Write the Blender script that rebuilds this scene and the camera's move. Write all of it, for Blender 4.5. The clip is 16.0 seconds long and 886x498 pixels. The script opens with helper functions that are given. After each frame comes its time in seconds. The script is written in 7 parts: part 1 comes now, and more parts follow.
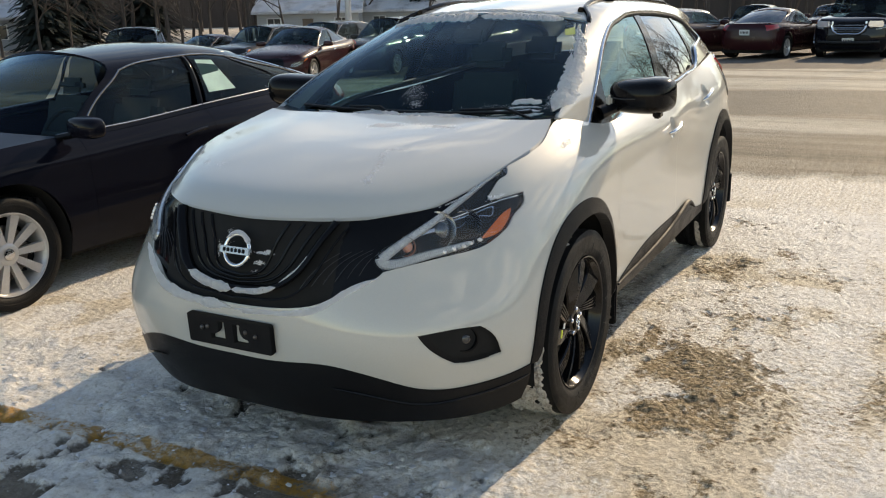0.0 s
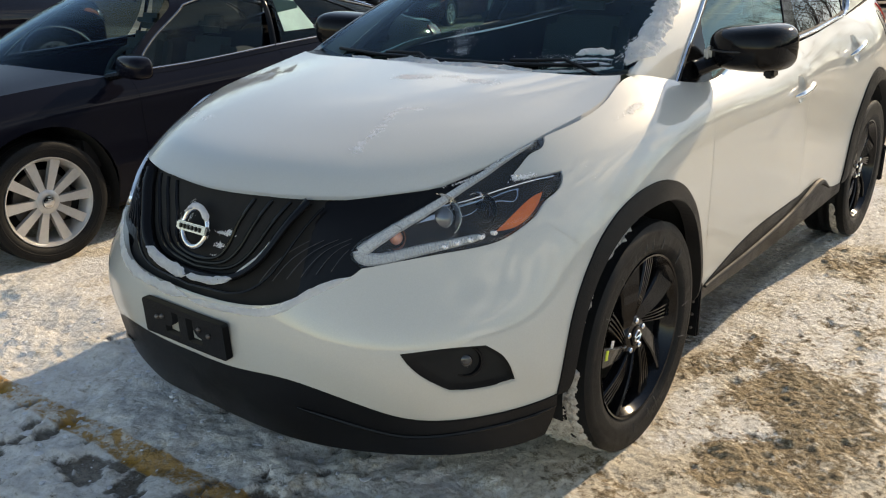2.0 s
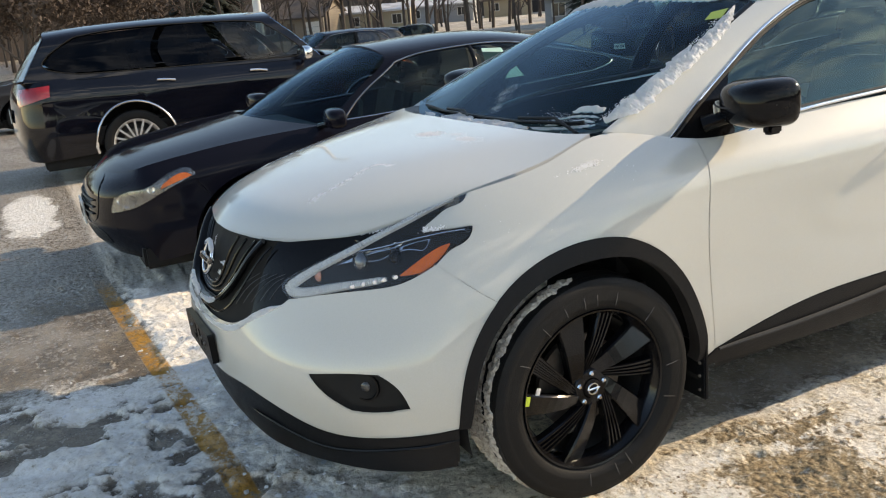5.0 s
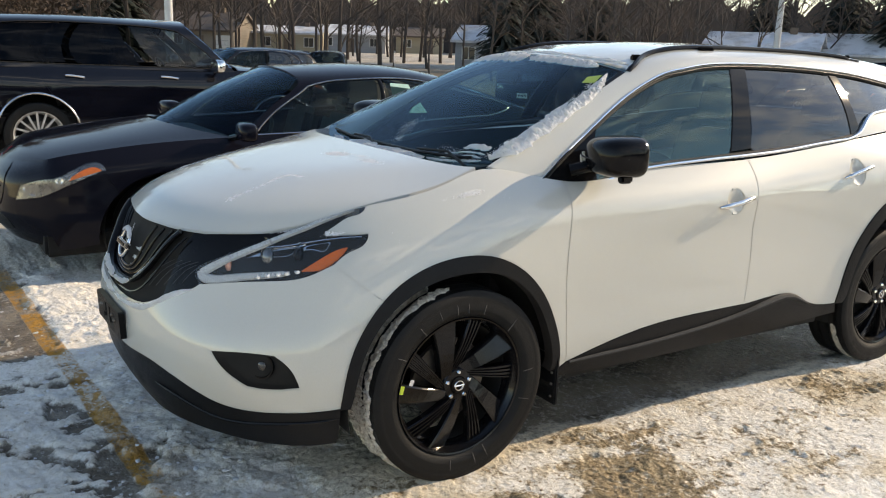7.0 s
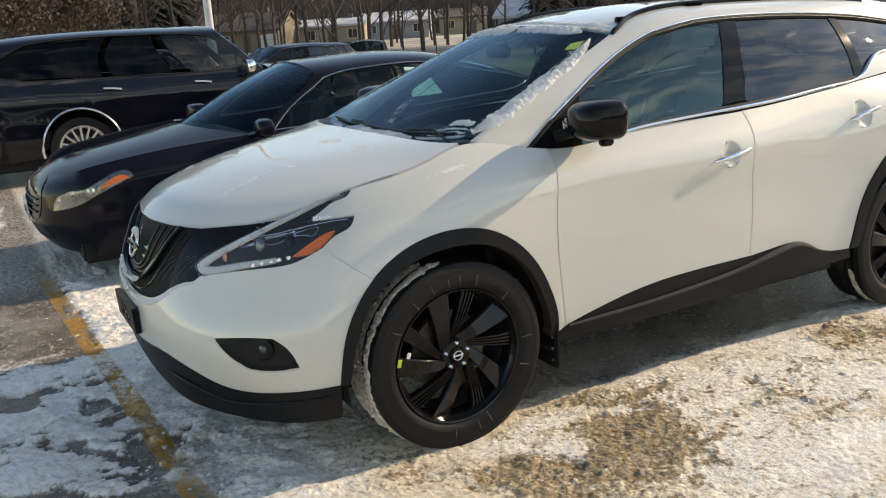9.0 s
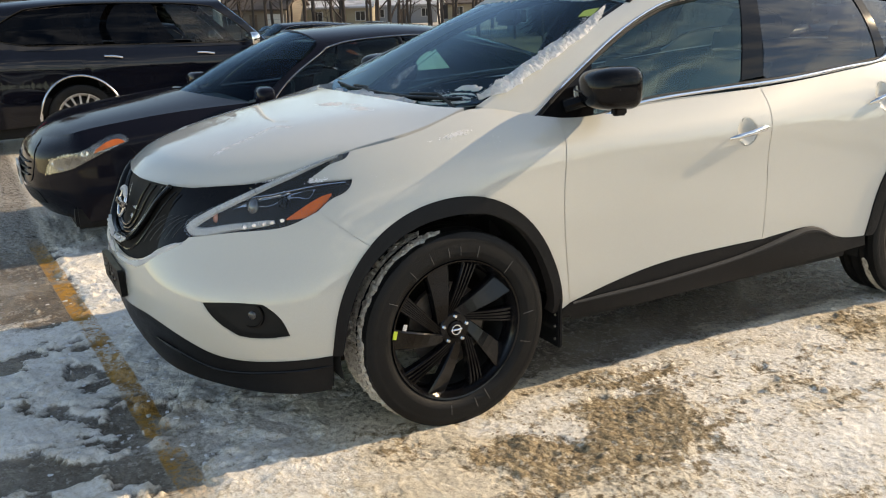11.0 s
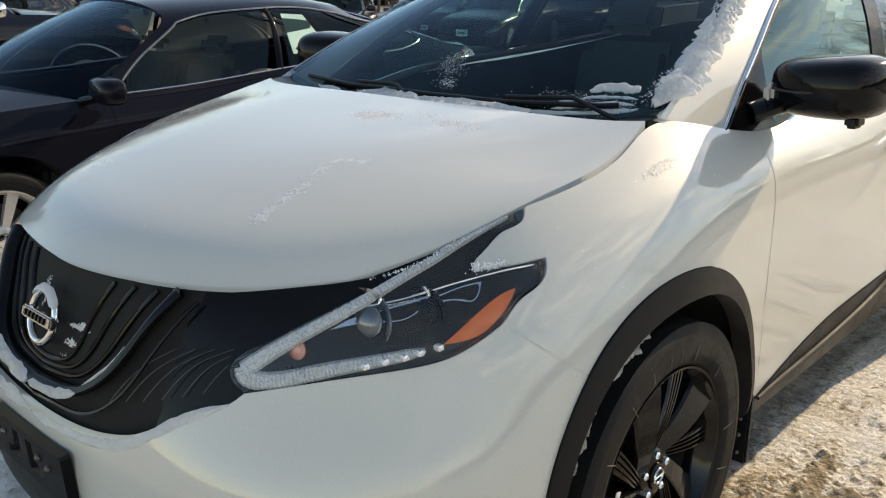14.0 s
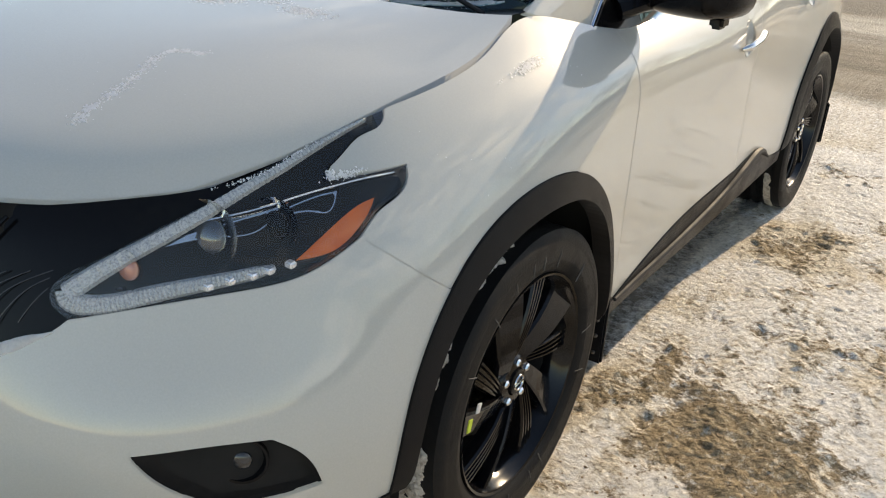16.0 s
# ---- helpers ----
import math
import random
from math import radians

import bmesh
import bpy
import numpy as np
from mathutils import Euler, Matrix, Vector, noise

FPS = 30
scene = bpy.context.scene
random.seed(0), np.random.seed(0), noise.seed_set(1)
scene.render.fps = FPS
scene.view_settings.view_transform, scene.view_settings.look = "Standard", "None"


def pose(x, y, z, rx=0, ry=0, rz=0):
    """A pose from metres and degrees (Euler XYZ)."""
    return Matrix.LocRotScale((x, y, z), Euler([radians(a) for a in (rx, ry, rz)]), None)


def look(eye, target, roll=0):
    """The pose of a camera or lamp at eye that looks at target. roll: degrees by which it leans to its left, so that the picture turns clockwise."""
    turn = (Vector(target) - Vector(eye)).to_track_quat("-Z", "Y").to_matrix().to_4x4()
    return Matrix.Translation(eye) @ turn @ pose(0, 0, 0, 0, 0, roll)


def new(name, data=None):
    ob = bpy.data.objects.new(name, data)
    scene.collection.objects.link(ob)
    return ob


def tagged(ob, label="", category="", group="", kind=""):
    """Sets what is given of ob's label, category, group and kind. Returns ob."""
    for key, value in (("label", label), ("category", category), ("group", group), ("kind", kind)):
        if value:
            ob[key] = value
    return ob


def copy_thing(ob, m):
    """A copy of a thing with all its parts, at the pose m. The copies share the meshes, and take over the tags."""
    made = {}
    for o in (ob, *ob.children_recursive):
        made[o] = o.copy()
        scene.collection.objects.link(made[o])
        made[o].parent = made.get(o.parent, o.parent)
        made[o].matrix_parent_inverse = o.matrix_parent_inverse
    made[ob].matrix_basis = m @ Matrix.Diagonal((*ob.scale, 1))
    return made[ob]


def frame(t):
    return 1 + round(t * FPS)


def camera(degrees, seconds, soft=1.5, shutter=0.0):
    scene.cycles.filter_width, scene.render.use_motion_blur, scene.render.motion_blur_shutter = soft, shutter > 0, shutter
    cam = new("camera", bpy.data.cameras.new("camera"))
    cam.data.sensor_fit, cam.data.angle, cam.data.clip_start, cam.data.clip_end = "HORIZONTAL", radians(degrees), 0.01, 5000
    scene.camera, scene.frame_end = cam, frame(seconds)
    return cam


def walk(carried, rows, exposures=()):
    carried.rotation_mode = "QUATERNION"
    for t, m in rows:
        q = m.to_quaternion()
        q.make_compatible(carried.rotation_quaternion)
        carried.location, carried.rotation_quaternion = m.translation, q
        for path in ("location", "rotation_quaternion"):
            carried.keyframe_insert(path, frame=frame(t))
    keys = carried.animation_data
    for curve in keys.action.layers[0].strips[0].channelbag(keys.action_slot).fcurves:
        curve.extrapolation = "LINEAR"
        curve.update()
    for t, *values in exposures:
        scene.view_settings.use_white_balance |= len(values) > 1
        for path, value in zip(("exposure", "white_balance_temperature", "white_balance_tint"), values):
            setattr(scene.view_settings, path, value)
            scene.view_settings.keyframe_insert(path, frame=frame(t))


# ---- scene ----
cam = camera(54.5, 16.0, soft=1.1)
PATH = [
    (0, (2.014, -3.233, 1.647), (1.1, -1.538, 1.106), -1.2),
    (0.5, (1.951, -3.094, 1.6), (1.075, -1.405, 0.985), 1.3),
    (1, (1.875, -2.883, 1.614), (1.044, -1.173, 0.996), 1.2),
    (1.5, (1.928, -2.679, 1.599), (0.928, -1.053, 1.002), -0.3),
    (2, (2.004, -2.412, 1.575), (0.83, -0.931, 0.922), -0.8),
    (2.5, (2.007, -2.073, 1.543), (0.87, -0.62, 0.773), -1.4),
    (3, (2.134, -1.775, 1.584), (0.77, -0.509, 0.85), -2.1),
    (3.2, (2.197, -1.695, 1.588), (0.656, -0.629, 0.888), -2.7),
    (5.3, (3.161, -1.532, 1.648), (1.419, -0.712, 1.105), -5.1),
    (5.5, (3.192, -1.54, 1.65), (1.463, -0.695, 1.107), -5.3),
    (6, (3.319, -1.652, 1.666), (1.65, -0.672, 1.163), -1.9),
    (6.5, (3.411, -1.73, 1.677), (1.771, -0.686, 1.207), 1.7),
    (7, (3.471, -1.748, 1.675), (1.836, -0.697, 1.199), 2.1),
    (7.5, (3.526, -1.688, 1.668), (1.923, -0.604, 1.164), 0.0),
    (8, (3.616, -1.561, 1.668), (1.984, -0.555, 1.097), -0.8),
    (8.5, (3.683, -1.551, 1.66), (1.995, -0.636, 1.102), -2.1),
    (9, (3.705, -1.556, 1.674), (2.006, -0.636, 1.157), -3.5),
    (9.5, (3.706, -1.557, 1.674), (2.005, -0.638, 1.163), -3.1),
    (9.7, (3.7, -1.557, 1.67), (1.99, -0.652, 1.162), -3.0),
    (11.8, (3.287, -1.442, 1.531), (1.621, -0.51, 0.933), -0.2),
    (12, (3.157, -1.427, 1.535), (1.496, -0.505, 0.91), 0.0),
    (12.5, (2.782, -1.379, 1.49), (1.085, -0.492, 0.911), 1.0),
    (13, (2.379, -1.545, 1.483), (0.767, -0.469, 0.988), 3.6),
    (13.5, (2.093, -1.575, 1.512), (0.689, -0.268, 0.946), 0.6),
    (14, (1.752, -1.678, 1.515), (0.456, -0.278, 0.915), -0.1),
    (14.5, (1.596, -1.849, 1.55), (0.467, -0.311, 0.949), 2.2),
    (15, (1.565, -1.895, 1.551), (0.552, -0.309, 0.876), 3.9),
    (15.5, (1.554, -1.82, 1.49), (0.675, -0.241, 0.634), 5.1),
    (16, (1.67, -1.573, 1.506), (0.692, -0.04, 0.675), 3.4),
]
walk(cam, [(t, look(eye, target, roll)) for t, eye, target, roll in PATH], ((0, 0.62, 8200, 11), (3, 0.86, 8200, 11), (5.5, 1.03, 7950, 11), (6.5, 0.96, 7900, 11), (8, 0.90, 8000, 11), (9.5, 0.91, 8200, 11), (12.3, 1.0, 8400, 12), (13.0, 1.03, 8200, 11), (13.5, 0.90, 8300, 11), (14.3, 0.91, 8400, 11), (15, 0.74, 8400, 11), (15.5, 0.80, 8600, 11), (16, 0.76, 8100, 11)))

# ---------------------------------------------------------------- daylight
SUN_HEIGHT, SUN_SIDE = 26.0, 8.5  # degrees up; degrees from +y towards +x
world = bpy.data.worlds.new("winter_sky")
scene.world = world
world.use_nodes = True
_n, _l = world.node_tree.nodes, world.node_tree.links
_sky = _n.new("ShaderNodeTexSky")
_sky.sky_type, _sky.sun_disc = "NISHITA", False
_sky.sun_elevation, _sky.sun_rotation = radians(SUN_HEIGHT), radians(SUN_SIDE)
_sky.air_density, _sky.dust_density, _sky.ozone_density = 1.0, 0.15, 2.0
_back = _n["Background"]
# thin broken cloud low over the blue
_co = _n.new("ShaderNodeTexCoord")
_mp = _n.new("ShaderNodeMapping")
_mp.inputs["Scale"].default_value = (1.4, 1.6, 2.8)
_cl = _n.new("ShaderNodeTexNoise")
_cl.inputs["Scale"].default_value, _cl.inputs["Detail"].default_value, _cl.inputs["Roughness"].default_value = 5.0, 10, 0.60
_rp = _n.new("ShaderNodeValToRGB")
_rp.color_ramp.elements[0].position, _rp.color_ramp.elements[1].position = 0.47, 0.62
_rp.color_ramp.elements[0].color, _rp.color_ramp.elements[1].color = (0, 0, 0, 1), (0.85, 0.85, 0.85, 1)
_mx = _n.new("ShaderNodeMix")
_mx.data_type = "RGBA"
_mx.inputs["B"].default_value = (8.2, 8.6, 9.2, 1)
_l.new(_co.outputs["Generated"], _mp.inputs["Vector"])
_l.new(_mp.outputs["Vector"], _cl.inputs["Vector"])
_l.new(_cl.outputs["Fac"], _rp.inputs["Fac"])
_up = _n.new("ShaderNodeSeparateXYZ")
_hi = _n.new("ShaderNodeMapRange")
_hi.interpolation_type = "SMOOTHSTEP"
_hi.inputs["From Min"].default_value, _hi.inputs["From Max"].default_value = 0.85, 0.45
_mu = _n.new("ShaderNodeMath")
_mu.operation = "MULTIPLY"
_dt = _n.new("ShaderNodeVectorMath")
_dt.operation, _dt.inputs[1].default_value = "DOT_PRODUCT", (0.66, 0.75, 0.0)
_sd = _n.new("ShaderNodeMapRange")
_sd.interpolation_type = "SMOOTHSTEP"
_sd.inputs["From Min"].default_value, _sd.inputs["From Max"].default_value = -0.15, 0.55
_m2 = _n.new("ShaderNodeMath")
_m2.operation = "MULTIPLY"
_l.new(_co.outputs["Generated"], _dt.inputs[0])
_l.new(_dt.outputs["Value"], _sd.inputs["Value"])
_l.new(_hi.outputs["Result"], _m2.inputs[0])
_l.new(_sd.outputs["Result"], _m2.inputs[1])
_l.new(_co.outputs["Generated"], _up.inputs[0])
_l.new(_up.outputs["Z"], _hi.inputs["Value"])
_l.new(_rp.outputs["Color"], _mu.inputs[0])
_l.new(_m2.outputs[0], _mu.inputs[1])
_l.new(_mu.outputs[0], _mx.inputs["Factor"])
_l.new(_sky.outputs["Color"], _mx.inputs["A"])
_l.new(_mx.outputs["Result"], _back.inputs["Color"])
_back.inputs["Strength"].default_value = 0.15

sun = new("sun", bpy.data.lights.new("sun", "SUN"))
sun.data.energy, sun.data.angle, sun.data.color = 2.85, radians(0.53), (1.0, 0.87, 0.69)
_h = radians(SUN_HEIGHT)
sun.matrix_basis = look((60 * math.sin(radians(SUN_SIDE)) * math.cos(_h), 60 * math.cos(radians(SUN_SIDE)) * math.cos(_h), 60 * math.sin(_h)), (0, 0, 0))
scene.view_settings.exposure = 0.68
# ---------------------------------------------------------------- smooth surfaces
def cardinal(knots):
    """Second-derivative matrix of the natural cubic spline over these knots."""
    x = np.asarray(knots, float)
    n, h = len(x), np.diff(x)
    a, b = np.eye(n), np.zeros((n, n))
    for i in range(1, n - 1):
        a[i, i - 1 : i + 2] = h[i - 1] / 6, (h[i - 1] + h[i]) / 3, h[i] / 6
        b[i, i - 1], b[i, i], b[i, i + 1] = 1 / h[i - 1], -1 / h[i - 1] - 1 / h[i], 1 / h[i]
    return np.linalg.solve(a, b)


def weights(knots, second, t):
    x, t = np.asarray(knots, float), np.asarray(t, float)
    k = np.clip(np.searchsorted(x, t) - 1, 0, len(x) - 2)
    h = x[k + 1] - x[k]
    p, q = ((x[k + 1] - t) / h)[:, None], ((t - x[k]) / h)[:, None]
    out = ((p**3 - p) * second[k] + (q**3 - q) * second[k + 1]) * (h * h / 6)[:, None]
    # past the ends go on straight
    out[(t < x[0]) | (t > x[-1])] *= 0.0
    row = np.arange(len(t))
    out[row, k] += p[:, 0]
    out[row, k + 1] += q[:, 0]
    return out


def spline(points, n, knots=None):
    """n points along the natural cubic through the given ones."""
    pts = np.asarray(points, float)
    if knots is None:
        knots = np.r_[0, np.cumsum(np.linalg.norm(np.diff(pts, axis=0), axis=1) + 1e-9)]
    return weights(knots, cardinal(knots), np.linspace(knots[0], knots[-1], n)) @ pts


class Loft:
    """A smooth surface through rows of stations: rows[v][u] = (x, y, z)."""

    def __init__(self, us, vs, rows, mid=""):
        """mid: "first" where the first station of each row lies on the car's middle plane, "last" where the last row does; the surface runs on smoothly across it."""
        self.us, self.vs, self.net = np.array(us, float), np.array(vs, float), np.array(rows, float)
        if mid == "first":
            self.us = np.r_[2 * self.us[0] - self.us[:0:-1], self.us]
            self.net = np.concatenate([self.net[:, :0:-1] * (-1, 1, 1), self.net], 1)
        if mid == "last":
            self.vs = np.r_[self.vs, 2 * self.vs[-1] - self.vs[-2::-1]]
            self.net = np.concatenate([self.net, self.net[-2::-1] * (-1, 1, 1)], 0)
        us, vs = self.us, self.vs
        self.du, self.dv = cardinal(us), cardinal(vs)

    def at(self, uv):
        uv = np.atleast_2d(np.asarray(uv, float))
        return np.einsum("ni,nj,jik->nk", weights(self.us, self.du, uv[:, 0]), weights(self.vs, self.dv, uv[:, 1]), self.net)

    def normal(self, uv):
        uv, e = np.atleast_2d(np.asarray(uv, float)), 2e-3
        n = np.cross(self.at(uv + (e, 0)) - self.at(uv - (e, 0)), self.at(uv + (0, e)) - self.at(uv - (0, e)))
        return n / np.maximum(np.linalg.norm(n, axis=1), 1e-12)[:, None]
# ---------------------------------------------------------------- the white crossover's lines
# lower body: from the front's centre round the corner and along the side to the tail; upwards from the lip to hood edge and belt line
BODY_U = (-1.85, -1.48, -1.17, -0.80, -0.42, 0.0, 0.22, 0.5, 0.95, 1.6, 2.35, 2.825, 3.3, 3.65, 4.5)
BODY_V = (0.22, 0.42, 0.60, 0.75, 0.88, 0.99, 1.10)
BODY = (
    ((0, -.98, .22), (.35, -.95, .22), (.60, -.82, .22), (.80, -.62, .23), (.90, -.40, .24), (.92, 0, .26), (.90, .22, .265), (.88, .5, .27), (.875, .95, .275), (.88, 1.6, .28), (.89, 2.35, .28), (.90, 2.825, .29), (.87, 3.3, .31), (.74, 3.62, .34), (0, 3.80, .36)),
    ((0, -1.06, .42), (.35, -1.02, .42), (.62, -.89, .42), (.83, -.65, .42), (.925, -.40, .42), (.94, 0, .42), (.927, .22, .42), (.91, .5, .42), (.905, .95, .42), (.905, 1.6, .42), (.91, 2.35, .42), (.935, 2.825, .42), (.90, 3.3, .44), (.77, 3.66, .46), (0, 3.86, .48)),
    ((0, -1.075, .60), (.35, -1.035, .60), (.62, -.90, .60), (.83, -.65, .60), (.92, -.40, .60), (.945, 0, .60), (.932, .22, .60), (.915, .5, .60), (.908, .95, .60), (.905, 1.6, .60), (.91, 2.35, .60), (.94, 2.825, .60), (.90, 3.3, .62), (.77, 3.67, .64), (0, 3.88, .66)),
    ((0, -1.045, .75), (.35, -.99, .75), (.60, -.83, .75), (.80, -.60, .75), (.90, -.38, .75), (.94, 0, .75), (.932, .22, .75), (.918, .5, .75), (.908, .95, .75), (.90, 1.6, .75), (.905, 2.35, .76), (.935, 2.825, .77), (.89, 3.3, .80), (.76, 3.66, .82), (0, 3.86, .84)),
    ((0, -1.008, .85), (.35, -.945, .85), (.58, -.785, .855), (.765, -.56, .875), (.86, -.36, .885), (.925, 0, .89), (.924, .22, .895), (.915, .5, .90), (.910, .95, .895), (.902, 1.6, .89), (.90, 2.35, .91), (.915, 2.825, .93), (.87, 3.3, .96), (.74, 3.64, .98), (0, 3.83, 1.0)),
    ((0, -.985, .91), (.355, -.912, .912), (.585, -.725, .925), (.715, -.515, .965), (.80, -.345, .99), (.87, 0, 1.03), (.882, .22, 1.045), (.89, .5, 1.04), (.898, .95, 1.03), (.897, 1.6, 1.03), (.870, 2.35, 1.07), (.885, 2.825, 1.10), (.83, 3.3, 1.13), (.71, 3.6, 1.15), (0, 3.78, 1.16)),
    ((0, -.962, .956), (.36, -.875, .96), (.58, -.672, .971), (.668, -.49, 1.02), (.722, -.32, 1.073), (.748, 0, 1.138), (.722, .20, 1.184), (.79, .5, 1.135), (.799, .95, 1.150), (.805, 1.6, 1.172), (.79, 2.35, 1.222), (.765, 2.825, 1.262), (.72, 3.3, 1.29), (.66, 3.55, 1.29), (0, 3.70, 1.30)),
)
# cabin: from the front pillar back; upwards from the belt line over the window tops and rails to the roof's middle
CABIN_U = (0.2, 0.5, 0.9, 1.7, 2.45, 3.05, 3.6)
CABIN_V = (1.15, 1.37, 1.58, 1.66, 1.92, 2.24)
CABIN = (
    ((.716, .215, 1.188), (.783, .50, 1.130), (.797, .90, 1.148), (.805, 1.7, 1.178), (.785, 2.45, 1.228), (.735, 3.05, 1.275), (.65, 3.60, 1.29)),
    ((.665, .60, 1.365), (.690, .80, 1.372), (.715, 1.08, 1.375), (.725, 1.72, 1.395), (.715, 2.48, 1.40), (.655, 3.05, 1.41), (.56, 3.60, 1.40)),
    ((.560, 1.04, 1.540), (.580, 1.15, 1.555), (.600, 1.30, 1.568), (.600, 1.75, 1.585), (.588, 2.53, 1.575), (.555, 3.07, 1.545), (.49, 3.60, 1.49)),
    ((.535, 1.10, 1.566), (.542, 1.20, 1.588), (.548, 1.34, 1.612), (.548, 1.76, 1.632), (.540, 2.54, 1.625), (.53, 3.08, 1.595), (.49, 3.60, 1.53)),
    ((.300, 1.02, 1.602), (.300, 1.16, 1.627), (.300, 1.34, 1.655), (.300, 1.76, 1.682), (.300, 2.54, 1.675), (.30, 3.08, 1.635), (.28, 3.60, 1.56)),
    ((0, .98, 1.615), (0, 1.14, 1.641), (0, 1.34, 1.668), (0, 1.76, 1.695), (0, 2.54, 1.688), (0, 3.08, 1.645), (0, 3.60, 1.57)),
)
# hood: from the front edge back to the cowl; from the middle out to the shut line
HOOD_S = (0.0, 0.24, 0.44, 0.60, 0.74)
HOOD_T = (0.0, 0.09, 0.26, 0.52, 0.82, 1.08)
HOOD = (
    ((0, -.962, .956), (.20, -.932, .957), (.36, -.875, .960), (.485, -.785, .963), (.58, -.672, .971)),
    ((0, -.905, 1.006), (.22, -.872, 1.006), (.39, -.805, 1.002), (.52, -.705, .996), (.634, -.560, 1.000)),
    ((0, -.75, 1.064), (.23, -.72, 1.063), (.42, -.66, 1.056), (.57, -.565, 1.044), (.690, -.42, 1.043)),
    ((0, -.50, 1.120), (.24, -.48, 1.119), (.44, -.43, 1.111), (.60, -.36, 1.095), (.728, -.27, 1.085)),
    ((0, -.20, 1.162), (.25, -.19, 1.162), (.46, -.16, 1.155), (.62, -.12, 1.136), (.747, -.05, 1.129)),
    ((0, .05, 1.190), (.25, .06, 1.190), (.46, .08, 1.187), (.62, .12, 1.184), (.708, .165, 1.186)),
)
# windscreen: from the cowl up to the roof; from the middle out to the pillar
SCREEN_S = (0.0, 0.30, 0.55, 0.74)
SCREEN_T = (0.0, 0.48, 0.98)
SCREEN = (
    ((0, .10, 1.165), (.30, .115, 1.167), (.56, .165, 1.175), (.708, .25, 1.206)),
    ((0, .52, 1.410), (.27, .53, 1.407), (.50, .565, 1.392), (.660, .62, 1.371)),
    ((0, .975, 1.612), (.22, .988, 1.608), (.40, 1.025, 1.594), (.540, 1.088, 1.563)),
)
import mathutils.geometry

# ---------------------------------------------------------------- building helpers
def thing(name, place=(0, 0, 0), turn=0.0):
    ob = new(name)
    ob.empty_display_size = 0.2
    ob.matrix_basis = pose(*place, 0, 0, turn)
    return ob


def link(name, me, mat, parent=None, label="", smooth=True):
    ob = new(name, me)
    if mat is not None and not me.materials:
        for m in mat if isinstance(mat, (list, tuple)) else (mat,):
            me.materials.append(m)
    if smooth:
        me.polygons.foreach_set("use_smooth", [True] * len(me.polygons))
    if parent is not None:
        ob.parent = parent
    if label:
        ob["label"] = label
    return ob


def part(name, bm, mat, parent=None, label="", smooth=False):
    me = bpy.data.meshes.new(name)
    bm.normal_update()
    bm.to_mesh(me)
    bm.free()
    ob = link(name, me, mat, parent, label, smooth)
    if smooth:
        me.set_sharp_from_angle(angle=radians(38))
    return ob


def raw(name, verts, faces, mat, parent=None, label="", smooth=True, normals=None):
    me = bpy.data.meshes.new(name)
    me.from_pydata([tuple(v) for v in verts], [], [tuple(f) for f in faces])
    me.update()
    ob = link(name, me, mat, parent, label, smooth)
    if normals is not None:
        me.normals_split_custom_set_from_vertices([tuple(n) for n in normals])
    elif smooth:
        me.set_sharp_from_angle(angle=radians(40))
    return ob


def box(bm, x0, x1, y0, y1, z0, z1, bevel=0.0, m=None):
    got = bmesh.ops.create_cube(bm, size=1)["verts"]
    bmesh.ops.transform(bm, matrix=Matrix.LocRotScale(((x0 + x1) / 2, (y0 + y1) / 2, (z0 + z1) / 2), None, (x1 - x0, y1 - y0, z1 - z0)), verts=got)
    if bevel:
        edges = list({e for v in got for e in v.link_edges})
        got = bmesh.ops.bevel(bm, geom=edges, offset=bevel, segments=2, affect="EDGES")["verts"]
    if m is not None:
        bmesh.ops.transform(bm, matrix=m, verts=[v for v in got if v.is_valid])
    return got


def tube_mesh(points, radius, sides=8, closed=False, flat=1.0, up=(0, 0, 1)):
    """Vertices and faces of a round bar along the points; radius may change along it."""
    p = np.asarray(points, float)
    n = len(p)
    r = np.broadcast_to(np.asarray(radius, float), (n,))
    t = np.roll(p, -1, 0) - np.roll(p, 1, 0) if closed else np.gradient(p, axis=0)
    t /= np.maximum(np.linalg.norm(t, axis=1), 1e-9)[:, None]
    ref = np.asarray(up, float)
    a = np.cross(t, ref)
    bad = np.linalg.norm(a, axis=1) < 0.15
    a[bad] = np.cross(t[bad], (0.9, 0.3, 0.1))
    a /= np.linalg.norm(a, axis=1)[:, None]
    b = np.cross(a, t)
    ang = np.arange(sides) * 2 * math.pi / sides
    ring = a[:, None] * np.cos(ang)[None, :, None] + b[:, None] * (np.sin(ang) * flat)[None, :, None]
    v = (p[:, None] + ring * r[:, None, None]).reshape(-1, 3)
    f = []
    for i in range(n if closed else n - 1):
        j = (i + 1) % n
        for k in range(sides):
            m = (k + 1) % sides
            f.append((i * sides + k, i * sides + m, j * sides + m, j * sides + k))
    if not closed:
        f.append(tuple(range(sides - 1, -1, -1)))
        f.append(tuple((n - 1) * sides + k for k in range(sides)))
    return v, f


def tube(name, points, radius, mat, parent=None, label="", sides=8, closed=False, flat=1.0, up=(0, 0, 1)):
    v, f = tube_mesh(points, radius, sides, closed, flat, up)
    return raw(name, v, f, mat, parent, label)


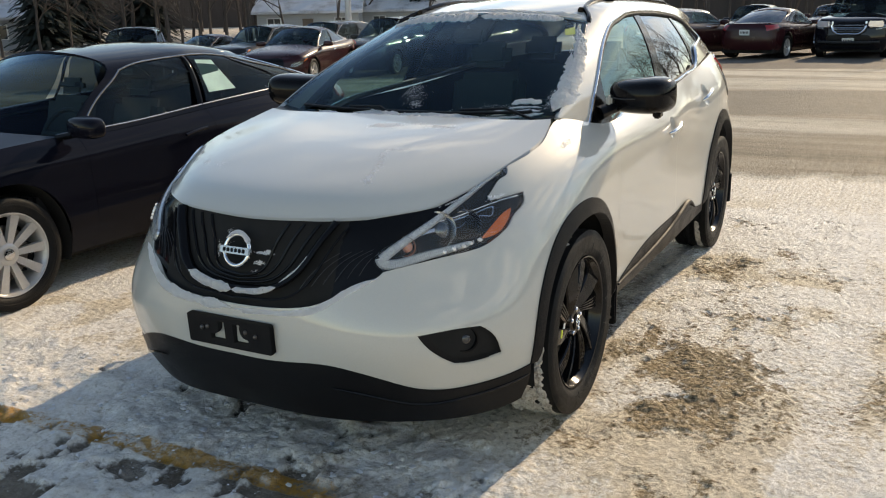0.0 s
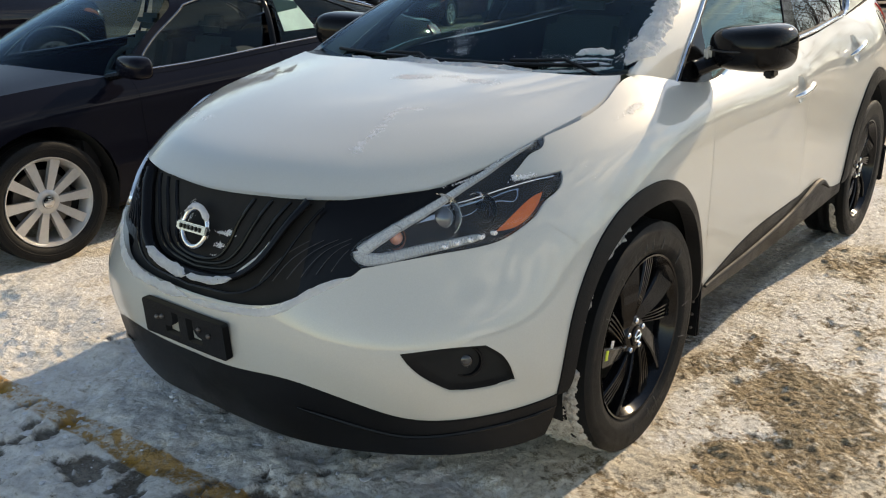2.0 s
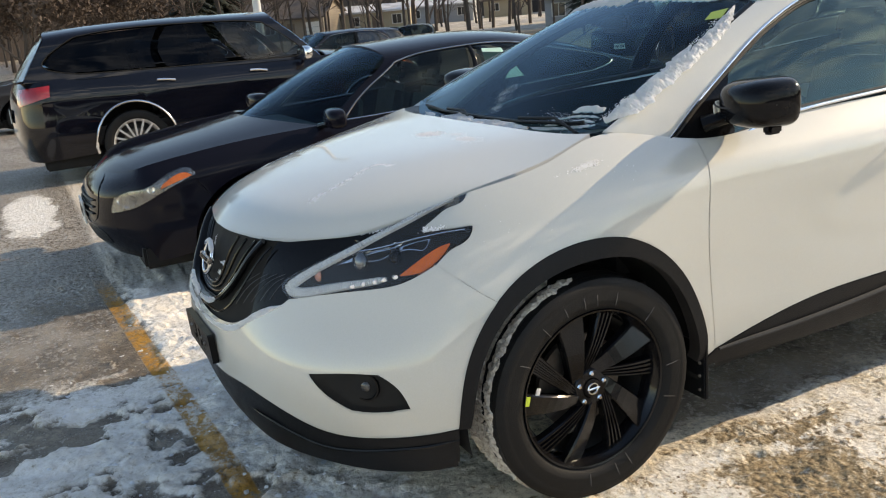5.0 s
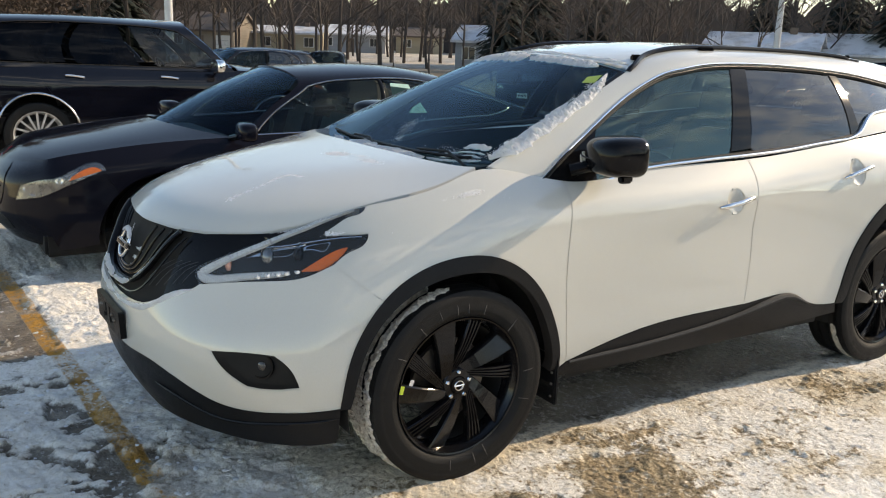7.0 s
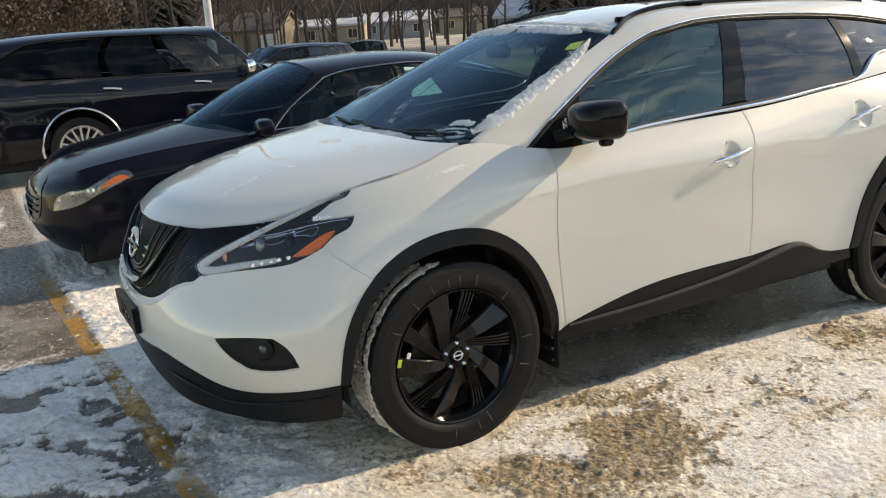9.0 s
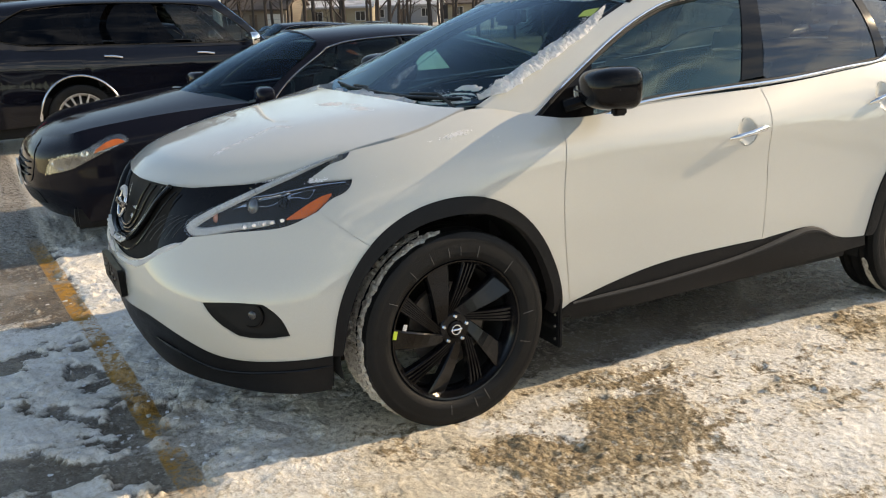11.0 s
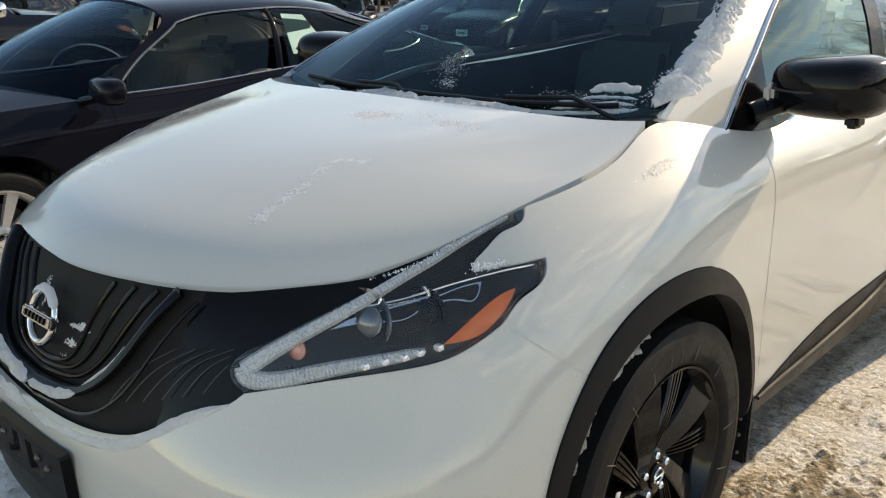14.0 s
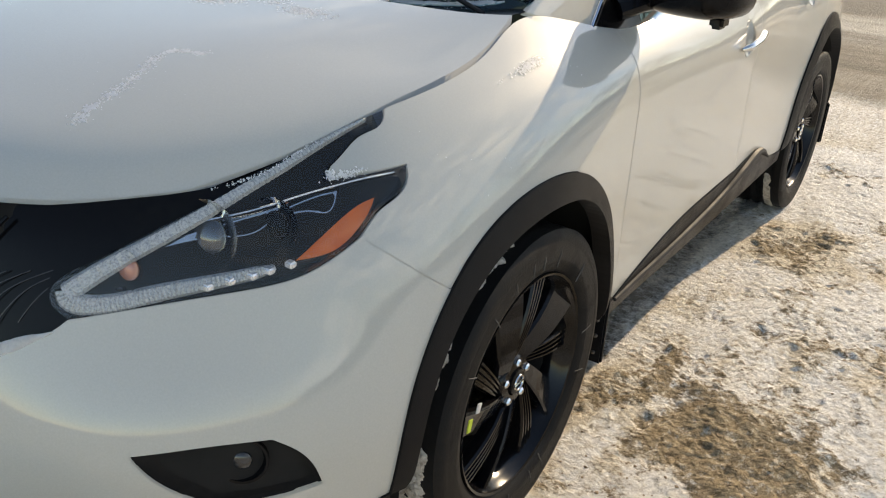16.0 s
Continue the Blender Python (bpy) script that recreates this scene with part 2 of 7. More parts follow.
def lathe(name, profile, mat, parent=None, label="", steps=48, axis="x", smooth=True, centre=(0, 0, 0)):
    """A turned body: profile of (along the axis, radius)."""
    pr = np.asarray(profile, float)
    ang = np.arange(steps) * 2 * math.pi / steps
    c, s = np.cos(ang), np.sin(ang)
    if axis == "x":
        v = np.stack([np.broadcast_to(pr[:, 0:1], (len(pr), steps)), pr[:, 1:2] * c, pr[:, 1:2] * s], -1)
    else:
        v = np.stack([pr[:, 1:2] * c, pr[:, 1:2] * s, np.broadcast_to(pr[:, 0:1], (len(pr), steps))], -1)
    n = len(pr)
    f = [(i * steps + k, i * steps + (k + 1) % steps, (i + 1) * steps + (k + 1) % steps, (i + 1) * steps + k) for i in range(n - 1) for k in range(steps)]
    return raw(name, v.reshape(-1, 3) + np.asarray(centre), f, mat, parent, label, smooth)


def inside(poly, pts):
    x, y = pts[:, 0], pts[:, 1]
    out = np.zeros(len(pts), bool)
    px, py = poly[:, 0], poly[:, 1]
    qx, qy = np.roll(px, -1), np.roll(py, -1)
    for a, b, c, d in zip(px, py, qx, qy):
        if b != d:
            out ^= ((b > y) != (d > y)) & (x < (c - a) * (y - b) / (d - b) + a)
    return out


def near(poly, pts):
    """Distance of points from a closed outline."""
    best = np.full(len(pts), 1e9)
    for a, b in zip(poly, np.roll(poly, -1, 0)):
        d = b - a
        k = np.clip(((pts - a) @ d) / max(d @ d, 1e-12), 0, 1)
        best = np.minimum(best, np.linalg.norm(pts - a - k[:, None] * d, axis=1))
    return best


def outline(*runs, step=0.02):
    """A closed outline from smooth runs; each begins where the last one ended."""
    out, last = [], None
    for k, run in enumerate(runs):
        pts = [tuple(p) for p in run]
        if last is not None:
            pts = [last] + pts
        p = np.array(pts)
        n = max(2, int(np.linalg.norm(np.diff(p, axis=0), axis=1).sum() / step) + 1)
        s = spline(p, n) if len(p) > 2 else np.linspace(p[0], p[-1], n)
        out.extend(s[1:] if last is not None else s)
        last = pts[-1]
    out = np.array(out)
    if np.linalg.norm(out[0] - out[-1]) < 1e-6:
        out = out[:-1]
    else:
        n = int(np.linalg.norm(out[0] - out[-1]) / step)
        if n > 1:
            out = np.vstack([out, np.linspace(out[-1], out[0], n + 1)[1:-1]])
    return out


def area(poly):
    x, y = poly[:, 0], poly[:, 1]
    return 0.5 * np.sum(x * np.roll(y, -1) - y * np.roll(x, -1))


def shrunk(poly, d):
    """The outline drawn in by d."""
    a = poly - np.roll(poly, 1, 0)
    b = np.roll(poly, -1, 0) - poly
    t = a / np.maximum(np.linalg.norm(a, axis=1), 1e-9)[:, None] + b / np.maximum(np.linalg.norm(b, axis=1), 1e-9)[:, None]
    n = np.c_[-t[:, 1], t[:, 0]]
    n /= np.maximum(np.linalg.norm(n, axis=1), 1e-9)[:, None]
    return poly + n * d * (1 if area(poly) > 0 else -1)


def sheet(surf, edge, holes=(), step=0.04, lift=0.0, rim=0.014, gap=0.002, flip=False, mirror=False, bulge=None):
    """Vertices, faces and normals of a panel cut from a surface along an outline, with its edge turned in by rim."""
    edge = shrunk(edge, gap) if gap else edge
    holes = [shrunk(h, -gap) if gap else h for h in holes]
    lo, hi = edge.min(0), edge.max(0)
    gx, gy = np.meshgrid(np.arange(lo[0] + step / 2, hi[0], step), np.arange(lo[1] + step / 2, hi[1], step))
    g = np.c_[gx.ravel(), gy.ravel()]
    g = g[inside(edge, g)]
    g = g[near(edge, g) > step * 0.35]
    for h in holes:
        g = g[~inside(h, g)]
        g = g[near(h, g) > step * 0.35]
    loops, pts, edges = [], [], []
    for p in (edge, *holes):
        k = len(pts)
        pts.extend(p)
        loops.append(list(range(k, k + len(p))))
        edges += [(k + i, k + (i + 1) % len(p)) for i in range(len(p))]
    pts.extend(g)
    got = mathutils.geometry.delaunay_2d_cdt([Vector(p) for p in pts], edges, [], 0, 1e-7)
    uv = np.array([tuple(v) for v in got[0]])
    tri = np.array(got[2])
    mid = uv[tri].mean(1)
    keep = inside(edge, mid)
    for h in holes:
        keep &= ~inside(h, mid)
    tri = tri[keep]
    p, n = surf.at(uv), surf.normal(uv)
    if flip:
        n = -n
    rise = lift if bulge is None else lift + bulge(uv)
    p = p + n * (rise[:, None] if np.ndim(rise) else rise)
    a = np.cross(p[tri[:, 1]] - p[tri[:, 0]], p[tri[:, 2]] - p[tri[:, 0]])
    turn = (a * n[tri].mean(1)).sum(1) < 0
    tri[turn] = tri[turn][:, ::-1]
    verts, faces, norms = list(p), [tuple(t) for t in tri], list(n)
    if rim:
        count = {}
        for t in tri:
            for i in range(3):
                e = (t[i], t[(i + 1) % 3])
                if (e[1], e[0]) in count:
                    del count[(e[1], e[0])]
                else:
                    count[e] = 1
        low = {}
        for e in count:
            for i in e:
                if i not in low:
                    low[i] = len(verts)
                    verts.append(p[i]), verts.append(p[i] - n[i] * rim)
                    norms.append(n[i]), norms.append(n[i])
        for a_, b_ in count:
            faces.append((b_, a_, low[a_] + 1, low[b_] + 1))
    verts, norms = np.array(verts), np.array(norms)
    if mirror:
        k = len(verts)
        verts = np.vstack([verts, verts * (-1, 1, 1)])
        norms = np.vstack([norms, norms * (-1, 1, 1)])
        faces = faces + [tuple(i + k for i in f[::-1]) for f in faces]
    return verts, faces, norms


def other_side(v, f, n):
    return v * (-1, 1, 1), [tuple(reversed(q)) for q in f], n * (-1, 1, 1)


def panel(name, surf, edge, mat, parent, label="", **how):
    v, f, n = sheet(surf, edge, **how)
    return raw(name, v, f, mat, parent, label, normals=n)


def both(name, surf, edge, mat, parent, label="", **how):
    """The same panel on the car's left and on its right."""
    v, f, n = sheet(surf, edge, **how)
    a = raw(name, v, f, mat, parent, label, normals=n)
    v, f, n = other_side(v, f, n)
    return a, raw(name, v, f, mat, parent, label, normals=n)


def value_noise(x, y, seed=0):
    """Smooth random heights in 0..1 over the plane."""
    xi, yi = np.floor(x).astype(np.int64), np.floor(y).astype(np.int64)
    fx, fy = x - xi, y - yi
    fx, fy = fx * fx * (3 - 2 * fx), fy * fy * (3 - 2 * fy)

    def h(a, b):
        k = (a * 374761393 + b * 668265263 + seed * 974711) & 0x7FFFFFFF
        k = ((k ^ (k >> 13)) * 1274126177) & 0x7FFFFFFF
        return ((k ^ (k >> 16)) & 0xFFFF) / 65535.0

    return (h(xi, yi) * (1 - fx) + h(xi + 1, yi) * fx) * (1 - fy) + (h(xi, yi + 1) * (1 - fx) + h(xi + 1, yi + 1) * fx) * fy


def fractal(x, y, octaves=4, seed=0):
    out, amp, total = 0.0, 1.0, 0.0
    for k in range(octaves):
        out = out + amp * value_noise(x * 2.03**k + 17.3 * k, y * 2.03**k - 9.1 * k, seed + k)
        total += amp
        amp *= 0.5
    return out / total

# ---------------------------------------------------------------- materials
def nodes_of(name):
    m = bpy.data.materials.new(name)
    m.use_nodes = True
    return m, m.node_tree.nodes, m.node_tree.links


def mixed(n, l, fac, a, b):
    x = n.new("ShaderNodeMix")
    x.data_type = "RGBA"
    for key, v in (("Factor", fac), ("A", a), ("B", b)):
        if hasattr(v, "is_linked"):
            l.new(v, x.inputs[key])
        else:
            x.inputs[key].default_value = v if key == "Factor" else (*v[:3], 1)
    return x.outputs["Result"]


def noise_fac(n, l, scale, detail=4, lo=0.4, hi=0.6, stretch=(1, 1, 1), rough=0.55):
    co = n.new("ShaderNodeTexCoord")
    mp = n.new("ShaderNodeMapping")
    mp.inputs["Scale"].default_value = stretch
    t = n.new("ShaderNodeTexNoise")
    t.inputs["Scale"].default_value, t.inputs["Detail"].default_value, t.inputs["Roughness"].default_value = scale, detail, rough
    r = n.new("ShaderNodeMapRange")
    r.inputs["From Min"].default_value, r.inputs["From Max"].default_value = lo, hi
    l.new(co.outputs["Object"], mp.inputs["Vector"])
    l.new(mp.outputs["Vector"], t.inputs["Vector"])
    l.new(t.outputs["Fac"], r.inputs["Value"])
    return r.outputs["Result"], t.outputs["Fac"]


def surface(name, base, rough=0.5, metal=0.0, second=None, scale=6.0, lo=0.4, hi=0.65, fine=60.0, bump=0.0, bump_scale=80.0, coat=0.0, rough2=None, spec=0.5, stretch=(1, 1, 1), translucent=0.0, coat_ior=1.5):
    """A painted, plastic, metal, wood or stone surface with coarse and fine variation."""
    m, n, l = nodes_of(name)
    p = n["Principled BSDF"]
    second = second or tuple(c * 0.8 for c in base)
    f1, _ = noise_fac(n, l, scale, 5, lo, hi, stretch)
    f2, raw2 = noise_fac(n, l, fine, 3, 0.25, 0.75, stretch)
    col = mixed(n, l, f1, base, second)
    col = mixed(n, l, f2, col, tuple(c * 0.9 for c in base))
    l.new(col, p.inputs["Base Color"])
    r = n.new("ShaderNodeMapRange")
    r.inputs["To Min"].default_value, r.inputs["To Max"].default_value = rough, rough2 if rough2 is not None else min(1, rough * 1.25)
    l.new(f1, r.inputs["Value"])
    l.new(r.outputs["Result"], p.inputs["Roughness"])
    p.inputs["Metallic"].default_value = metal
    p.inputs["Specular IOR Level"].default_value = spec
    p.inputs["Coat Weight"].default_value, p.inputs["Coat Roughness"].default_value = coat, 0.04
    p.inputs["Coat IOR"].default_value = coat_ior
    if bump:
        _, h = noise_fac(n, l, bump_scale, 4)
        b = n.new("ShaderNodeBump")
        b.inputs["Strength"].default_value, b.inputs["Distance"].default_value = bump, 0.01
        l.new(h, b.inputs["Height"])
        l.new(b.outputs["Normal"], p.inputs["Normal"])
    if translucent:
        # light that soaks through loose snow
        t = n.new("ShaderNodeBsdfTranslucent")
        l.new(col, t.inputs["Color"])
        x = n.new("ShaderNodeMixShader")
        x.inputs["Fac"].default_value = translucent
        l.new(p.outputs["BSDF"], x.inputs[1])
        l.new(t.outputs["BSDF"], x.inputs[2])
        l.new(x.outputs["Shader"], n["Material Output"].inputs["Surface"])
    return m


def glass(name, tint, gloss=0.0, dirt=0.04, rough=0.01, ior=1.52, sheen=(1, 1, 1)):
    """A thin pane: clear body in a tint, mirror gloss by angle, a little dried dirt."""
    m, n, l = nodes_of(name)
    n.remove(n["Principled BSDF"])
    out = n["Material Output"]
    tr = n.new("ShaderNodeBsdfTransparent")
    tr.inputs["Color"].default_value = (*tint, 1)
    gl = n.new("ShaderNodeBsdfGlossy")
    gl.inputs["Roughness"].default_value = rough
    gl.inputs["Color"].default_value = (*sheen, 1)
    lw = n.new("ShaderNodeLayerWeight")
    lw.inputs["Blend"].default_value = 0.5
    fr = n.new("ShaderNodeMath")
    fr.operation, fr.inputs[1].default_value = "POWER", 5.0
    l.new(lw.outputs["Facing"], fr.inputs[0])
    flat = ((ior - 1) / (ior + 1)) ** 2
    k = n.new("ShaderNodeMath")
    k.operation, k.use_clamp, k.inputs[1].default_value, k.inputs[2].default_value = "MULTIPLY_ADD", True, 1 - flat, flat + gloss
    a = n.new("ShaderNodeMixShader")
    l.new(fr.outputs[0], k.inputs[0])
    l.new(k.outputs[0], a.inputs["Fac"])
    l.new(tr.outputs["BSDF"], a.inputs[1])
    l.new(gl.outputs["BSDF"], a.inputs[2])
    d = n.new("ShaderNodeBsdfDiffuse")
    d.inputs["Color"].default_value = (0.55, 0.52, 0.47, 1)
    b = n.new("ShaderNodeMixShader")
    f, _ = noise_fac(n, l, 3.5, 6, 0.42, 0.75)
    q = n.new("ShaderNodeMath")
    q.operation, q.inputs[1].default_value = "MULTIPLY", dirt
    l.new(f, q.inputs[0])
    l.new(q.outputs[0], b.inputs["Fac"])
    l.new(a.outputs["Shader"], b.inputs[1])
    l.new(d.outputs["BSDF"], b.inputs[2])
    l.new(b.outputs["Shader"], out.inputs["Surface"])
    return m


WHITE = surface("pearl_white_paint", (0.505, 0.500, 0.462), 0.42, 0.0, (0.495, 0.490, 0.452), 2.2, 0.2, 0.8, 300, coat=1.0, spec=0.15, rough2=0.46, coat_ior=1.62)
GLOSS_BLACK = surface("gloss_black_plastic", (0.005, 0.005, 0.006), 0.05, 0, (0.008, 0.008, 0.008), 5, rough2=0.09, spec=0.15)
BLACK_PAINT = surface("black_car_paint", (0.004, 0.0045, 0.008), 0.035, 0, (0.005, 0.005, 0.009), 3, 0.35, 0.7, 200, rough2=0.06, spec=0.36)
SEDAN_PAINT = surface("blue_black_car_paint", (0.0065, 0.0068, 0.0115), 0.05, 0.0, (0.008, 0.0078, 0.012), 3, 0.35, 0.7, 200, rough2=0.09, spec=0.11)
TRIM = surface("matt_black_plastic", (0.0075, 0.008, 0.0095), 0.34, 0, (0.012, 0.0125, 0.0135), 9, 0.45, 0.75, 90, 0.15, 500, rough2=0.5, spec=0.15)
DARK = surface("dark_void", (0.006, 0.006, 0.006), 0.9)
RUBBER = surface("tyre_rubber", (0.0075, 0.0078, 0.0085), 0.52, 0, (0.014, 0.0138, 0.0138), 7, 0.5, 0.75, 40, 0.25, 240, rough2=0.85, spec=0.18)
CHROME = surface("chrome", (0.78, 0.79, 0.80), 0.07, 1.0, (0.68, 0.69, 0.70), 8, rough2=0.14)
ALLOY = surface("silver_alloy", (0.62, 0.61, 0.60), 0.34, 0.55, (0.46, 0.45, 0.43), 9, 0.45, 0.7, rough2=0.45)
BLACK_ALLOY = surface("black_alloy", (0.005, 0.005, 0.006), 0.14, 0.0, (0.010, 0.0095, 0.009), 9, 0.5, 0.75, rough2=0.26, spec=0.30)
STEEL = surface("dull_steel", (0.16, 0.15, 0.14), 0.45, 0.8, (0.11, 0.08, 0.06), 14, 0.45, 0.7)
SATIN = surface("satin_grey_trim", (0.036, 0.037, 0.040), 0.6, 0.0, (0.028, 0.029, 0.031), 6, spec=0.15)
SCREEN_GLASS = glass("windscreen_glass", (0.54, 0.70, 0.73), 0.0, 0.006, ior=1.33, sheen=(0.50, 0.68, 0.82))
SIDE_GLASS = glass("front_door_glass", (0.33, 0.50, 0.48), 0.03, 0.006, sheen=(0.70, 0.95, 0.95))
DARK_GLASS = glass("privacy_glass", (0.10, 0.118, 0.122), 0.015, 0.006, sheen=(0.85, 0.92, 1.0))
LIMO_GLASS = glass("black_glass", (0.02, 0.022, 0.025), 0.0, 0.008, ior=1.2, sheen=(0.7, 0.8, 1.0))
OTHER_GLASS = glass("dim_side_glass", (0.22, 0.27, 0.28), 0.0, 0.006, ior=1.33, sheen=(0.7, 0.85, 0.9))
CHROME_THIN = surface("dull_chrome", (0.42, 0.42, 0.43), 0.2, 1.0)
SATIN_DARK = surface("dark_satin_trim", (0.06, 0.06, 0.062), 0.3, 0.5)
LENS = glass("lamp_lens", (0.97, 0.98, 0.98), 0.01, 0.004, ior=1.45)
AMBER = surface("amber_reflector", (0.66, 0.125, 0.003), 0.35, 0, (0.50, 0.085, 0.003), 40, coat=0.2)
RED_LENS = surface("red_lamp_plastic", (0.33, 0.012, 0.014), 0.15, 0, (0.22, 0.008, 0.01), 20, coat=0.8)
REFLECTOR = surface("lamp_reflector", (0.72, 0.73, 0.74), 0.12, 1.0, (0.5, 0.5, 0.52), 60)
CLEAR_BAR = surface("frosted_light_bar", (0.60, 0.61, 0.62), 0.16, 0.0, (0.20, 0.21, 0.22), 260, 0.42, 0.6, 500, 0.5, 500, coat=0.8)
LAMP_BLACK = surface("lamp_housing", (0.020, 0.021, 0.023), 0.16, 0.2, (0.045, 0.045, 0.048), 12, coat=0.3)
CABIN_BLACK = surface("cabin_trim", (0.022, 0.022, 0.024), 0.75, 0, (0.03, 0.03, 0.03), 8, 0.4, 0.7, 200, 0.2, 300)
LEATHER = surface("seat_leather", (0.045, 0.043, 0.042), 0.5, 0, (0.03, 0.03, 0.03), 10, 0.4, 0.7, 200, 0.15, 200)
SNOW = surface("settled_snow", (0.90, 0.90, 0.91), 0.55, 0, (0.80, 0.80, 0.80), 14, 0.45, 0.7, 120, 0.6, 190, translucent=0.45)
SLUSH = surface("dirty_snow", (0.60, 0.57, 0.52), 0.7, 0, (0.16, 0.13, 0.10), 48, 0.40, 0.60, 140, 1.0, 90)
PAPER = surface("mint_paper", (0.46, 0.70, 0.61), 0.7, 0, (0.42, 0.58, 0.52), 12)
STICKER = surface("yellow_green_sticker", (0.45, 0.55, 0.05), 0.5)
FILM = surface("olive_windscreen_film", (0.26, 0.36, 0.06), 0.5)
CRUMB = surface("loose_frost", (0.98, 0.98, 0.98), 0.25, 0, (0.94, 0.94, 0.95), 14, 0.45, 0.7, 120, translucent=0.5)
SMOKED = glass("smoked_glass", (0.22, 0.25, 0.26), 0.0, 0.01, ior=1.4)

# ---------------------------------------------------------------- ground
def smooth01(a, b, x):
    k = np.clip((x - a) / (b - a), 0, 1)
    return k * k * (3 - 2 * k)


def ground_z(x, y):
    """The lot falls away gently past the next row."""
    s = -np.asarray(x, float) * 0.9 + np.asarray(y, float) * 0.35 - 9.5
    return -0.036 * np.clip(s, 0, None) * (1 - np.exp(-np.clip(s, 0, None) / 3)) * np.exp(-np.clip(s - 16, 0, None) / 60)


def lines(lo, hi, fine, far):
    a = np.arange(lo, hi + fine / 2, fine)
    d, w, p = [], fine, 0.0
    while p < far:
        w *= 1.13
        p += w
        d.append(p)
    d = np.array(d)
    return np.r_[lo - d[::-1], a, hi + d]


def ridged(x, y, octaves, seed):
    return 1 - np.abs(2 * fractal(x, y, octaves, seed) - 1)


def spot(x, y, cx, cy, rx, ry):
    return np.exp(-(((x - cx) / rx) ** 2) - ((y - cy) / ry) ** 2)


def cover(x, y):
    """How the lot is covered: brown grit, bare wet asphalt (with shade painted under the car), golden stains and packed
    tracks, each from 0 to 1.
    """
    wide, mid, fine = fractal(x * 1.2, y * 0.9, 3, 5), fractal(x * 5.0, y * 3.2, 4, 7), fractal(x * 19, y * 14, 4, 9)
    mix = 0.30 * wide + 0.40 * mid + 0.30 * fine
    beside = smooth01(0.55, 0.95, x + 0.15 * (mid - 0.5)) * smooth01(-1.0, -0.5, y)
    wx, wy = x + 0.7 * (mid - 0.5), y + 0.7 * (fractal(x * 4.1 + 9, y * 3.0, 4, 19) - 0.5)
    heaps = spot(wx, wy, 1.20, 0.28, 0.30, 0.26) + 0.9 * spot(wx, wy, 1.22, 0.80, 0.32, 0.26) + 0.6 * spot(wx, wy, 1.52, 0.50, 0.26, 0.20) + 0.6 * spot(wx, wy, 2.15, 0.70, 0.24, 0.20) + 0.4 * spot(wx, wy, 1.5, 2.4, 0.4, 0.4) + 0.35 * spot(wx, wy, 1.2, 1.6, 0.2, 0.3)
    grit = smooth01(0.40, 0.70, mix + 0.22 * heaps - 0.075)
    grit = np.maximum(grit, 0.6 * smooth01(0.62, 0.68, 0.35 * mid + 0.65 * fractal(x * 26, y * 18, 3, 15)))
    under = smooth01(0.95, 0.7, np.abs(x)) * smooth01(-0.7, -0.2, y) * smooth01(4.2, 3.6, y)
    grit = np.maximum(grit * (0.35 + 0.65 * beside) * (1 - 0.8 * under), 0.25 * under)
    track = np.maximum(np.exp(-(((x - 1.86 - 0.03 * y) / 0.13) ** 4)), 0.8 * np.exp(-(((x - 2.42 - 0.02 * y) / 0.12) ** 4)))
    grit = grit * (1 - 0.55 * track)
    stain = smooth01(0.44, 0.62, 0.6 * wide + 0.4 * mid + 0.10 * spot(x, y, 1.18, -0.05, 0.25, 0.2)) * (1 - 0.7 * track)
    front = smooth01(-0.42, -0.62, y + 0.22 * (mid - 0.5)) * smooth01(1.05, 0.75, x + 0.2 * (mid - 0.5))
    heap = spot(x, y, 0.3, -0.78, 2.5, 0.24)
    holes = smooth01(0.49, 0.55, 0.25 * wide + 0.45 * mid + 0.30 * fine - 0.09 * heap - 0.008 + 0.085 * np.exp(-(((y - 0.055 * x + 1.14) / 0.15) ** 2)) + 0.04 * spot(x, y, 0.5, -0.72, 0.3, 0.10))
    bare = front * holes
    # ground coloured dark as asphalt under the parked car, to deepen its shade
    under_shade = smooth01(0.86, 0.66, np.abs(x) + 0.25 * (mid - 0.5)) * smooth01(-0.05, 0.35, y + 0.3 * (mid - 0.5)) * smooth01(3.9, 3.4, y)
    bare = np.maximum(bare, 0.9 * under_shade)
    # bare brown wet strip beyond the line towards the next cars, and drifts left white in the sun
    west = smooth01(-0.9, -1.5, x) * smooth01(-1.10, -1.22, y + 0.06 * (mid - 0.5))
    bare = np.maximum(bare, 0.9 * west * smooth01(0.68, 0.60, mix + 0.3 * spot(x, y, -1.5, -1.3, 0.1, 0.06)))
    drift = smooth01(-1.25, -1.45, x) * smooth01(-1.14, -1.06, y) * smooth01(-0.30, -0.55, y)
    bare = bare * (1 - drift)
    stain = np.maximum(stain, 0.35 * front * smooth01(0.46, 0.60, 0.5 * mid + 0.5 * fine)) * (1 - drift)
    grit = grit * (1 - drift)
    # cleaner snow pushed up before the front wheel
    fresh = np.clip(1.2 * spot(wx, wy, 0.72, -0.78, 0.45, 0.26), 0, 1)
    grit, stain, bare = grit * (1 - 0.85 * fresh), stain * (1 - 0.8 * fresh), bare * (1 - 0.5 * fresh)
    # even cover past the stalls in view
    inner = smooth01(-3.3, -2.5, x) * smooth01(4.0, 3.0, x) * smooth01(-2.9, -2.1, y) * smooth01(4.6, 3.6, y)
    grit, stain, track = 0.12 + (grit - 0.12) * inner, 0.45 + (stain - 0.45) * inner, track * inner
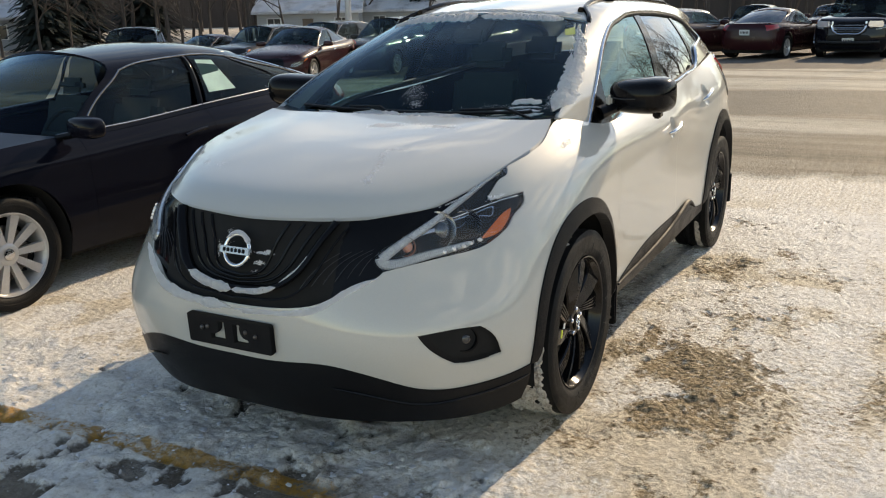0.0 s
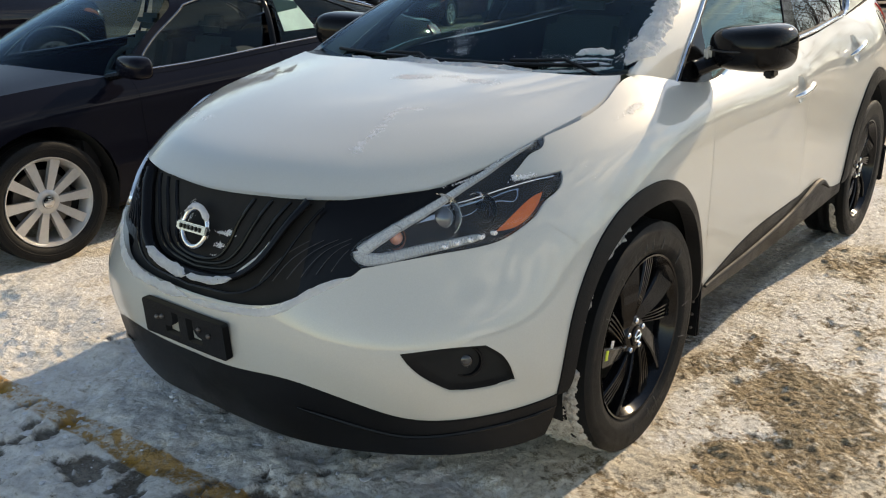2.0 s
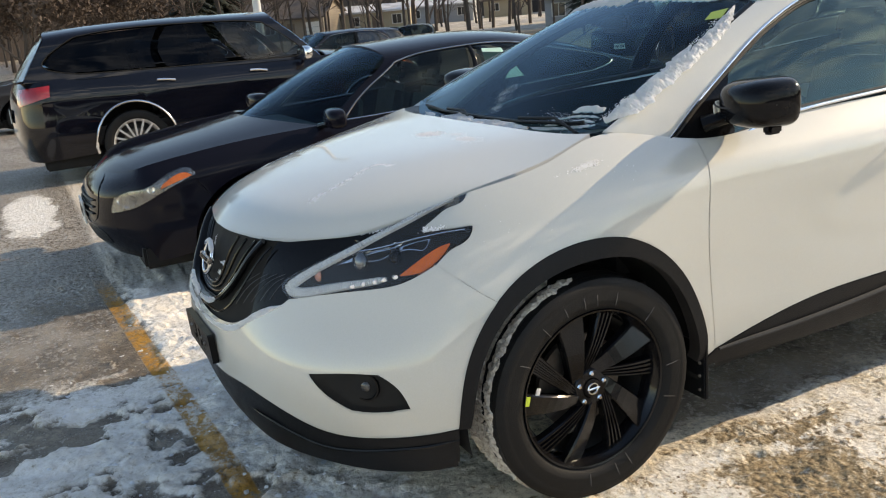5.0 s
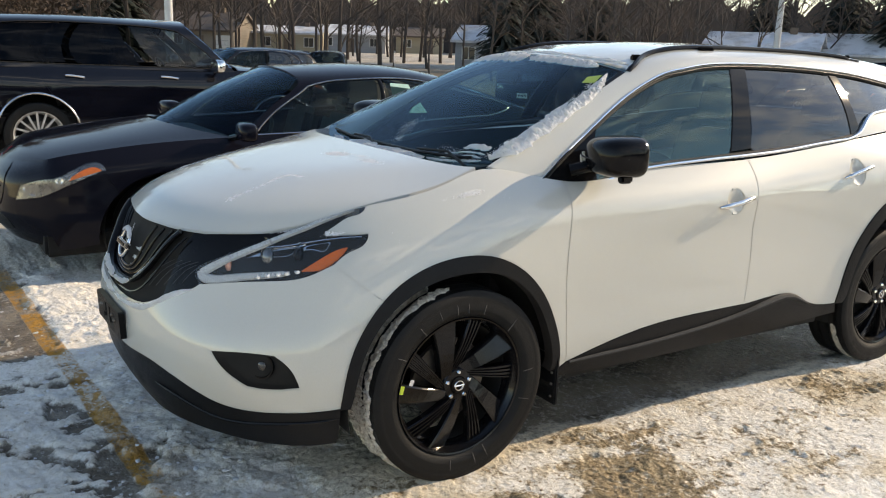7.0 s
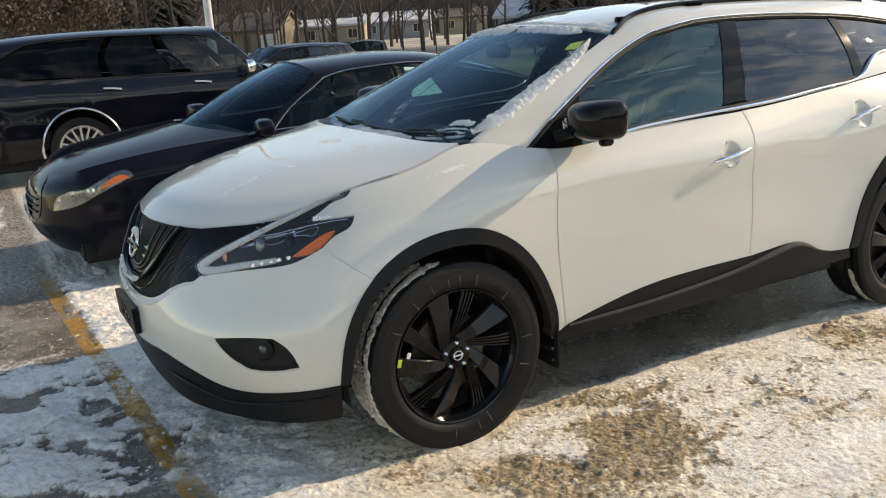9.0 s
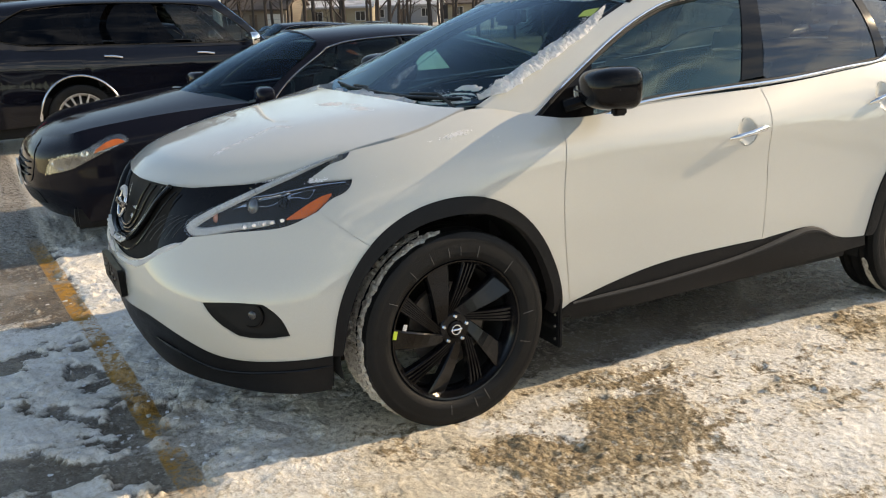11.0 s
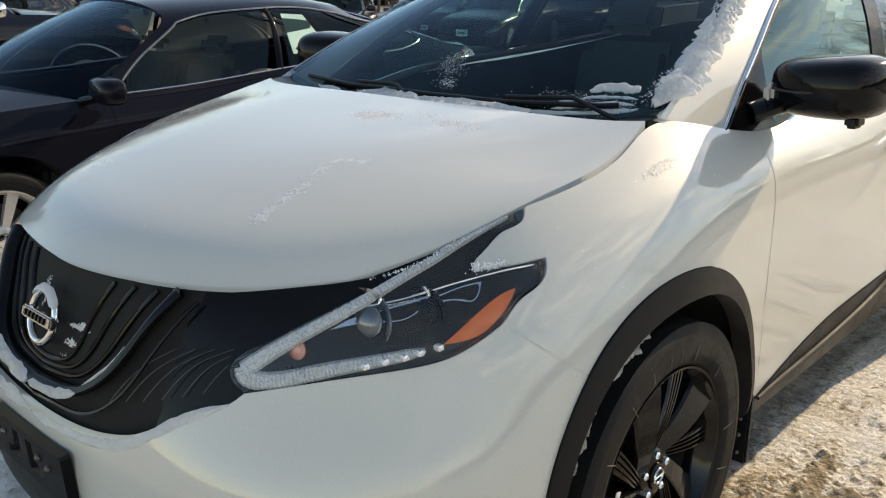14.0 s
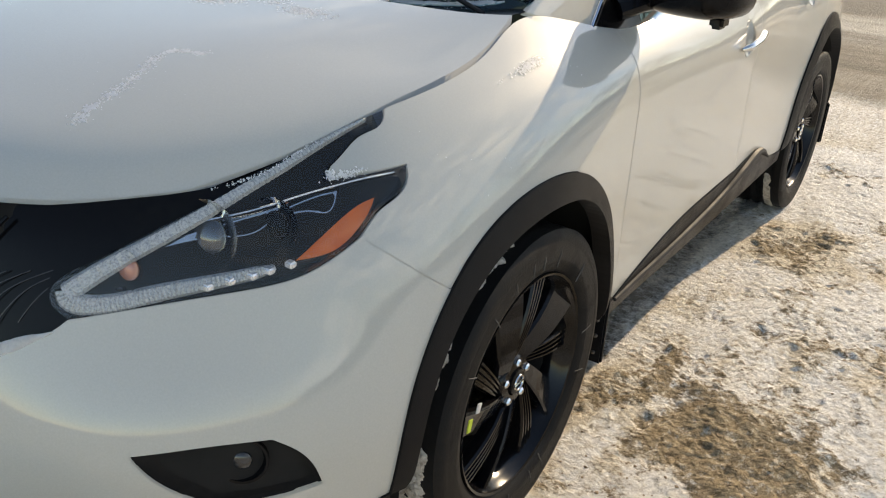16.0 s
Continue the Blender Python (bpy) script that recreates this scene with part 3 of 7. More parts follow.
    bare = 0.72 * west * smooth01(-3.2, -2.2, y) + (bare - 0.72 * west * smooth01(-3.2, -2.2, y)) * inner
    return np.clip(grit, 0, 1), np.clip(bare, 0, 1), np.clip(stain, 0, 1), np.clip(track, 0, 1)


HEIGHTS = {}


def build_ground():
    xs, ys = lines(-2.4, 3.0, 0.009, 700), lines(-2.0, 3.6, 0.009, 700)
    x, y = np.meshgrid(xs, ys)
    grit, bare, stain, track = cover(x, y)
    loose = smooth01(0.15, 0.75, grit)
    packed = (1 - 0.8 * loose) * (1 - 0.85 * bare)
    lump = fractal(x * 1.7, y * 1.7, 3, 11)
    soft = fractal(x * 6, y * 6, 3, 41)
    z = 0.018 * (lump - 0.5) - 0.016 * bare - 0.004
    # trodden crust, drawn out along the way the cars drive in
    z += packed * (0.026 * (fractal(x * 9, y * 4.5, 5, 3) - 0.5) + 0.009 * (ridged(x * 24, y * 11, 4, 21) - 0.6)) - 0.007 * track
    # broken dirty slush
    z += loose * (1 - 0.8 * bare) * (0.046 * (fractal(x * 10, y * 8, 6, 33) - 0.5) + 0.014 * (ridged(x * 22, y * 18, 4, 35) - 0.6))
    # loose crumbs
    z += (0.25 + 0.75 * loose) * (1 - bare) * 0.006 * smooth01(0.56, 0.70, fractal(x * 52, y * 40, 2, 37))
    slush = smooth01(-0.35, -0.6, y) * smooth01(1.1, 0.8, x) * smooth01(-2.6, -2.2, y)
    z += slush * (1 - 0.8 * bare) * (0.060 * (fractal(x * 7, y * 7, 5, 51) - 0.5) + 0.012 * (ridged(x * 15, y * 15, 3, 53) - 0.6))
    # ribs that tyres pressed into the packed snow
    z += 0.0012 * track * np.sin(y * 150 + 5 * np.abs(np.sin(x * 30))) * smooth01(0.45, 0.60, soft)
    z *= smooth01(7.5, 4.5, np.hypot(x - 0.4, y - 0.8))
    z += 0.03 * (fractal(x * 0.5, y * 0.5, 2, 61) - 0.5) * smooth01(4, 8, np.hypot(x, y)) * smooth01(60, 20, np.hypot(x, y))
    z += ground_z(x, y)
    HEIGHTS.update(xs=xs, ys=ys, z=z)
    ny, nx = x.shape
    i = np.arange(ny * nx).reshape(ny, nx)
    f = np.stack([i[:-1, :-1], i[:-1, 1:], i[1:, 1:], i[1:, :-1]], -1).reshape(-1, 4)
    me = bpy.data.meshes.new("ground")
    me.vertices.add(ny * nx)
    me.vertices.foreach_set("co", np.c_[x.ravel(), y.ravel(), z.ravel()].ravel())
    me.loops.add(f.size)
    me.loops.foreach_set("vertex_index", f.ravel().astype(np.int32))
    me.polygons.add(len(f))
    me.polygons.foreach_set("loop_start", (np.arange(len(f)) * 4).astype(np.int32))
    me.update(calc_edges=True)
    at = me.attributes.new("cover", "FLOAT_COLOR", "POINT")
    at.data.foreach_set("color", np.stack([grit, bare, stain, track], -1).astype(np.float32).ravel())
    ob = link("ground", me, ground_material())
    tagged(ob, "parking lot of packed snow, brown slush and wet asphalt", "ground", kind="structure")


LANE_SLOPE = 0.26


def ground_material():
    m, n, l = nodes_of("snow_and_slush")
    p = n["Principled BSDF"]
    geo = n.new("ShaderNodeNewGeometry")
    sep = n.new("ShaderNodeSeparateXYZ")
    l.new(geo.outputs["Position"], sep.inputs[0])

    def math_(op, a, b=0.0, clamp=False):
        k = n.new("ShaderNodeMath")
        k.operation, k.use_clamp = op, clamp
        for i, v in enumerate((a, b)):
            if hasattr(v, "is_linked"):
                l.new(v, k.inputs[i])
            else:
                k.inputs[i].default_value = v
        return k.outputs[0]

    def ramp(v, a, b):
        r = n.new("ShaderNodeMapRange")
        r.interpolation_type = "SMOOTHSTEP"
        r.inputs["From Min"].default_value, r.inputs["From Max"].default_value = a, b
        l.new(v, r.inputs["Value"])
        return r.outputs["Result"]

    att = n.new("ShaderNodeAttribute")
    att.attribute_name = "cover"
    rgb = n.new("ShaderNodeSeparateColor")
    l.new(att.outputs["Color"], rgb.inputs[0])
    grit_, bare_, stain_ = rgb.outputs[0], rgb.outputs[1], rgb.outputs[2]
    wide, _ = noise_fac(n, l, 0.55, 6, 0.42, 0.60, rough=0.6)
    mid, mid_raw = noise_fac(n, l, 2.6, 8, 0.44, 0.58, rough=0.65)
    fine, fine_raw = noise_fac(n, l, 34, 9, 0.44, 0.64, rough=0.78)
    grit, grit_raw = noise_fac(n, l, 110, 4, 0.35, 0.7)
    streak, _ = noise_fac(n, l, 1.0, 7, 0.42, 0.60, (0.06, 0.9, 1), 0.65)
    snow = mixed(n, l, fine, (0.95, 0.92, 0.87), (0.76, 0.71, 0.62))
    gold = mixed(n, l, fine, (0.70, 0.585, 0.40), (0.43, 0.33, 0.20))
    dirt = mixed(n, l, fine, (0.40, 0.305, 0.18), (0.13, 0.09, 0.052))
    asphalt = mixed(n, l, grit, (0.120, 0.098, 0.074), (0.165, 0.136, 0.104))
    broken = math_("ADD", math_("MULTIPLY", fine_raw, 2.6), -1.3)
    sift, _ = noise_fac(n, l, 7.0, 9, 0.40, 0.66, (1.0, 0.55, 1), 0.72)
    snow = mixed(n, l, math_("MULTIPLY", sift, 0.30), snow, (0.62, 0.54, 0.42))
    col = mixed(n, l, math_("MULTIPLY", ramp(math_("ADD", stain_, broken), 0.10, 0.8), 0.62), snow, gold)
    col = mixed(n, l, math_("MULTIPLY", ramp(math_("ADD", grit_, math_("MULTIPLY", broken, 1.3)), 0.30, 0.80), 0.92), col, dirt)
    # flecks of sand and thawed crust, white crumbs among the dirt
    speck, _ = noise_fac(n, l, 62, 7, 0.55, 0.63, (1, 0.7, 1), 0.8)
    patch, _ = noise_fac(n, l, 3.1, 6, 0.44, 0.62, (1.2, 0.6, 1), 0.7)
    pale, _ = noise_fac(n, l, 27, 8, 0.54, 0.64, (1, 0.7, 1), 0.78)
    col = mixed(n, l, math_("MULTIPLY", speck, math_("ADD", math_("MULTIPLY", grit_, 0.7), math_("MULTIPLY", patch, 0.45), True)), col, (0.085, 0.063, 0.042))
    col = mixed(n, l, math_("MULTIPLY", pale, math_("MULTIPLY", grit_, 0.7)), col, (0.78, 0.73, 0.63))
    # the lane behind the row: brown slush, streaked by wheels, bare in its middle
    way = math_("SUBTRACT", sep.outputs["Y"], math_("MULTIPLY", sep.outputs["X"], LANE_SLOPE))
    way = math_("ADD", way, math_("MULTIPLY", math_("SUBTRACT", mid_raw, 0.5), 0.8))
    lane = math_("MULTIPLY", ramp(way, 5.0, 5.6), ramp(way, 62.0, 50.0))
    tan = mixed(n, l, streak, (0.30, 0.255, 0.19), (0.13, 0.105, 0.072))
    bands = math_("MAXIMUM", math_("MULTIPLY", ramp(way, 7.9, 8.5), ramp(way, 10.7, 10.2)), math_("MULTIPLY", ramp(way, 14.2, 14.8), ramp(way, 20.3, 19.9)))
    tan = mixed(n, l, math_("MULTIPLY", bands, math_("SUBTRACT", 0.95, math_("MULTIPLY", streak, 0.7))), tan, (0.50, 0.46, 0.385))
    middle = math_("MULTIPLY", ramp(way, 10.2, 10.6), ramp(way, 14.5, 14.2))
    tan = mixed(n, l, math_("MULTIPLY", middle, 0.92), tan, (0.155, 0.138, 0.112))
    # darker band over the stalls past the lane
    stalls = math_("MULTIPLY", ramp(way, 19.9, 20.4), ramp(way, 32.0, 29.0))
    tan = mixed(n, l, math_("MULTIPLY", stalls, math_("SUBTRACT", 0.96, math_("MULTIPLY", streak, 0.25))), tan, (0.055, 0.052, 0.055))
    tan = mixed(n, l, math_("MULTIPLY", math_("MULTIPLY", mid, fine), 0.6), tan, (0.11, 0.083, 0.053))
    col = mixed(n, l, math_("MULTIPLY", lane, 0.93), col, tan)
    far = ramp(sep.outputs["X"], -2.6, -4.0)
    col = mixed(n, l, math_("MULTIPLY", far, math_("ADD", math_("MULTIPLY", wide, 0.35), 0.25)), col, (0.26, 0.205, 0.14))
    # unseen ground ahead, coloured pale tan to bounce warm light onto the bumper
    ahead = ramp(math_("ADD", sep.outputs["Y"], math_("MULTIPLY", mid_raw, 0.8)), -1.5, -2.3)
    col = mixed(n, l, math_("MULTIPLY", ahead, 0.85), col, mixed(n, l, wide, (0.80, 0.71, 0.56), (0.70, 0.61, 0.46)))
    # trodden grey slush between the line and the cars
    grime, _ = noise_fac(n, l, 9.0, 9, 0.38, 0.62, rough=0.72)
    tread = math_("MULTIPLY", ramp(math_("ADD", sep.outputs["Y"], math_("MULTIPLY", mid_raw, 0.5)), 0.1, -0.4), ramp(sep.outputs["X"], 1.2, 0.7))
    tread = math_("MULTIPLY", tread, math_("ADD", math_("MULTIPLY", ramp(sep.outputs["X"], -1.6, -1.1), 0.75), 0.25))
    col = mixed(n, l, math_("MULTIPLY", tread, math_("MULTIPLY", grime, 0.26)), col, (0.52, 0.48, 0.42))
    # bare asphalt, and the shade painted under the crossover
    bare = ramp(math_("ADD", bare_, math_("MULTIPLY", broken, 0.9)), 0.18, 0.95)
    thin = math_("MULTIPLY", bare, math_("SUBTRACT", 1.0, math_("MULTIPLY", math_("MULTIPLY", mid, fine), 0.55)))
    col = mixed(n, l, thin, col, asphalt)
    # snow left lying between the next stalls
    dx = math_("MULTIPLY", math_("ADD", sep.outputs["X"], 6.3), 0.75)
    dy = math_("MULTIPLY", math_("ADD", sep.outputs["Y"], 1.62), 3.6)
    bank = math_("ADD", math_("ADD", math_("MULTIPLY", dx, dx), math_("MULTIPLY", dy, dy)), math_("ADD", math_("MULTIPLY", mid_raw, 2.2), math_("MULTIPLY", fine_raw, 1.0)))
    col = mixed(n, l, math_("MULTIPLY", ramp(bank, 2.6, 2.2), 0.9), col, snow)
    # worn yellow stall line
    off = math_("ADD", sep.outputs["Y"], math_("ADD", math_("MULTIPLY", sep.outputs["X"], -0.055), 1.067))
    line = math_("MULTIPLY", ramp(math_("ABSOLUTE", off), 0.056, 0.044), ramp(math_("ADD", fine_raw, math_("MULTIPLY", mid_raw, 0.8)), 1.02, 0.84))
    line = math_("MULTIPLY", line, math_("MULTIPLY", ramp(sep.outputs["X"], 1.0, 0.8), ramp(math_("ADD", sep.outputs["X"], mid_raw), -2.9, -2.3)))
    col = mixed(n, l, math_("MULTIPLY", line, 0.9), col, mixed(n, l, fine, (0.50, 0.255, 0.045), (0.30, 0.17, 0.065)))
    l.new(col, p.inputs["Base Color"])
    wet = math_("MULTIPLY", bare, math_("SUBTRACT", 1.0, line))
    rr = n.new("ShaderNodeMapRange")
    rr.inputs["To Min"].default_value, rr.inputs["To Max"].default_value = 0.70, 0.22
    l.new(wet, rr.inputs["Value"])
    l.new(rr.outputs["Result"], p.inputs["Roughness"])
    l.new(math_("ADD", math_("MULTIPLY", wet, 0.35), 0.08), p.inputs["Specular IOR Level"])
    # broken flakes of crust
    vo = n.new("ShaderNodeTexVoronoi")
    vo.inputs["Scale"].default_value = 34
    wob = n.new("ShaderNodeMix")
    wob.data_type, wob.inputs["Factor"].default_value = "VECTOR", 0.06
    nz = n.new("ShaderNodeTexNoise")
    nz.inputs["Scale"].default_value = 12
    l.new(geo.outputs["Position"], nz.inputs["Vector"])
    l.new(geo.outputs["Position"], wob.inputs["A"])
    l.new(nz.outputs["Color"], wob.inputs["B"])
    l.new(wob.outputs["Result"], vo.inputs["Vector"])
    flake = math_("MULTIPLY", vo.outputs["Distance"], math_("ADD", math_("MULTIPLY", grit_, -0.5), -0.25))
    b = n.new("ShaderNodeBump")
    b.inputs["Strength"].default_value, b.inputs["Distance"].default_value = 1.0, 0.023
    l.new(math_("ADD", math_("ADD", math_("MULTIPLY", fine_raw, 0.7), flake), math_("MULTIPLY", grit_raw, 0.3)), b.inputs["Height"])
    l.new(b.outputs["Normal"], p.inputs["Normal"])
    return m


build_ground()


def scatter(name, label, category, mat, spots, seed):
    """Loose lumps lying on the lot: spots are (x, y, spread x, spread y, number, size)."""
    rng = random.Random(seed)
    bm = bmesh.new()
    bmesh.ops.create_icosphere(bm, subdivisions=1, radius=1)
    unit, tri = np.array([v.co[:] for v in bm.verts]), [[v.index for v in f.verts] for f in bm.faces]
    bm.free()
    vv, ff = [], []
    for cx, cy, dx, dy, num, size in spots:
        for _ in range(num):
            x, y = rng.gauss(cx, dx), rng.gauss(cy, dy)
            r = size * rng.uniform(.35, 1.0) ** 1.5
            i, j = np.searchsorted(HEIGHTS["ys"], y), np.searchsorted(HEIGHTS["xs"], x)
            k = rng.uniform(0, 50)
            lump = .3 + 1.5 * fractal(unit[:, 0] * 2.6 + k, unit[:, 1] * 2.6 + unit[:, 2] * 2.3 + k, 3, seed)
            p = unit * lump[:, None] * (r * rng.uniform(.7, 1.5), r * rng.uniform(.7, 1.5), r * rng.uniform(.35, .7))
            a = rng.uniform(0, 6.3)
            p = np.c_[p[:, 0] * math.cos(a) - p[:, 1] * math.sin(a), p[:, 0] * math.sin(a) + p[:, 1] * math.cos(a), p[:, 2]]
            n0 = len(vv)
            vv.extend(p + (x, y, HEIGHTS["z"][i, j] + r * .12))
            ff += [tuple(q + n0 for q in t) for t in tri]
    tagged(raw(name, vv, ff, mat, smooth=False), label, category, kind="stuff")


CLOD = surface("frozen_dirt", (0.34, 0.25, 0.15), 0.9, 0, (0.17, 0.12, 0.075), 60, 0.4, 0.6, 200, 0.5, 200)
scatter("snow_chunks", "small broken lumps of snow lying in the slush", "snow", SNOW, [(-.3, -.85, .7, .16, 110, .013), (.3, -1.2, .6, .25, 60, .011), (-1.0, -1.3, .5, .25, 50, .012), (-1.45, -.75, .3, .2, 40, .012)], 5)
scatter("dirt_clods", "brown clods of frozen slush beside the front wheel", "slush", CLOD, [(1.2, .25, .18, .18, 130, .0055), (1.25, .8, .22, .18, 130, .0055), (1.6, .5, .2, .2, 50, .005), (2.1, .7, .2, .2, 30, .005)], 11)


# ---------------------------------------------------------------- the white crossover
body, cabin = Loft(BODY_U, BODY_V, BODY, "first"), Loft(CABIN_U, CABIN_V, CABIN, "last")
hood, screen = Loft(HOOD_S, HOOD_T, HOOD, "first"), Loft(SCREEN_S, SCREEN_T, SCREEN, "first")

ARCH_F = [(-.567, .377), (-.548, .457), (-.494, .60), (-.417, .714), (-.316, .797), (-.191, .855), (-.069, .880), (.054, .880), (.184, .850), (.299, .781), (.381, .690), (.446, .571), (.486, .442), (.492, .340)]
ARCH_R = [(2.38, .375), (2.395, .46), (2.435, .60), (2.51, .725), (2.61, .815), (2.73, .870), (2.85, .886), (2.97, .868), (3.09, .815), (3.20, .72), (3.29, .58), (3.34, .44), (3.35, .34)]
SEAM = [(-.369, .767), (-.520, .830), (-.660, .887)]
LAMP_LOW = [(-.660, .887), (-.750, .863), (-.841, .842), (-.945, .832), (-1.084, .823), (-1.279, .794)]
LAMP_IN = [(-1.279, .794), (-1.318, .836), (-1.317, .862), (-1.262, .918), (-1.180, .990), (-1.085, 1.048), (-1.00, 1.0995)]
LAMP_TOP = [(-1.00, 1.0995), (-.80, 1.0995), (-.60, 1.0995), (-.424, 1.0995)]
LAMP_NOTCH_A = [(-.424, 1.0995), (-.433, 1.086), (-.539, 1.068), (-.650, 1.042), (-.707, 1.026)]
LAMP_NOTCH_B = [(-.707, 1.026), (-.733, 1.010), (-.715, .999)]
LAMP_NOTCH_C = [(-.715, .999), (-.591, .993), (-.427, .988)]
LAMP_TIP = [(-.427, .988), (-.430, .981), (-.562, .927), (-.660, .887)]
GRILLE_LOW = [(-1.279, .794), (-1.31, .768), (-1.372, .750), (-1.427, .722), (-1.482, .694), (-1.585, .670), (-1.725, .660), (-1.85, .657)]
LIP = [(-1.85, .474), (-1.64, .475), (-1.46, .478), (-1.36, .455), (-1.269, .422), (-1.163, .380), (-1.064, .361), (-.92, .357), (-.781, .362), (-.567, .377)]
DOOR_F = [(.537, 1.098), (.523, 1.021), (.500, .90), (.494, .84), (.505, .62), (.533, .368)]
DOOR_B = [(1.662, 1.098), (1.668, 1.04), (1.655, .966), (1.655, .724), (1.645, .55), (1.640, .482)]
DOOR_R = [(2.86, 1.098), (2.79, 1.01), (2.735, .93), (2.70, .862)]
CLAD = [(.533, .368), (.654, .402), (.846, .445), (1.048, .472), (1.263, .481), (1.640, .482)]
CLAD2 = [(1.640, .482), (1.821, .493), (1.98, .490), (2.07, .462), (2.154, .417), (2.255, .385), (2.38, .375)]
FOG = [(-1.140, .580), (-1.00, .587), (-.884, .582)], [(-.884, .582), (-.832, .553), (-.770, .462)], [(-.770, .462), (-.872, .452), (-1.00, .457)], [(-1.00, .457), (-1.055, .492), (-1.140, .580)]


def cut(run, a, b):
    """The stretch of a smooth run between two fractions."""
    s = spline(run, 60)
    return s[int(a * 59) : int(b * 59) + 1]


def on(surf, uv, lift=0.0):
    return surf.at(uv) + surf.normal(uv) * lift


def flank(points, lift, n=None):
    """Points along a run on the lower body, on both sides."""
    p = on(body, spline(points, n or 40), lift)
    return p, p * (-1, 1, 1)


def mirrored_bars(name, points, radius, mat, parent, label="", **how):
    for k in (1, -1):
        tube(name, np.asarray(points) * (k, 1, 1), radius, mat, parent, label, **how)


HANDLES = ((1.495, .958), (2.47, .985))


def bowl_outline(u, w):
    a = np.linspace(0, 2 * math.pi, 28, endpoint=False)
    return np.c_[u + .002 + np.cos(a) * .062, w + .004 + np.sin(a) * .046]


def white_suv_body(car):
    arch_seam = spline(ARCH_F, 200)
    k = int(np.argmin(np.linalg.norm(arch_seam - np.array(SEAM[0]), axis=1)))
    arch_low, arch_high = arch_seam[: k + 1 : 6], arch_seam[k::6]
    if np.linalg.norm(arch_high[-1] - arch_seam[-1]) > 1e-6:
        arch_high = np.vstack([arch_high, arch_seam[-1]])
    seam0 = arch_seam[k]
    seam = [tuple(seam0)] + SEAM[1:]
    fog = outline(*FOG, step=0.012)
    edge = outline(LIP, list(arch_low) + [tuple(seam0)], seam[1:], LAMP_LOW[1:], GRILLE_LOW[1:])
    v, f, n = sheet(body, edge, [fog], step=0.03, gap=0.0, mirror=True)
    raw("front_bumper", v, f, WHITE, car, "pearl white front bumper cover", normals=n)
    edge = outline(seam[::-1], list(arch_high), [DOOR_F[-1]], DOOR_F[::-1][1:], [(.35, 1.0995), (.20, 1.0995), (0, 1.0995), (-.42, 1.0995)], LAMP_NOTCH_A[1:], LAMP_NOTCH_B[1:], LAMP_NOTCH_C[1:], LAMP_TIP[1:])
    both("fender", body, edge, WHITE, car, step=0.03, gap=0.0015)
    edge = outline(DOOR_F, CLAD[1:], DOOR_B[::-1][1:], [(1.1, 1.0985), DOOR_F[0]])
    both("front_door", body, edge, WHITE, car, holes=[bowl_outline(*HANDLES[0])], step=0.035, gap=0.0032)
    arch = spline(ARCH_R, 200)
    k = int(np.argmin(np.linalg.norm(arch - np.array(DOOR_R[-1]), axis=1)))
    edge = outline(DOOR_B, CLAD2[1:], list(arch[:k:6]) + [tuple(arch[k])], DOOR_R[::-1][1:], [(2.2, 1.0985), DOOR_B[0]])
    both("rear_door", body, edge, WHITE, car, holes=[bowl_outline(*HANDLES[1])], step=0.035, gap=0.002)
    edge = outline(DOOR_R[:-1] + [tuple(arch[k])], list(arch[k::6]) + [tuple(arch[-1])], [(3.62, .36)], [(3.62, 1.0985)], [DOOR_R[0]])
    both("quarter_panel", body, edge, WHITE, car, step=0.04, gap=0.002)
    edge = outline([(3.62, .36), (4.5, .36)], [(4.5, .72)], [(3.62, .72)], [(3.62, .36)])
    v, f, n = sheet(body, edge, step=0.06, gap=0.002, mirror=True)
    raw("rear_bumper", v, f, TRIM, car, normals=n)
    edge = outline([(3.62, .72), (4.5, .72)], [(4.5, 1.10)], [(3.62, 1.10)], [(3.62, .72)])
    v, f, n = sheet(body, edge, step=0.06, gap=0.002, mirror=True)
    raw("tailgate", v, f, WHITE, car, normals=n)
    # dark shell just inside the panels, so that shut lines read black
    u, w = np.linspace(-1.85, 4.5, 90), np.linspace(.22, 1.10, 18)
    g = np.stack(np.meshgrid(u, w), -1).reshape(-1, 2)
    keep = lambda c: not (abs(c[0]) < .60 and c[1] < .90) and not (2.32 < c[0] < 3.38 and c[1] < .90)
    p = on(body, g, -0.022)
    f = []
    for a in range(17):
        for b in range(89):
            q = (a * 90 + b, a * 90 + b + 1, (a + 1) * 90 + b + 1, (a + 1) * 90 + b)
            if keep(g[list(q)].mean(0)):
                f.append(q)
    m = len(p)
    raw("inner_shell", np.vstack([p, p * (-1, 1, 1)]), f + [tuple(i + m for i in q[::-1]) for q in f], DARK, car)
    # hood
    edge = outline([(0, 0), (.74, 0)], [(.74, 1.08)], [(0, 1.08)], [(0, 0)], step=0.03)
    v, f, n = sheet(hood, edge, step=0.035, gap=0.0, lift=0.002, mirror=True, rim=0.02)
    raw("hood", v, f, WHITE, car, "white hood with a few streaks of frost", normals=n)
    # lower lip
    edge = outline(LIP, [(-.578, .215)], [(-.72, .205), (-1.08, .21), (-1.27, .225), (-1.85, .235)], [LIP[0]])
    v, f, n = sheet(body, edge, step=0.03, gap=0.0, lift=-0.004, mirror=True, rim=0.05, bulge=lambda q: 0.012 * np.sin(np.clip((q[:, 1] - .22) / .22, 0, 1) * math.pi) - 0.05 * np.clip(.30 - q[:, 1], 0, 1))
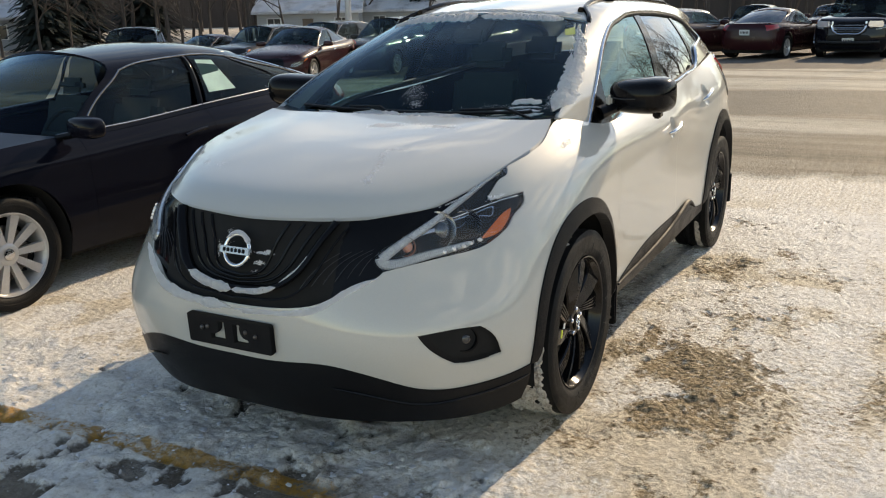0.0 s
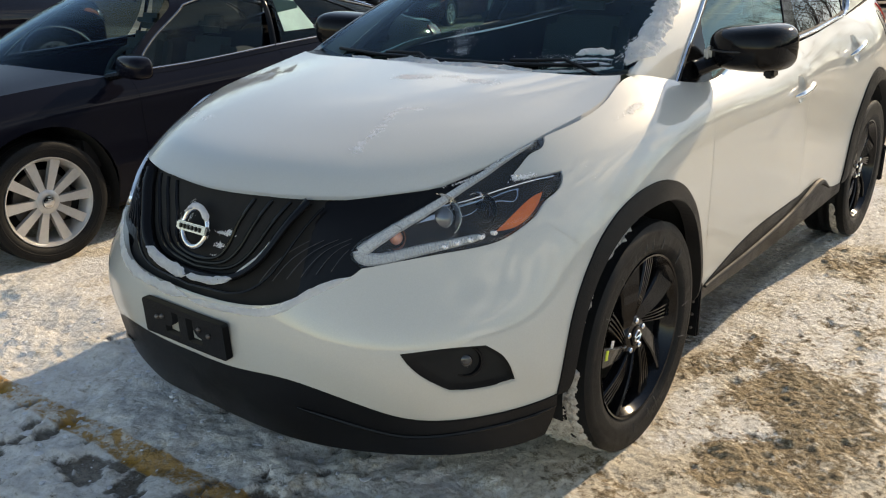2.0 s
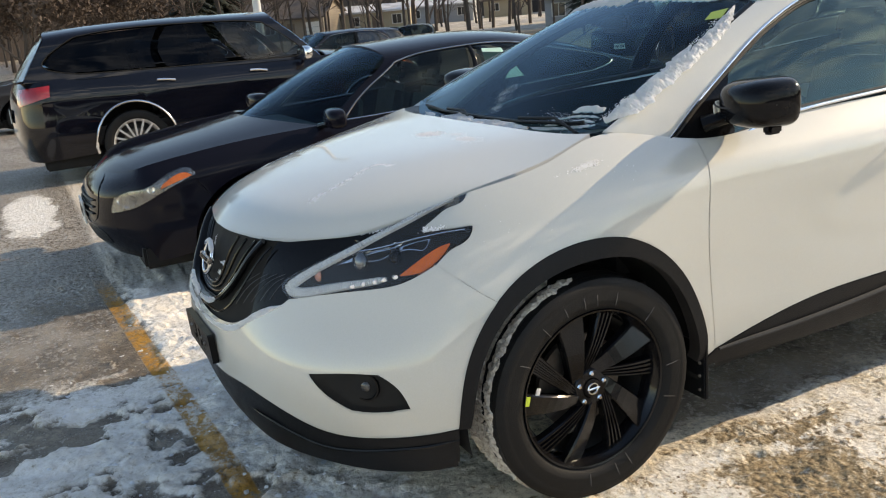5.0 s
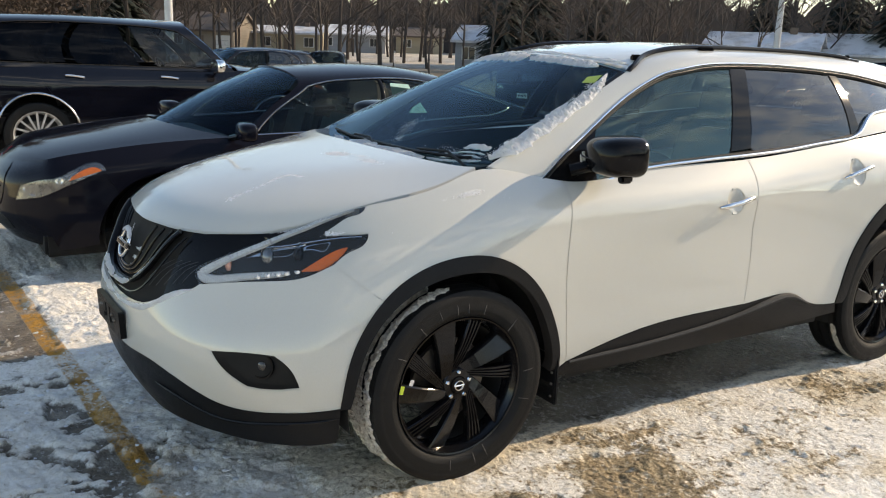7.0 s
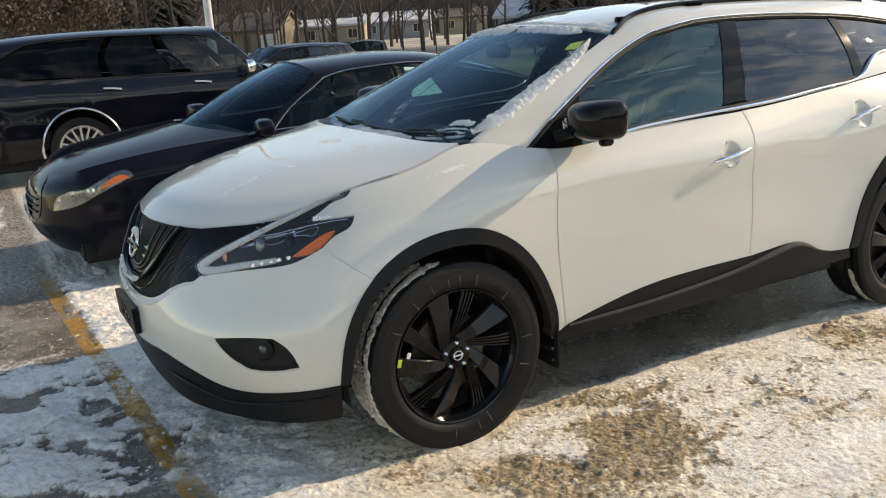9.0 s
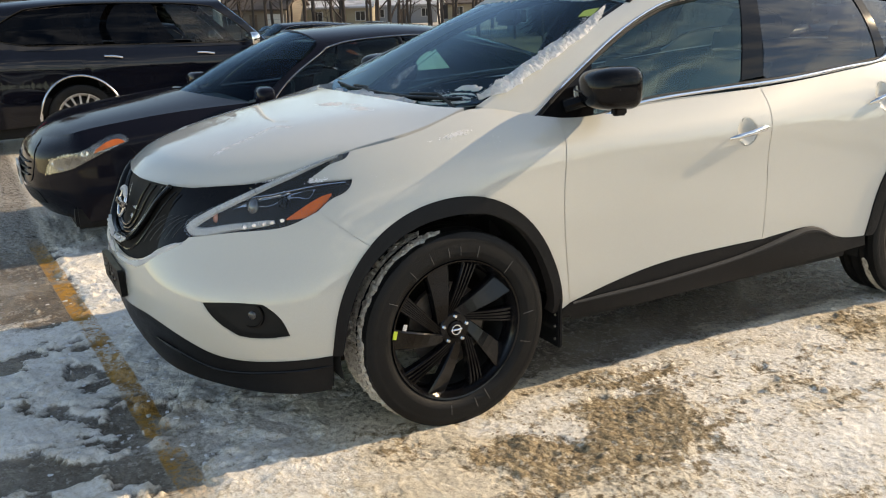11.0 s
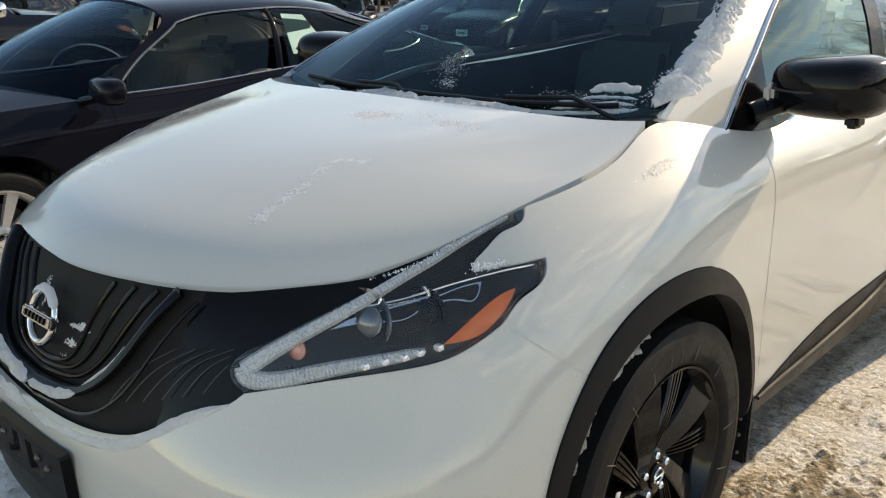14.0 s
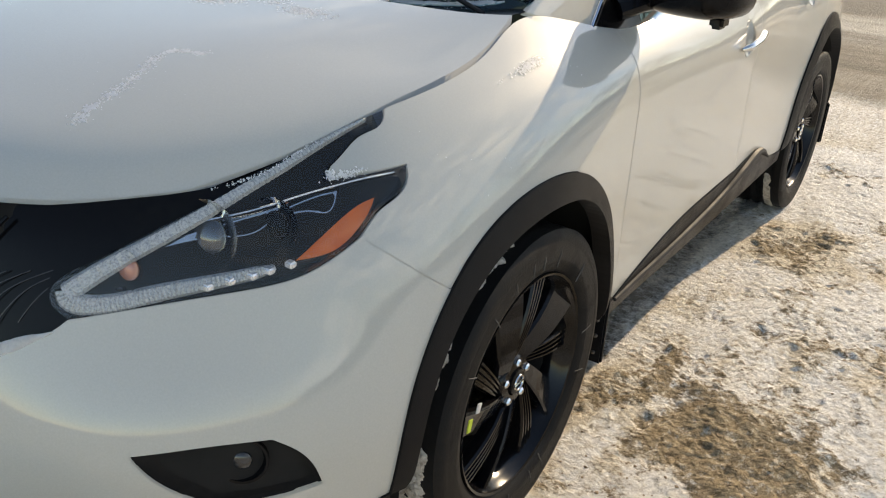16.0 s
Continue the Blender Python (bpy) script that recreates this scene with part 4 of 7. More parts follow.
    lip = raw("front_lip", v, f, TRIM, car, "matt black lower bumper lip", normals=n)
    ridge = [(u, w - float(np.interp(u, (-1.85, -1.3, -1.0, -.6), (.10, .085, .045, .038)))) for u, w in LIP[2:]]
    mirrored_bars("lip_ridge", on(body, spline(ridge, 60), .007), np.interp(np.linspace(0, 1, 60), (0, .1, .9, 1), (.002, .007, .007, .002)), GLOSS_BLACK, lip, sides=8)
    # arch flares
    for run, c in ((ARCH_F, (-.03, .36)), (ARCH_R, (2.855, .36))):
        o = spline(run, 60)
        d = np.array(c) - o
        i = o + d / np.linalg.norm(d, axis=1)[:, None] * 0.052
        ring = np.vstack([o, i[::-1]])
        v, f, n = sheet(body, ring, step=0.025, gap=0.0, lift=0.007, rim=0.05, bulge=lambda q, o=o: 0.012 * np.clip(near(o, q) / 0.05, 0, 1) ** 0.6)
        for s in (1, -1):
            raw("arch_flare", *((v, f) if s == 1 else other_side(v, f, n)[:2]), TRIM, car, normals=n if s == 1 else n * (-1, 1, 1))
    # wheel wells
    for y in (0.0, 2.825):
        a = np.linspace(math.radians(-12), math.radians(192), 26)
        r = 0.475
        cs = np.c_[np.cos(a) * r, np.sin(a) * r + .37]
        for s in (1, -1):
            v = [(s * x, y + q[0], q[1]) for x in (.90, .52) for q in cs] + [(s * .52, y, .37)]
            f = [(i, i + 1, 27 + i, 26 + i) for i in range(25)] + [(26 + i, 27 + i, 52) for i in range(25)]
            raw("wheel_well", v, f, DARK, car)
    bm = bmesh.new()
    box(bm, -.60, .60, -.45, 3.6, .21, .30, .02)
    part("underbody", bm, DARK, car)
    bm = bmesh.new()
    box(bm, .35, .72, 2.1, 2.42, .20, .34, .03)
    part("muffler", bm, STEEL, car, "dull brown metal silencer")
    # sills
    edge = outline(CLAD, CLAD2[1:], [(2.40, .30)], [(2.2, .285), (1.6, .262), (1.0, .262), (.50, .29)], [(.50, .34)], [CLAD[0]])
    both("sill_cladding", body, edge, TRIM, car, step=0.03, lift=0.004, gap=0.001, rim=0.03)
    run = [(.545, .370), (.70, .372), (.86, .374), (1.206, .393), (1.641, .439), (1.85, .474), (1.97, .482), (2.06, .455), (2.16, .405)]
    for p in flank(run, 0.008, 60):
        tube("sill_strip", p, np.interp(np.linspace(0, 1, 60), (0, .1, .6, .8, .92, 1), (.006, .009, .011, .017, .014, .003)), SATIN, car, "satin grey strip along the sill", flat=1.0)


def white_suv_front(car):
    # grille: dark ground, a broad V band, slats on both sides of it
    top = [(-1.85, 1.097), (-1.70, 1.0975), (-1.50, 1.0975), (-1.18, 1.0985), (-1.00, 1.0995)]
    edge = outline(GRILLE_LOW[::-1], LAMP_IN[1:], top[::-1][1:], [GRILLE_LOW[-1]])
    v, f, n = sheet(body, edge, step=0.03, gap=0.0, lift=-0.028, mirror=True, rim=0, bulge=lambda q: 0.024 * smooth01(-1.52, -1.30, q[:, 0]))
    grille = raw("grille", v, f, GLOSS_BLACK, car, "gloss black grille with a V-shaped band", normals=n)
    v_run = [(-1.500, 1.075), (-1.531, .955), (-1.557, .877), (-1.603, .785), (-1.660, .742), (-1.757, .722), (-1.85, .716)]
    p = on(body, spline(v_run, 50), -0.006)
    p = np.vstack([p, (p * (-1, 1, 1))[::-1][1:]])
    tube("v_band", p, 0.019, GLOSS_BLACK, grille, sides=10, flat=0.6)
    w = on(body, spline([(u + (.05 if k < 5 else 0), v - .035) for k, (u, v) in enumerate(v_run)], 50), -0.004)
    mirrored_bars("v_edge", w, 0.004, GLOSS_BLACK, grille, sides=6)
    for k in (1, 2, 3):
        q = spline([(-1.500 - .058 * k, 1.075), (-1.531 - .056 * k, .955), (-1.560 - .052 * k, .877 + .004 * k), (-1.612 - .040 * k, .790 + .010 * k), (-1.665 - .028 * k, .750 + .014 * k), (-1.757 - .010 * k, .730 + .014 * k), (-1.85, .722 + .014 * k)], 50)
        p = on(body, q, -0.020)
        tube("v_rib", np.vstack([p, (p * (-1, 1, 1))[::-1][1:]]), 0.0055, GLOSS_BLACK, grille, sides=8)
    for k in range(9):
        h = 0.752 + 0.034 * k
        half = float(np.interp(h, [.74, .785, .877, .955, 1.075], [-1.68, -1.62, -1.58, -1.55, -1.52]))
        p = on(body, np.c_[np.linspace(-1.85, half, 14), h + 0.006 * np.cos(np.linspace(0, 6 * math.pi, 14))], -0.0265)
        tube("slat", np.vstack([(p * (-1, 1, 1))[::-1], p[1:]]), 0.0016, GLOSS_BLACK, grille, sides=6)
    for k in range(6):
        a = np.array((-1.575 + .042 * k, .735 + .010 * k))
        run = spline([a, a + (.055, .085), a + (.125, .150 - .006 * k)], 14)
        mirrored_bars("slat", on(body, run, -0.006), .0011, SATIN_DARK, grille, sides=5)
    # badge: ring and bar, unlettered
    c = np.array((0, -1.005, .843))
    a = np.linspace(0, 2 * math.pi, 40, endpoint=False)
    badge = tube("badge", c + np.c_[np.cos(a) * .054, -.018 * np.sin(a) * -1 * 0 + .018 * np.sin(a), np.sin(a) * .052] + (0, -.012, 0), 0.0085, CHROME, car, "chrome ring badge with a plain bar", sides=10, closed=True, up=(0, 1, .3))
    bm = bmesh.new()
    box(bm, -.068, .068, -.010, .006, -.013, .013, .004, pose(0, -1.024, .843, -18))
    part("badge_bar", bm, CHROME_THIN, badge)
    for k in range(6):
        bm = bmesh.new()
        box(bm, -.050 + .017 * k, -.039 + .017 * k, -.014, -.004, -.007, .007, .002, pose(0, -1.024, .843, -18))
        part("badge_mark", bm, GLOSS_BLACK, badge)
    # plate bracket with two windows
    class Flat:
        def at(self, q):
            q = np.atleast_2d(q)
            return np.c_[q[:, 0], -1.098 + .10 * q[:, 0] ** 2 - .05 * (q[:, 1] - .56), q[:, 1]]

        def normal(self, q):
            return np.broadcast_to(np.array((0, -1, -.05)) / 1.00125, (len(np.atleast_2d(q)), 3))

    edge = outline([(-.178, .503), (.178, .503)], [(.184, .509)], [(.184, .607)], [(.178, .613)], [(-.178, .613)], [(-.184, .607)], [(-.184, .509)], [(-.178, .503)], step=0.02)
    win = outline([(-.085, .525), (-.018, .525)], [(-.018, .597)], [(-.048, .597)], [(-.048, .565), (-.062, .548), (-.085, .548)], [(-.085, .525)], step=0.01)
    win2 = outline([(.020, .525), (.085, .525)], [(.085, .545)], [(.065, .55), (.052, .565), (.052, .597)], [(.020, .597)], [(.020, .525)], step=0.01)
    plate = panel("plate_bracket", Flat(), edge, TRIM, car, "empty black licence plate bracket", holes=[win, win2], step=0.03, gap=0, rim=0.022)
    for x, z in ((-.12, .565), (.12, .565), (-.095, .572), (.078, .575)):
        bm = bmesh.new()
        bmesh.ops.create_uvsphere(bm, u_segments=8, v_segments=6, radius=.008, matrix=Matrix.Translation((x, -1.100 + .10 * x * x, z)))
        part("screw", bm, STEEL, plate, smooth=True)
    # fog lamps
    fog = outline(*FOG, step=0.012)
    for bez in both("fog_bezel", body, fog, TRIM, car, "matt black fog lamp recess", step=0.02, gap=-0.003, lift=-0.003, rim=0.02, bulge=lambda q: -0.055 * np.clip(near(fog, q) / 0.035, 0, 1) * (0.55 + 0.45 * smooth01(-1.1, -.9, q[:, 0]))):
        s = 1 if bez.data.vertices[0].co.x > 0 else -1
        lathe("fog_lamp", [(-.045, .0), (-.012, .0), (.000, .026), (.010, .038), (.018, .041), (.018, .046), (-.04, .046)], GLOSS_BLACK, bez, "small round fog lamp", 28).matrix_basis = pose(s * .742, -.728, .532, 0, -5 * s, -90 + s * 40)
        bm = bmesh.new()
        bmesh.ops.create_uvsphere(bm, u_segments=18, v_segments=10, radius=.018, matrix=Matrix.Diagonal((.45, 1, 1, 1)))
        part("fog_lens", bm, FOG_GLASS, bez, "clear fog lamp lens", smooth=True).matrix_basis = pose(s * .752, -.740, .535, 0, -5 * s, -90 + s * 40)
    # headlights
    lamp = outline(LAMP_LOW, LAMP_IN[1:], LAMP_TOP[1:], LAMP_NOTCH_A[1:], LAMP_NOTCH_B[1:], LAMP_NOTCH_C[1:], LAMP_TIP[1:], step=0.014)
    deep = lambda q: -0.030 * np.clip((near(lamp, q) - .003) / 0.010, 0, 1) - 0.045 * np.clip((near(lamp, q) - .02) / 0.05, 0, 1) * smooth01(1.03, .96, q[:, 1])
    hous = sheet(body, lamp, step=0.016, gap=0.002, lift=-0.004, rim=0.0, bulge=deep)
    clear = sheet(body, lamp, step=0.022, gap=0.003, lift=0.004, rim=0.012)
    for s in (1, -1):
        turn = (lambda a: a) if s == 1 else (lambda a: other_side(*a))
        v, f, n = turn(hous)
        h = raw("headlight", v, f, LAMP_BLACK, car, "swept-back boomerang headlight", smooth=True)
        v, f, n = turn(clear)
        raw("lens", v, f, LENS, h, normals=n)
        k = (s, 1, 1)
        top_run = [(-.50, 1.094), (-.724, 1.088), (-.90, 1.077), (-1.012, 1.058), (-1.156, .970), (-1.233, .902), (-1.290, .846)]
        low_run = [(-1.296, .852), (-1.286, .832), (-1.255, .822), (-1.143, .838), (-1.003, .855), (-.90, .864)]
        strip(body, top_run, np.interp(np.linspace(0, 1, 150), (0, .15, .5, .85, 1), (.003, .006, .0095, .0140, .0175)), -0.001, h, k)
        strip(body, low_run, np.interp(np.linspace(0, 1, 150), (0, .12, .5, .9, 1), (.0165, .0175, .0145, .0110, .006)), -0.002, h, k)
        for q, w in ((-1.037, .846), (-.995, .852), (-.950, .856), (-.914, .861), (-.865, .866)):
            bm = bmesh.new()
            c = on(body, [(q, w)], 0.0)[0] * k
            box(bm, -.009, .009, -.008, .008, -.006, .006, .003, Matrix.Translation(c))
            part("led", bm, LED_CLEAR, h, "bright clear light cell", smooth=True)
        # projector and turn lamp bowls
        for (q, w), r, name in (((-1.074, .949), .040, "projector"), ((-1.197, .894), .022, "turn_lamp"), ((-.915, .942), .032, "high_beam")):
            d = Vector(body.normal([(q, w)])[0] * k)
            d = (d * 0.45 + Vector((0, -1, 0.1))).normalized()
            c = on(body, [(q, w)], {"projector": -0.026, "turn_lamp": -0.017, "high_beam": -0.026}[name])[0] * k - np.array(d) * (0.002 if name == "turn_lamp" else 0.008)
            ob = lathe(name, [(-.03, r * .9), (-.014, r * 1.02), (-.004, r * 1.16), (.006, r * 1.34), (.012, r * 1.62), (.013, r * 1.66), (.006, r * 1.40), (-.004, r * 1.05)], REFLECTOR, h, steps=28, axis="z")
            ob.matrix_basis = Matrix.Translation(c) @ d.to_track_quat("Z", "Y").to_matrix().to_4x4()
            bm = bmesh.new()
            bmesh.ops.create_uvsphere(bm, u_segments=20, v_segments=12, radius=r * .92, matrix=Matrix.Diagonal((1, 1, .55, 1)))
            e = part("bulb_lens", bm, {"projector": BULB_GLASS, "turn_lamp": AMBER_DIM, "high_beam": GLOSS_BLACK}[name], h, smooth=True)
            e.matrix_basis = ob.matrix_basis.copy()
        shelf = np.array([(-1.20, .962), (-1.135, .984), (-1.021, .983), (-.873, .983)])
        p, q2 = on(body, spline(shelf, 24), -0.018) * k, on(body, spline(shelf - (0.01, .022), 24), -0.040) * k
        f = [(i, i + 1, 25 + i, 24 + i) for i in range(23)]
        raw("reflector_shelf", np.vstack([p, q2]), f, REFLECTOR, h)
        for shard in ([(-1.16, .955), (-1.05, .972), (-.90, .978)], [(-.88, .972), (-.78, .979), (-.70, .978)]):
            (u0, w0), (u1, w1), (u2, w2) = shard
            cell = outline(shard, [(u2 - .03, w2 - .030), (u1 - .03, w1 - .026), (u0 + .01, w0 - .016)], [shard[0]], step=0.012)
            v, f, n = turn(sheet(body, cell, step=0.016, gap=0.0, lift=-0.020, rim=0.006, bulge=lambda q, c=cell: -0.012 * np.clip(near(c, q) / .012, 0, 1)))
            raw("reflector_cell", v, f, REFLECTOR, h, "bright chrome reflector", normals=n)
        amb = outline([(-.849, .871), (-.80, .894), (-.738, .917), (-.62, .944), (-.572, .948)], [(-.598, .931), (-.67, .898), (-.738, .877), (-.849, .871)], step=0.012)
        v, f, n = turn(sheet(body, amb, step=0.014, gap=0.0, lift=-0.010, rim=0.012))
        raw("side_marker", v, f, AMBER, h, "amber side reflector", normals=n)
        vane = spline([(-.47, .983), (-.567, .986), (-.743, .986), (-.873, .986), (-1.021, .987), (-1.135, .985), (-1.225, .945)], 30)
        tube("vane", on(body, vane, -0.012) * k, 0.0028, REFLECTOR, h, sides=6)


def strip(surf, run, wide, lift, parent, k):
    """A ribbed light guide that follows a run on the surface."""
    uv = spline(run, 150)
    p, nm = on(surf, uv, lift) * k, surf.normal(uv) * k
    t = np.gradient(p, axis=0)
    t /= np.linalg.norm(t, axis=1)[:, None]
    side = np.cross(t, nm)
    q = np.linspace(-1, 1, 7)
    rib = .0022 * (np.arange(150) % 3 == 0)
    v = p[:, None] + side[:, None] * (q[None, :] * wide[:, None])[..., None] + nm[:, None] * (.004 * np.sqrt(1 - q**2)[None, :] - rib[:, None] - .006 * (np.abs(q) == 1)[None, :])[..., None]
    f = [(i * 7 + j, i * 7 + j + 1, i * 7 + j + 8, i * 7 + j + 7) for i in range(149) for j in range(6)]
    if k[0] > 0:
        f = [a[::-1] for a in f]
    raw("light_bar", v.reshape(-1, 3), f, CLEAR_BAR, parent, "frosted daytime light bar", smooth=False)


def white_suv_top(car):
    roof_edge = outline([(.2, 1.655), (3.6, 1.655)], [(3.6, 2.24)], [(.2, 2.24)], [(.2, 1.655)], step=0.05)
    v, f, n = sheet(cabin, roof_edge, step=0.06, gap=0.0, mirror=True, rim=0.02)
    raw("roof", v, f, WHITE, car, normals=n)
    # window opening
    dlo_low = [(.45, 1.138), (.597, 1.118), (.868, 1.146), (1.194, 1.160), (1.571, 1.166), (1.995, 1.168), (2.372, 1.168), (2.54, 1.172)]
    dlo_up = [(3.44, 1.345), (3.38, 1.44), (3.27, 1.500), (3.0, 1.540), (2.7, 1.565), (2.445, 1.580), (2.151, 1.594), (1.697, 1.600), (1.432, 1.594), (1.042, 1.570), (.705, 1.518), (.580, 1.433), (.532, 1.332), (.481, 1.237), (.45, 1.138)]
    kick = [(2.60, 1.195), (2.66, 1.250), (2.73, 1.298)]
    dlo = outline(dlo_low + kick[:1], kick[1:], [(2.84, 1.312), (3.1, 1.326), (3.44, 1.345)], dlo_up[1:], step=0.02)
    edge = outline([(.2, 1.152), (3.6, 1.152)], [(3.6, 1.66)], [(.2, 1.66)], [(.2, 1.152)], step=0.04)
    both("cabin_side", cabin, edge, WHITE, car, step=0.04, gap=0.0, holes=[dlo], rim=0.02)
    # glass, each pane in its own outline
    b1, b2 = [(1.560, 1.184), (1.60, 1.38), (1.672, 1.60)], [(1.700, 1.19), (1.735, 1.38), (1.80, 1.60)]
    c1, c2 = [(2.53, 1.172), (2.50, 1.36), (2.43, 1.580)], [(2.61, 1.208), (2.575, 1.36), (2.50, 1.577)]
    low = lambda a, b: [tuple(p) for p in spline(dlo_low, 80) if a < p[0] < b]
    up = lambda a, b: [tuple(p) for p in spline(dlo_up, 120) if a < p[0] < b and p[1] > 1.5]
    front = outline([(.47, 1.140)] + low(.5, 1.55) + [b1[0]], b1[1:], up(.72, 1.66), [(.60, 1.435), (.55, 1.33), (.50, 1.237), (.47, 1.140)], step=0.03)
    both("front_door_window", cabin, front, SIDE_GLASS, car, "clear front door window", step=0.05, gap=0.004, lift=-0.008, rim=0.004)
    rear = outline([b2[0]] + low(1.73, 2.5) + [c1[0]], c1[1:], up(1.82, 2.43), b2[::-1], step=0.03)
    both("rear_door_window", cabin, rear, DARK_GLASS, car, "tinted rear door window", step=0.05, gap=0.004, lift=-0.008, rim=0.004)
    quarter = outline(c2, [(2.7, 1.563), (3.0, 1.536), (3.27, 1.497), (3.37, 1.44), (3.43, 1.35)], [(3.1, 1.330), (2.84, 1.316), (2.74, 1.302)], [(2.67, 1.255), c2[0]], step=0.03)
    both("quarter_window", cabin, quarter, DARK_GLASS, car, "tinted quarter window", step=0.05, gap=0.004, lift=-0.008, rim=0.004)
    pillar = outline(b1, [b2[-1]], b2[::-1][1:], [b1[0]], step=0.03)
    both("centre_pillar_trim", cabin, pillar, GLOSS_BLACK, car, step=0.04, gap=0.001, lift=-0.004, rim=0.01)
    pillar = outline(c1, [c2[-1]], c2[::-1][1:], [c1[0]], step=0.03)
    both("rear_pillar_trim", cabin, pillar, GLOSS_BLACK, car, step=0.04, gap=0.001, lift=-0.004, rim=0.01)
    sail = outline([(.455, 1.139), (.55, 1.124), (.74, 1.136)], [(.645, 1.24), (.58, 1.31), (.532, 1.365)], [(.505, 1.29), (.481, 1.237), (.455, 1.139)], step=0.02)
    both("mirror_base", cabin, sail, GLOSS_BLACK, car, step=0.03, gap=0.001, lift=-0.001, rim=0.01)
    # chrome round the windows
    for s in (1, -1):
        k = (s, 1, 1)
        tube("window_trim", on(cabin, spline(dlo_low + kick + [(2.84, 1.316), (3.1, 1.328), (3.43, 1.346)], 120) - (0, .006), 0.005) * k, 0.0105, CHROME, car, "chrome strip round the side windows", flat=0.8)
        tube("window_trim", on(cabin, spline(dlo_up, 90) + (-.004, .006), 0.005) * k, 0.0065, CHROME, car, flat=0.8)
        for run in (spline(dlo_low, 60), spline(dlo_up, 60)):
            tube("inner_trim", on(cabin, run, -0.018) * k, 0.024, CABIN_BLACK, car, flat=.6)
        tube("window_seal", on(cabin, spline(dlo_up, 90) * (1, 1) - (0.0, .012), 0.001) * k, 0.006, TRIM, car)
        rail = on(cabin, spline([(.22, 1.640), (.535, 1.735), (.989, 1.775), (1.6, 1.79), (2.3, 1.775), (2.85, 1.72)], 60), 0.006) * k
        rail[0] -= (0, 0, .014)
        rail[-3:] -= (0, 0, .012)
        tube("roof_rail", rail, 0.013, GLOSS_BLACK, car, "gloss black roof rail", flat=1.0)
        for q in (.6, 1.6, 2.75):
            bm = bmesh.new()
            c = on(cabin, [(q, 1.76)], 0.002)[0] * k
            box(bm, c[0] - .014, c[0] + .014, c[1] - .05, c[1] + .05, c[2] - .02, c[2] + .012, .006)
            part("rail_foot", bm, GLOSS_BLACK, car)
    # windscreen with its dark border and the cowl below it
    edge = outline([(0, 0), (.74, 0)], [(.74, .98)], [(0, .98)], [(0, 0)], step=0.04)
    v, f, n = sheet(screen, edge, step=0.06, gap=0.0, mirror=True, rim=0.005)
    raw("windscreen", v, f, SCREEN_GLASS, car, "windscreen with snow along its lower edge", normals=n)
    for run, r in (([(0, .965), (.37, .965), (.73, .965)], .016), ([(.728, .02), (.728, .5), (.728, .95)], .014)):
        p = on(screen, spline(run, 30), -0.006)
        if r > .015:
            tube("screen_border", np.vstack([(p * (-1, 1, 1))[::-1], p[1:]]), r, GLOSS_BLACK, car, flat=0.35)
        else:
            mirrored_bars("screen_border", p, r, GLOSS_BLACK, car, flat=0.5)
    s = np.linspace(-1, 1, 31)
    back = np.c_[s * .72, .10 + .15 * np.abs(s) ** 2.2 + .03, 1.163 + .03 * np.abs(s) ** 3]
    foreside = np.c_[s * .70, .00 + .15 * np.abs(s) ** 2.2, 1.150 + .035 * np.abs(s) ** 3]
    v = np.vstack([back, foreside, foreside - (0, 0, .06)])
    f = [(i, i + 1, 32 + i, 31 + i) for i in range(30)] + [(31 + i, 32 + i, 63 + i, 62 + i) for i in range(30)]
    raw("cowl", v, f, TRIM, car)
    for x0, x1, y in ((.60, -.05, .0), (-.02, -.55, .0)):
        a = on(screen, spline([(abs(x0), .03), (abs((x0 + x1) / 2), .075), (abs(x1), .05)], 20), 0.014)
        xs = np.linspace(x0, x1, 20)
        a = np.c_[xs, np.interp(np.abs(xs), (0, .3, .56, .72), (.14, .15, .20, .28)), np.interp(np.abs(xs), (0, .3, .56, .72), (1.196, 1.198, 1.206, 1.222))]
        w = tube("wiper", a, 0.007, TRIM, car, "black wiper lying in snow")
        tube("wiper_arm", np.array([a[0] + (.03, -.05, -.03), a[3] + (0, -.02, .02), a[9] + (0, -.004, .014)]), 0.006, TRIM, w)


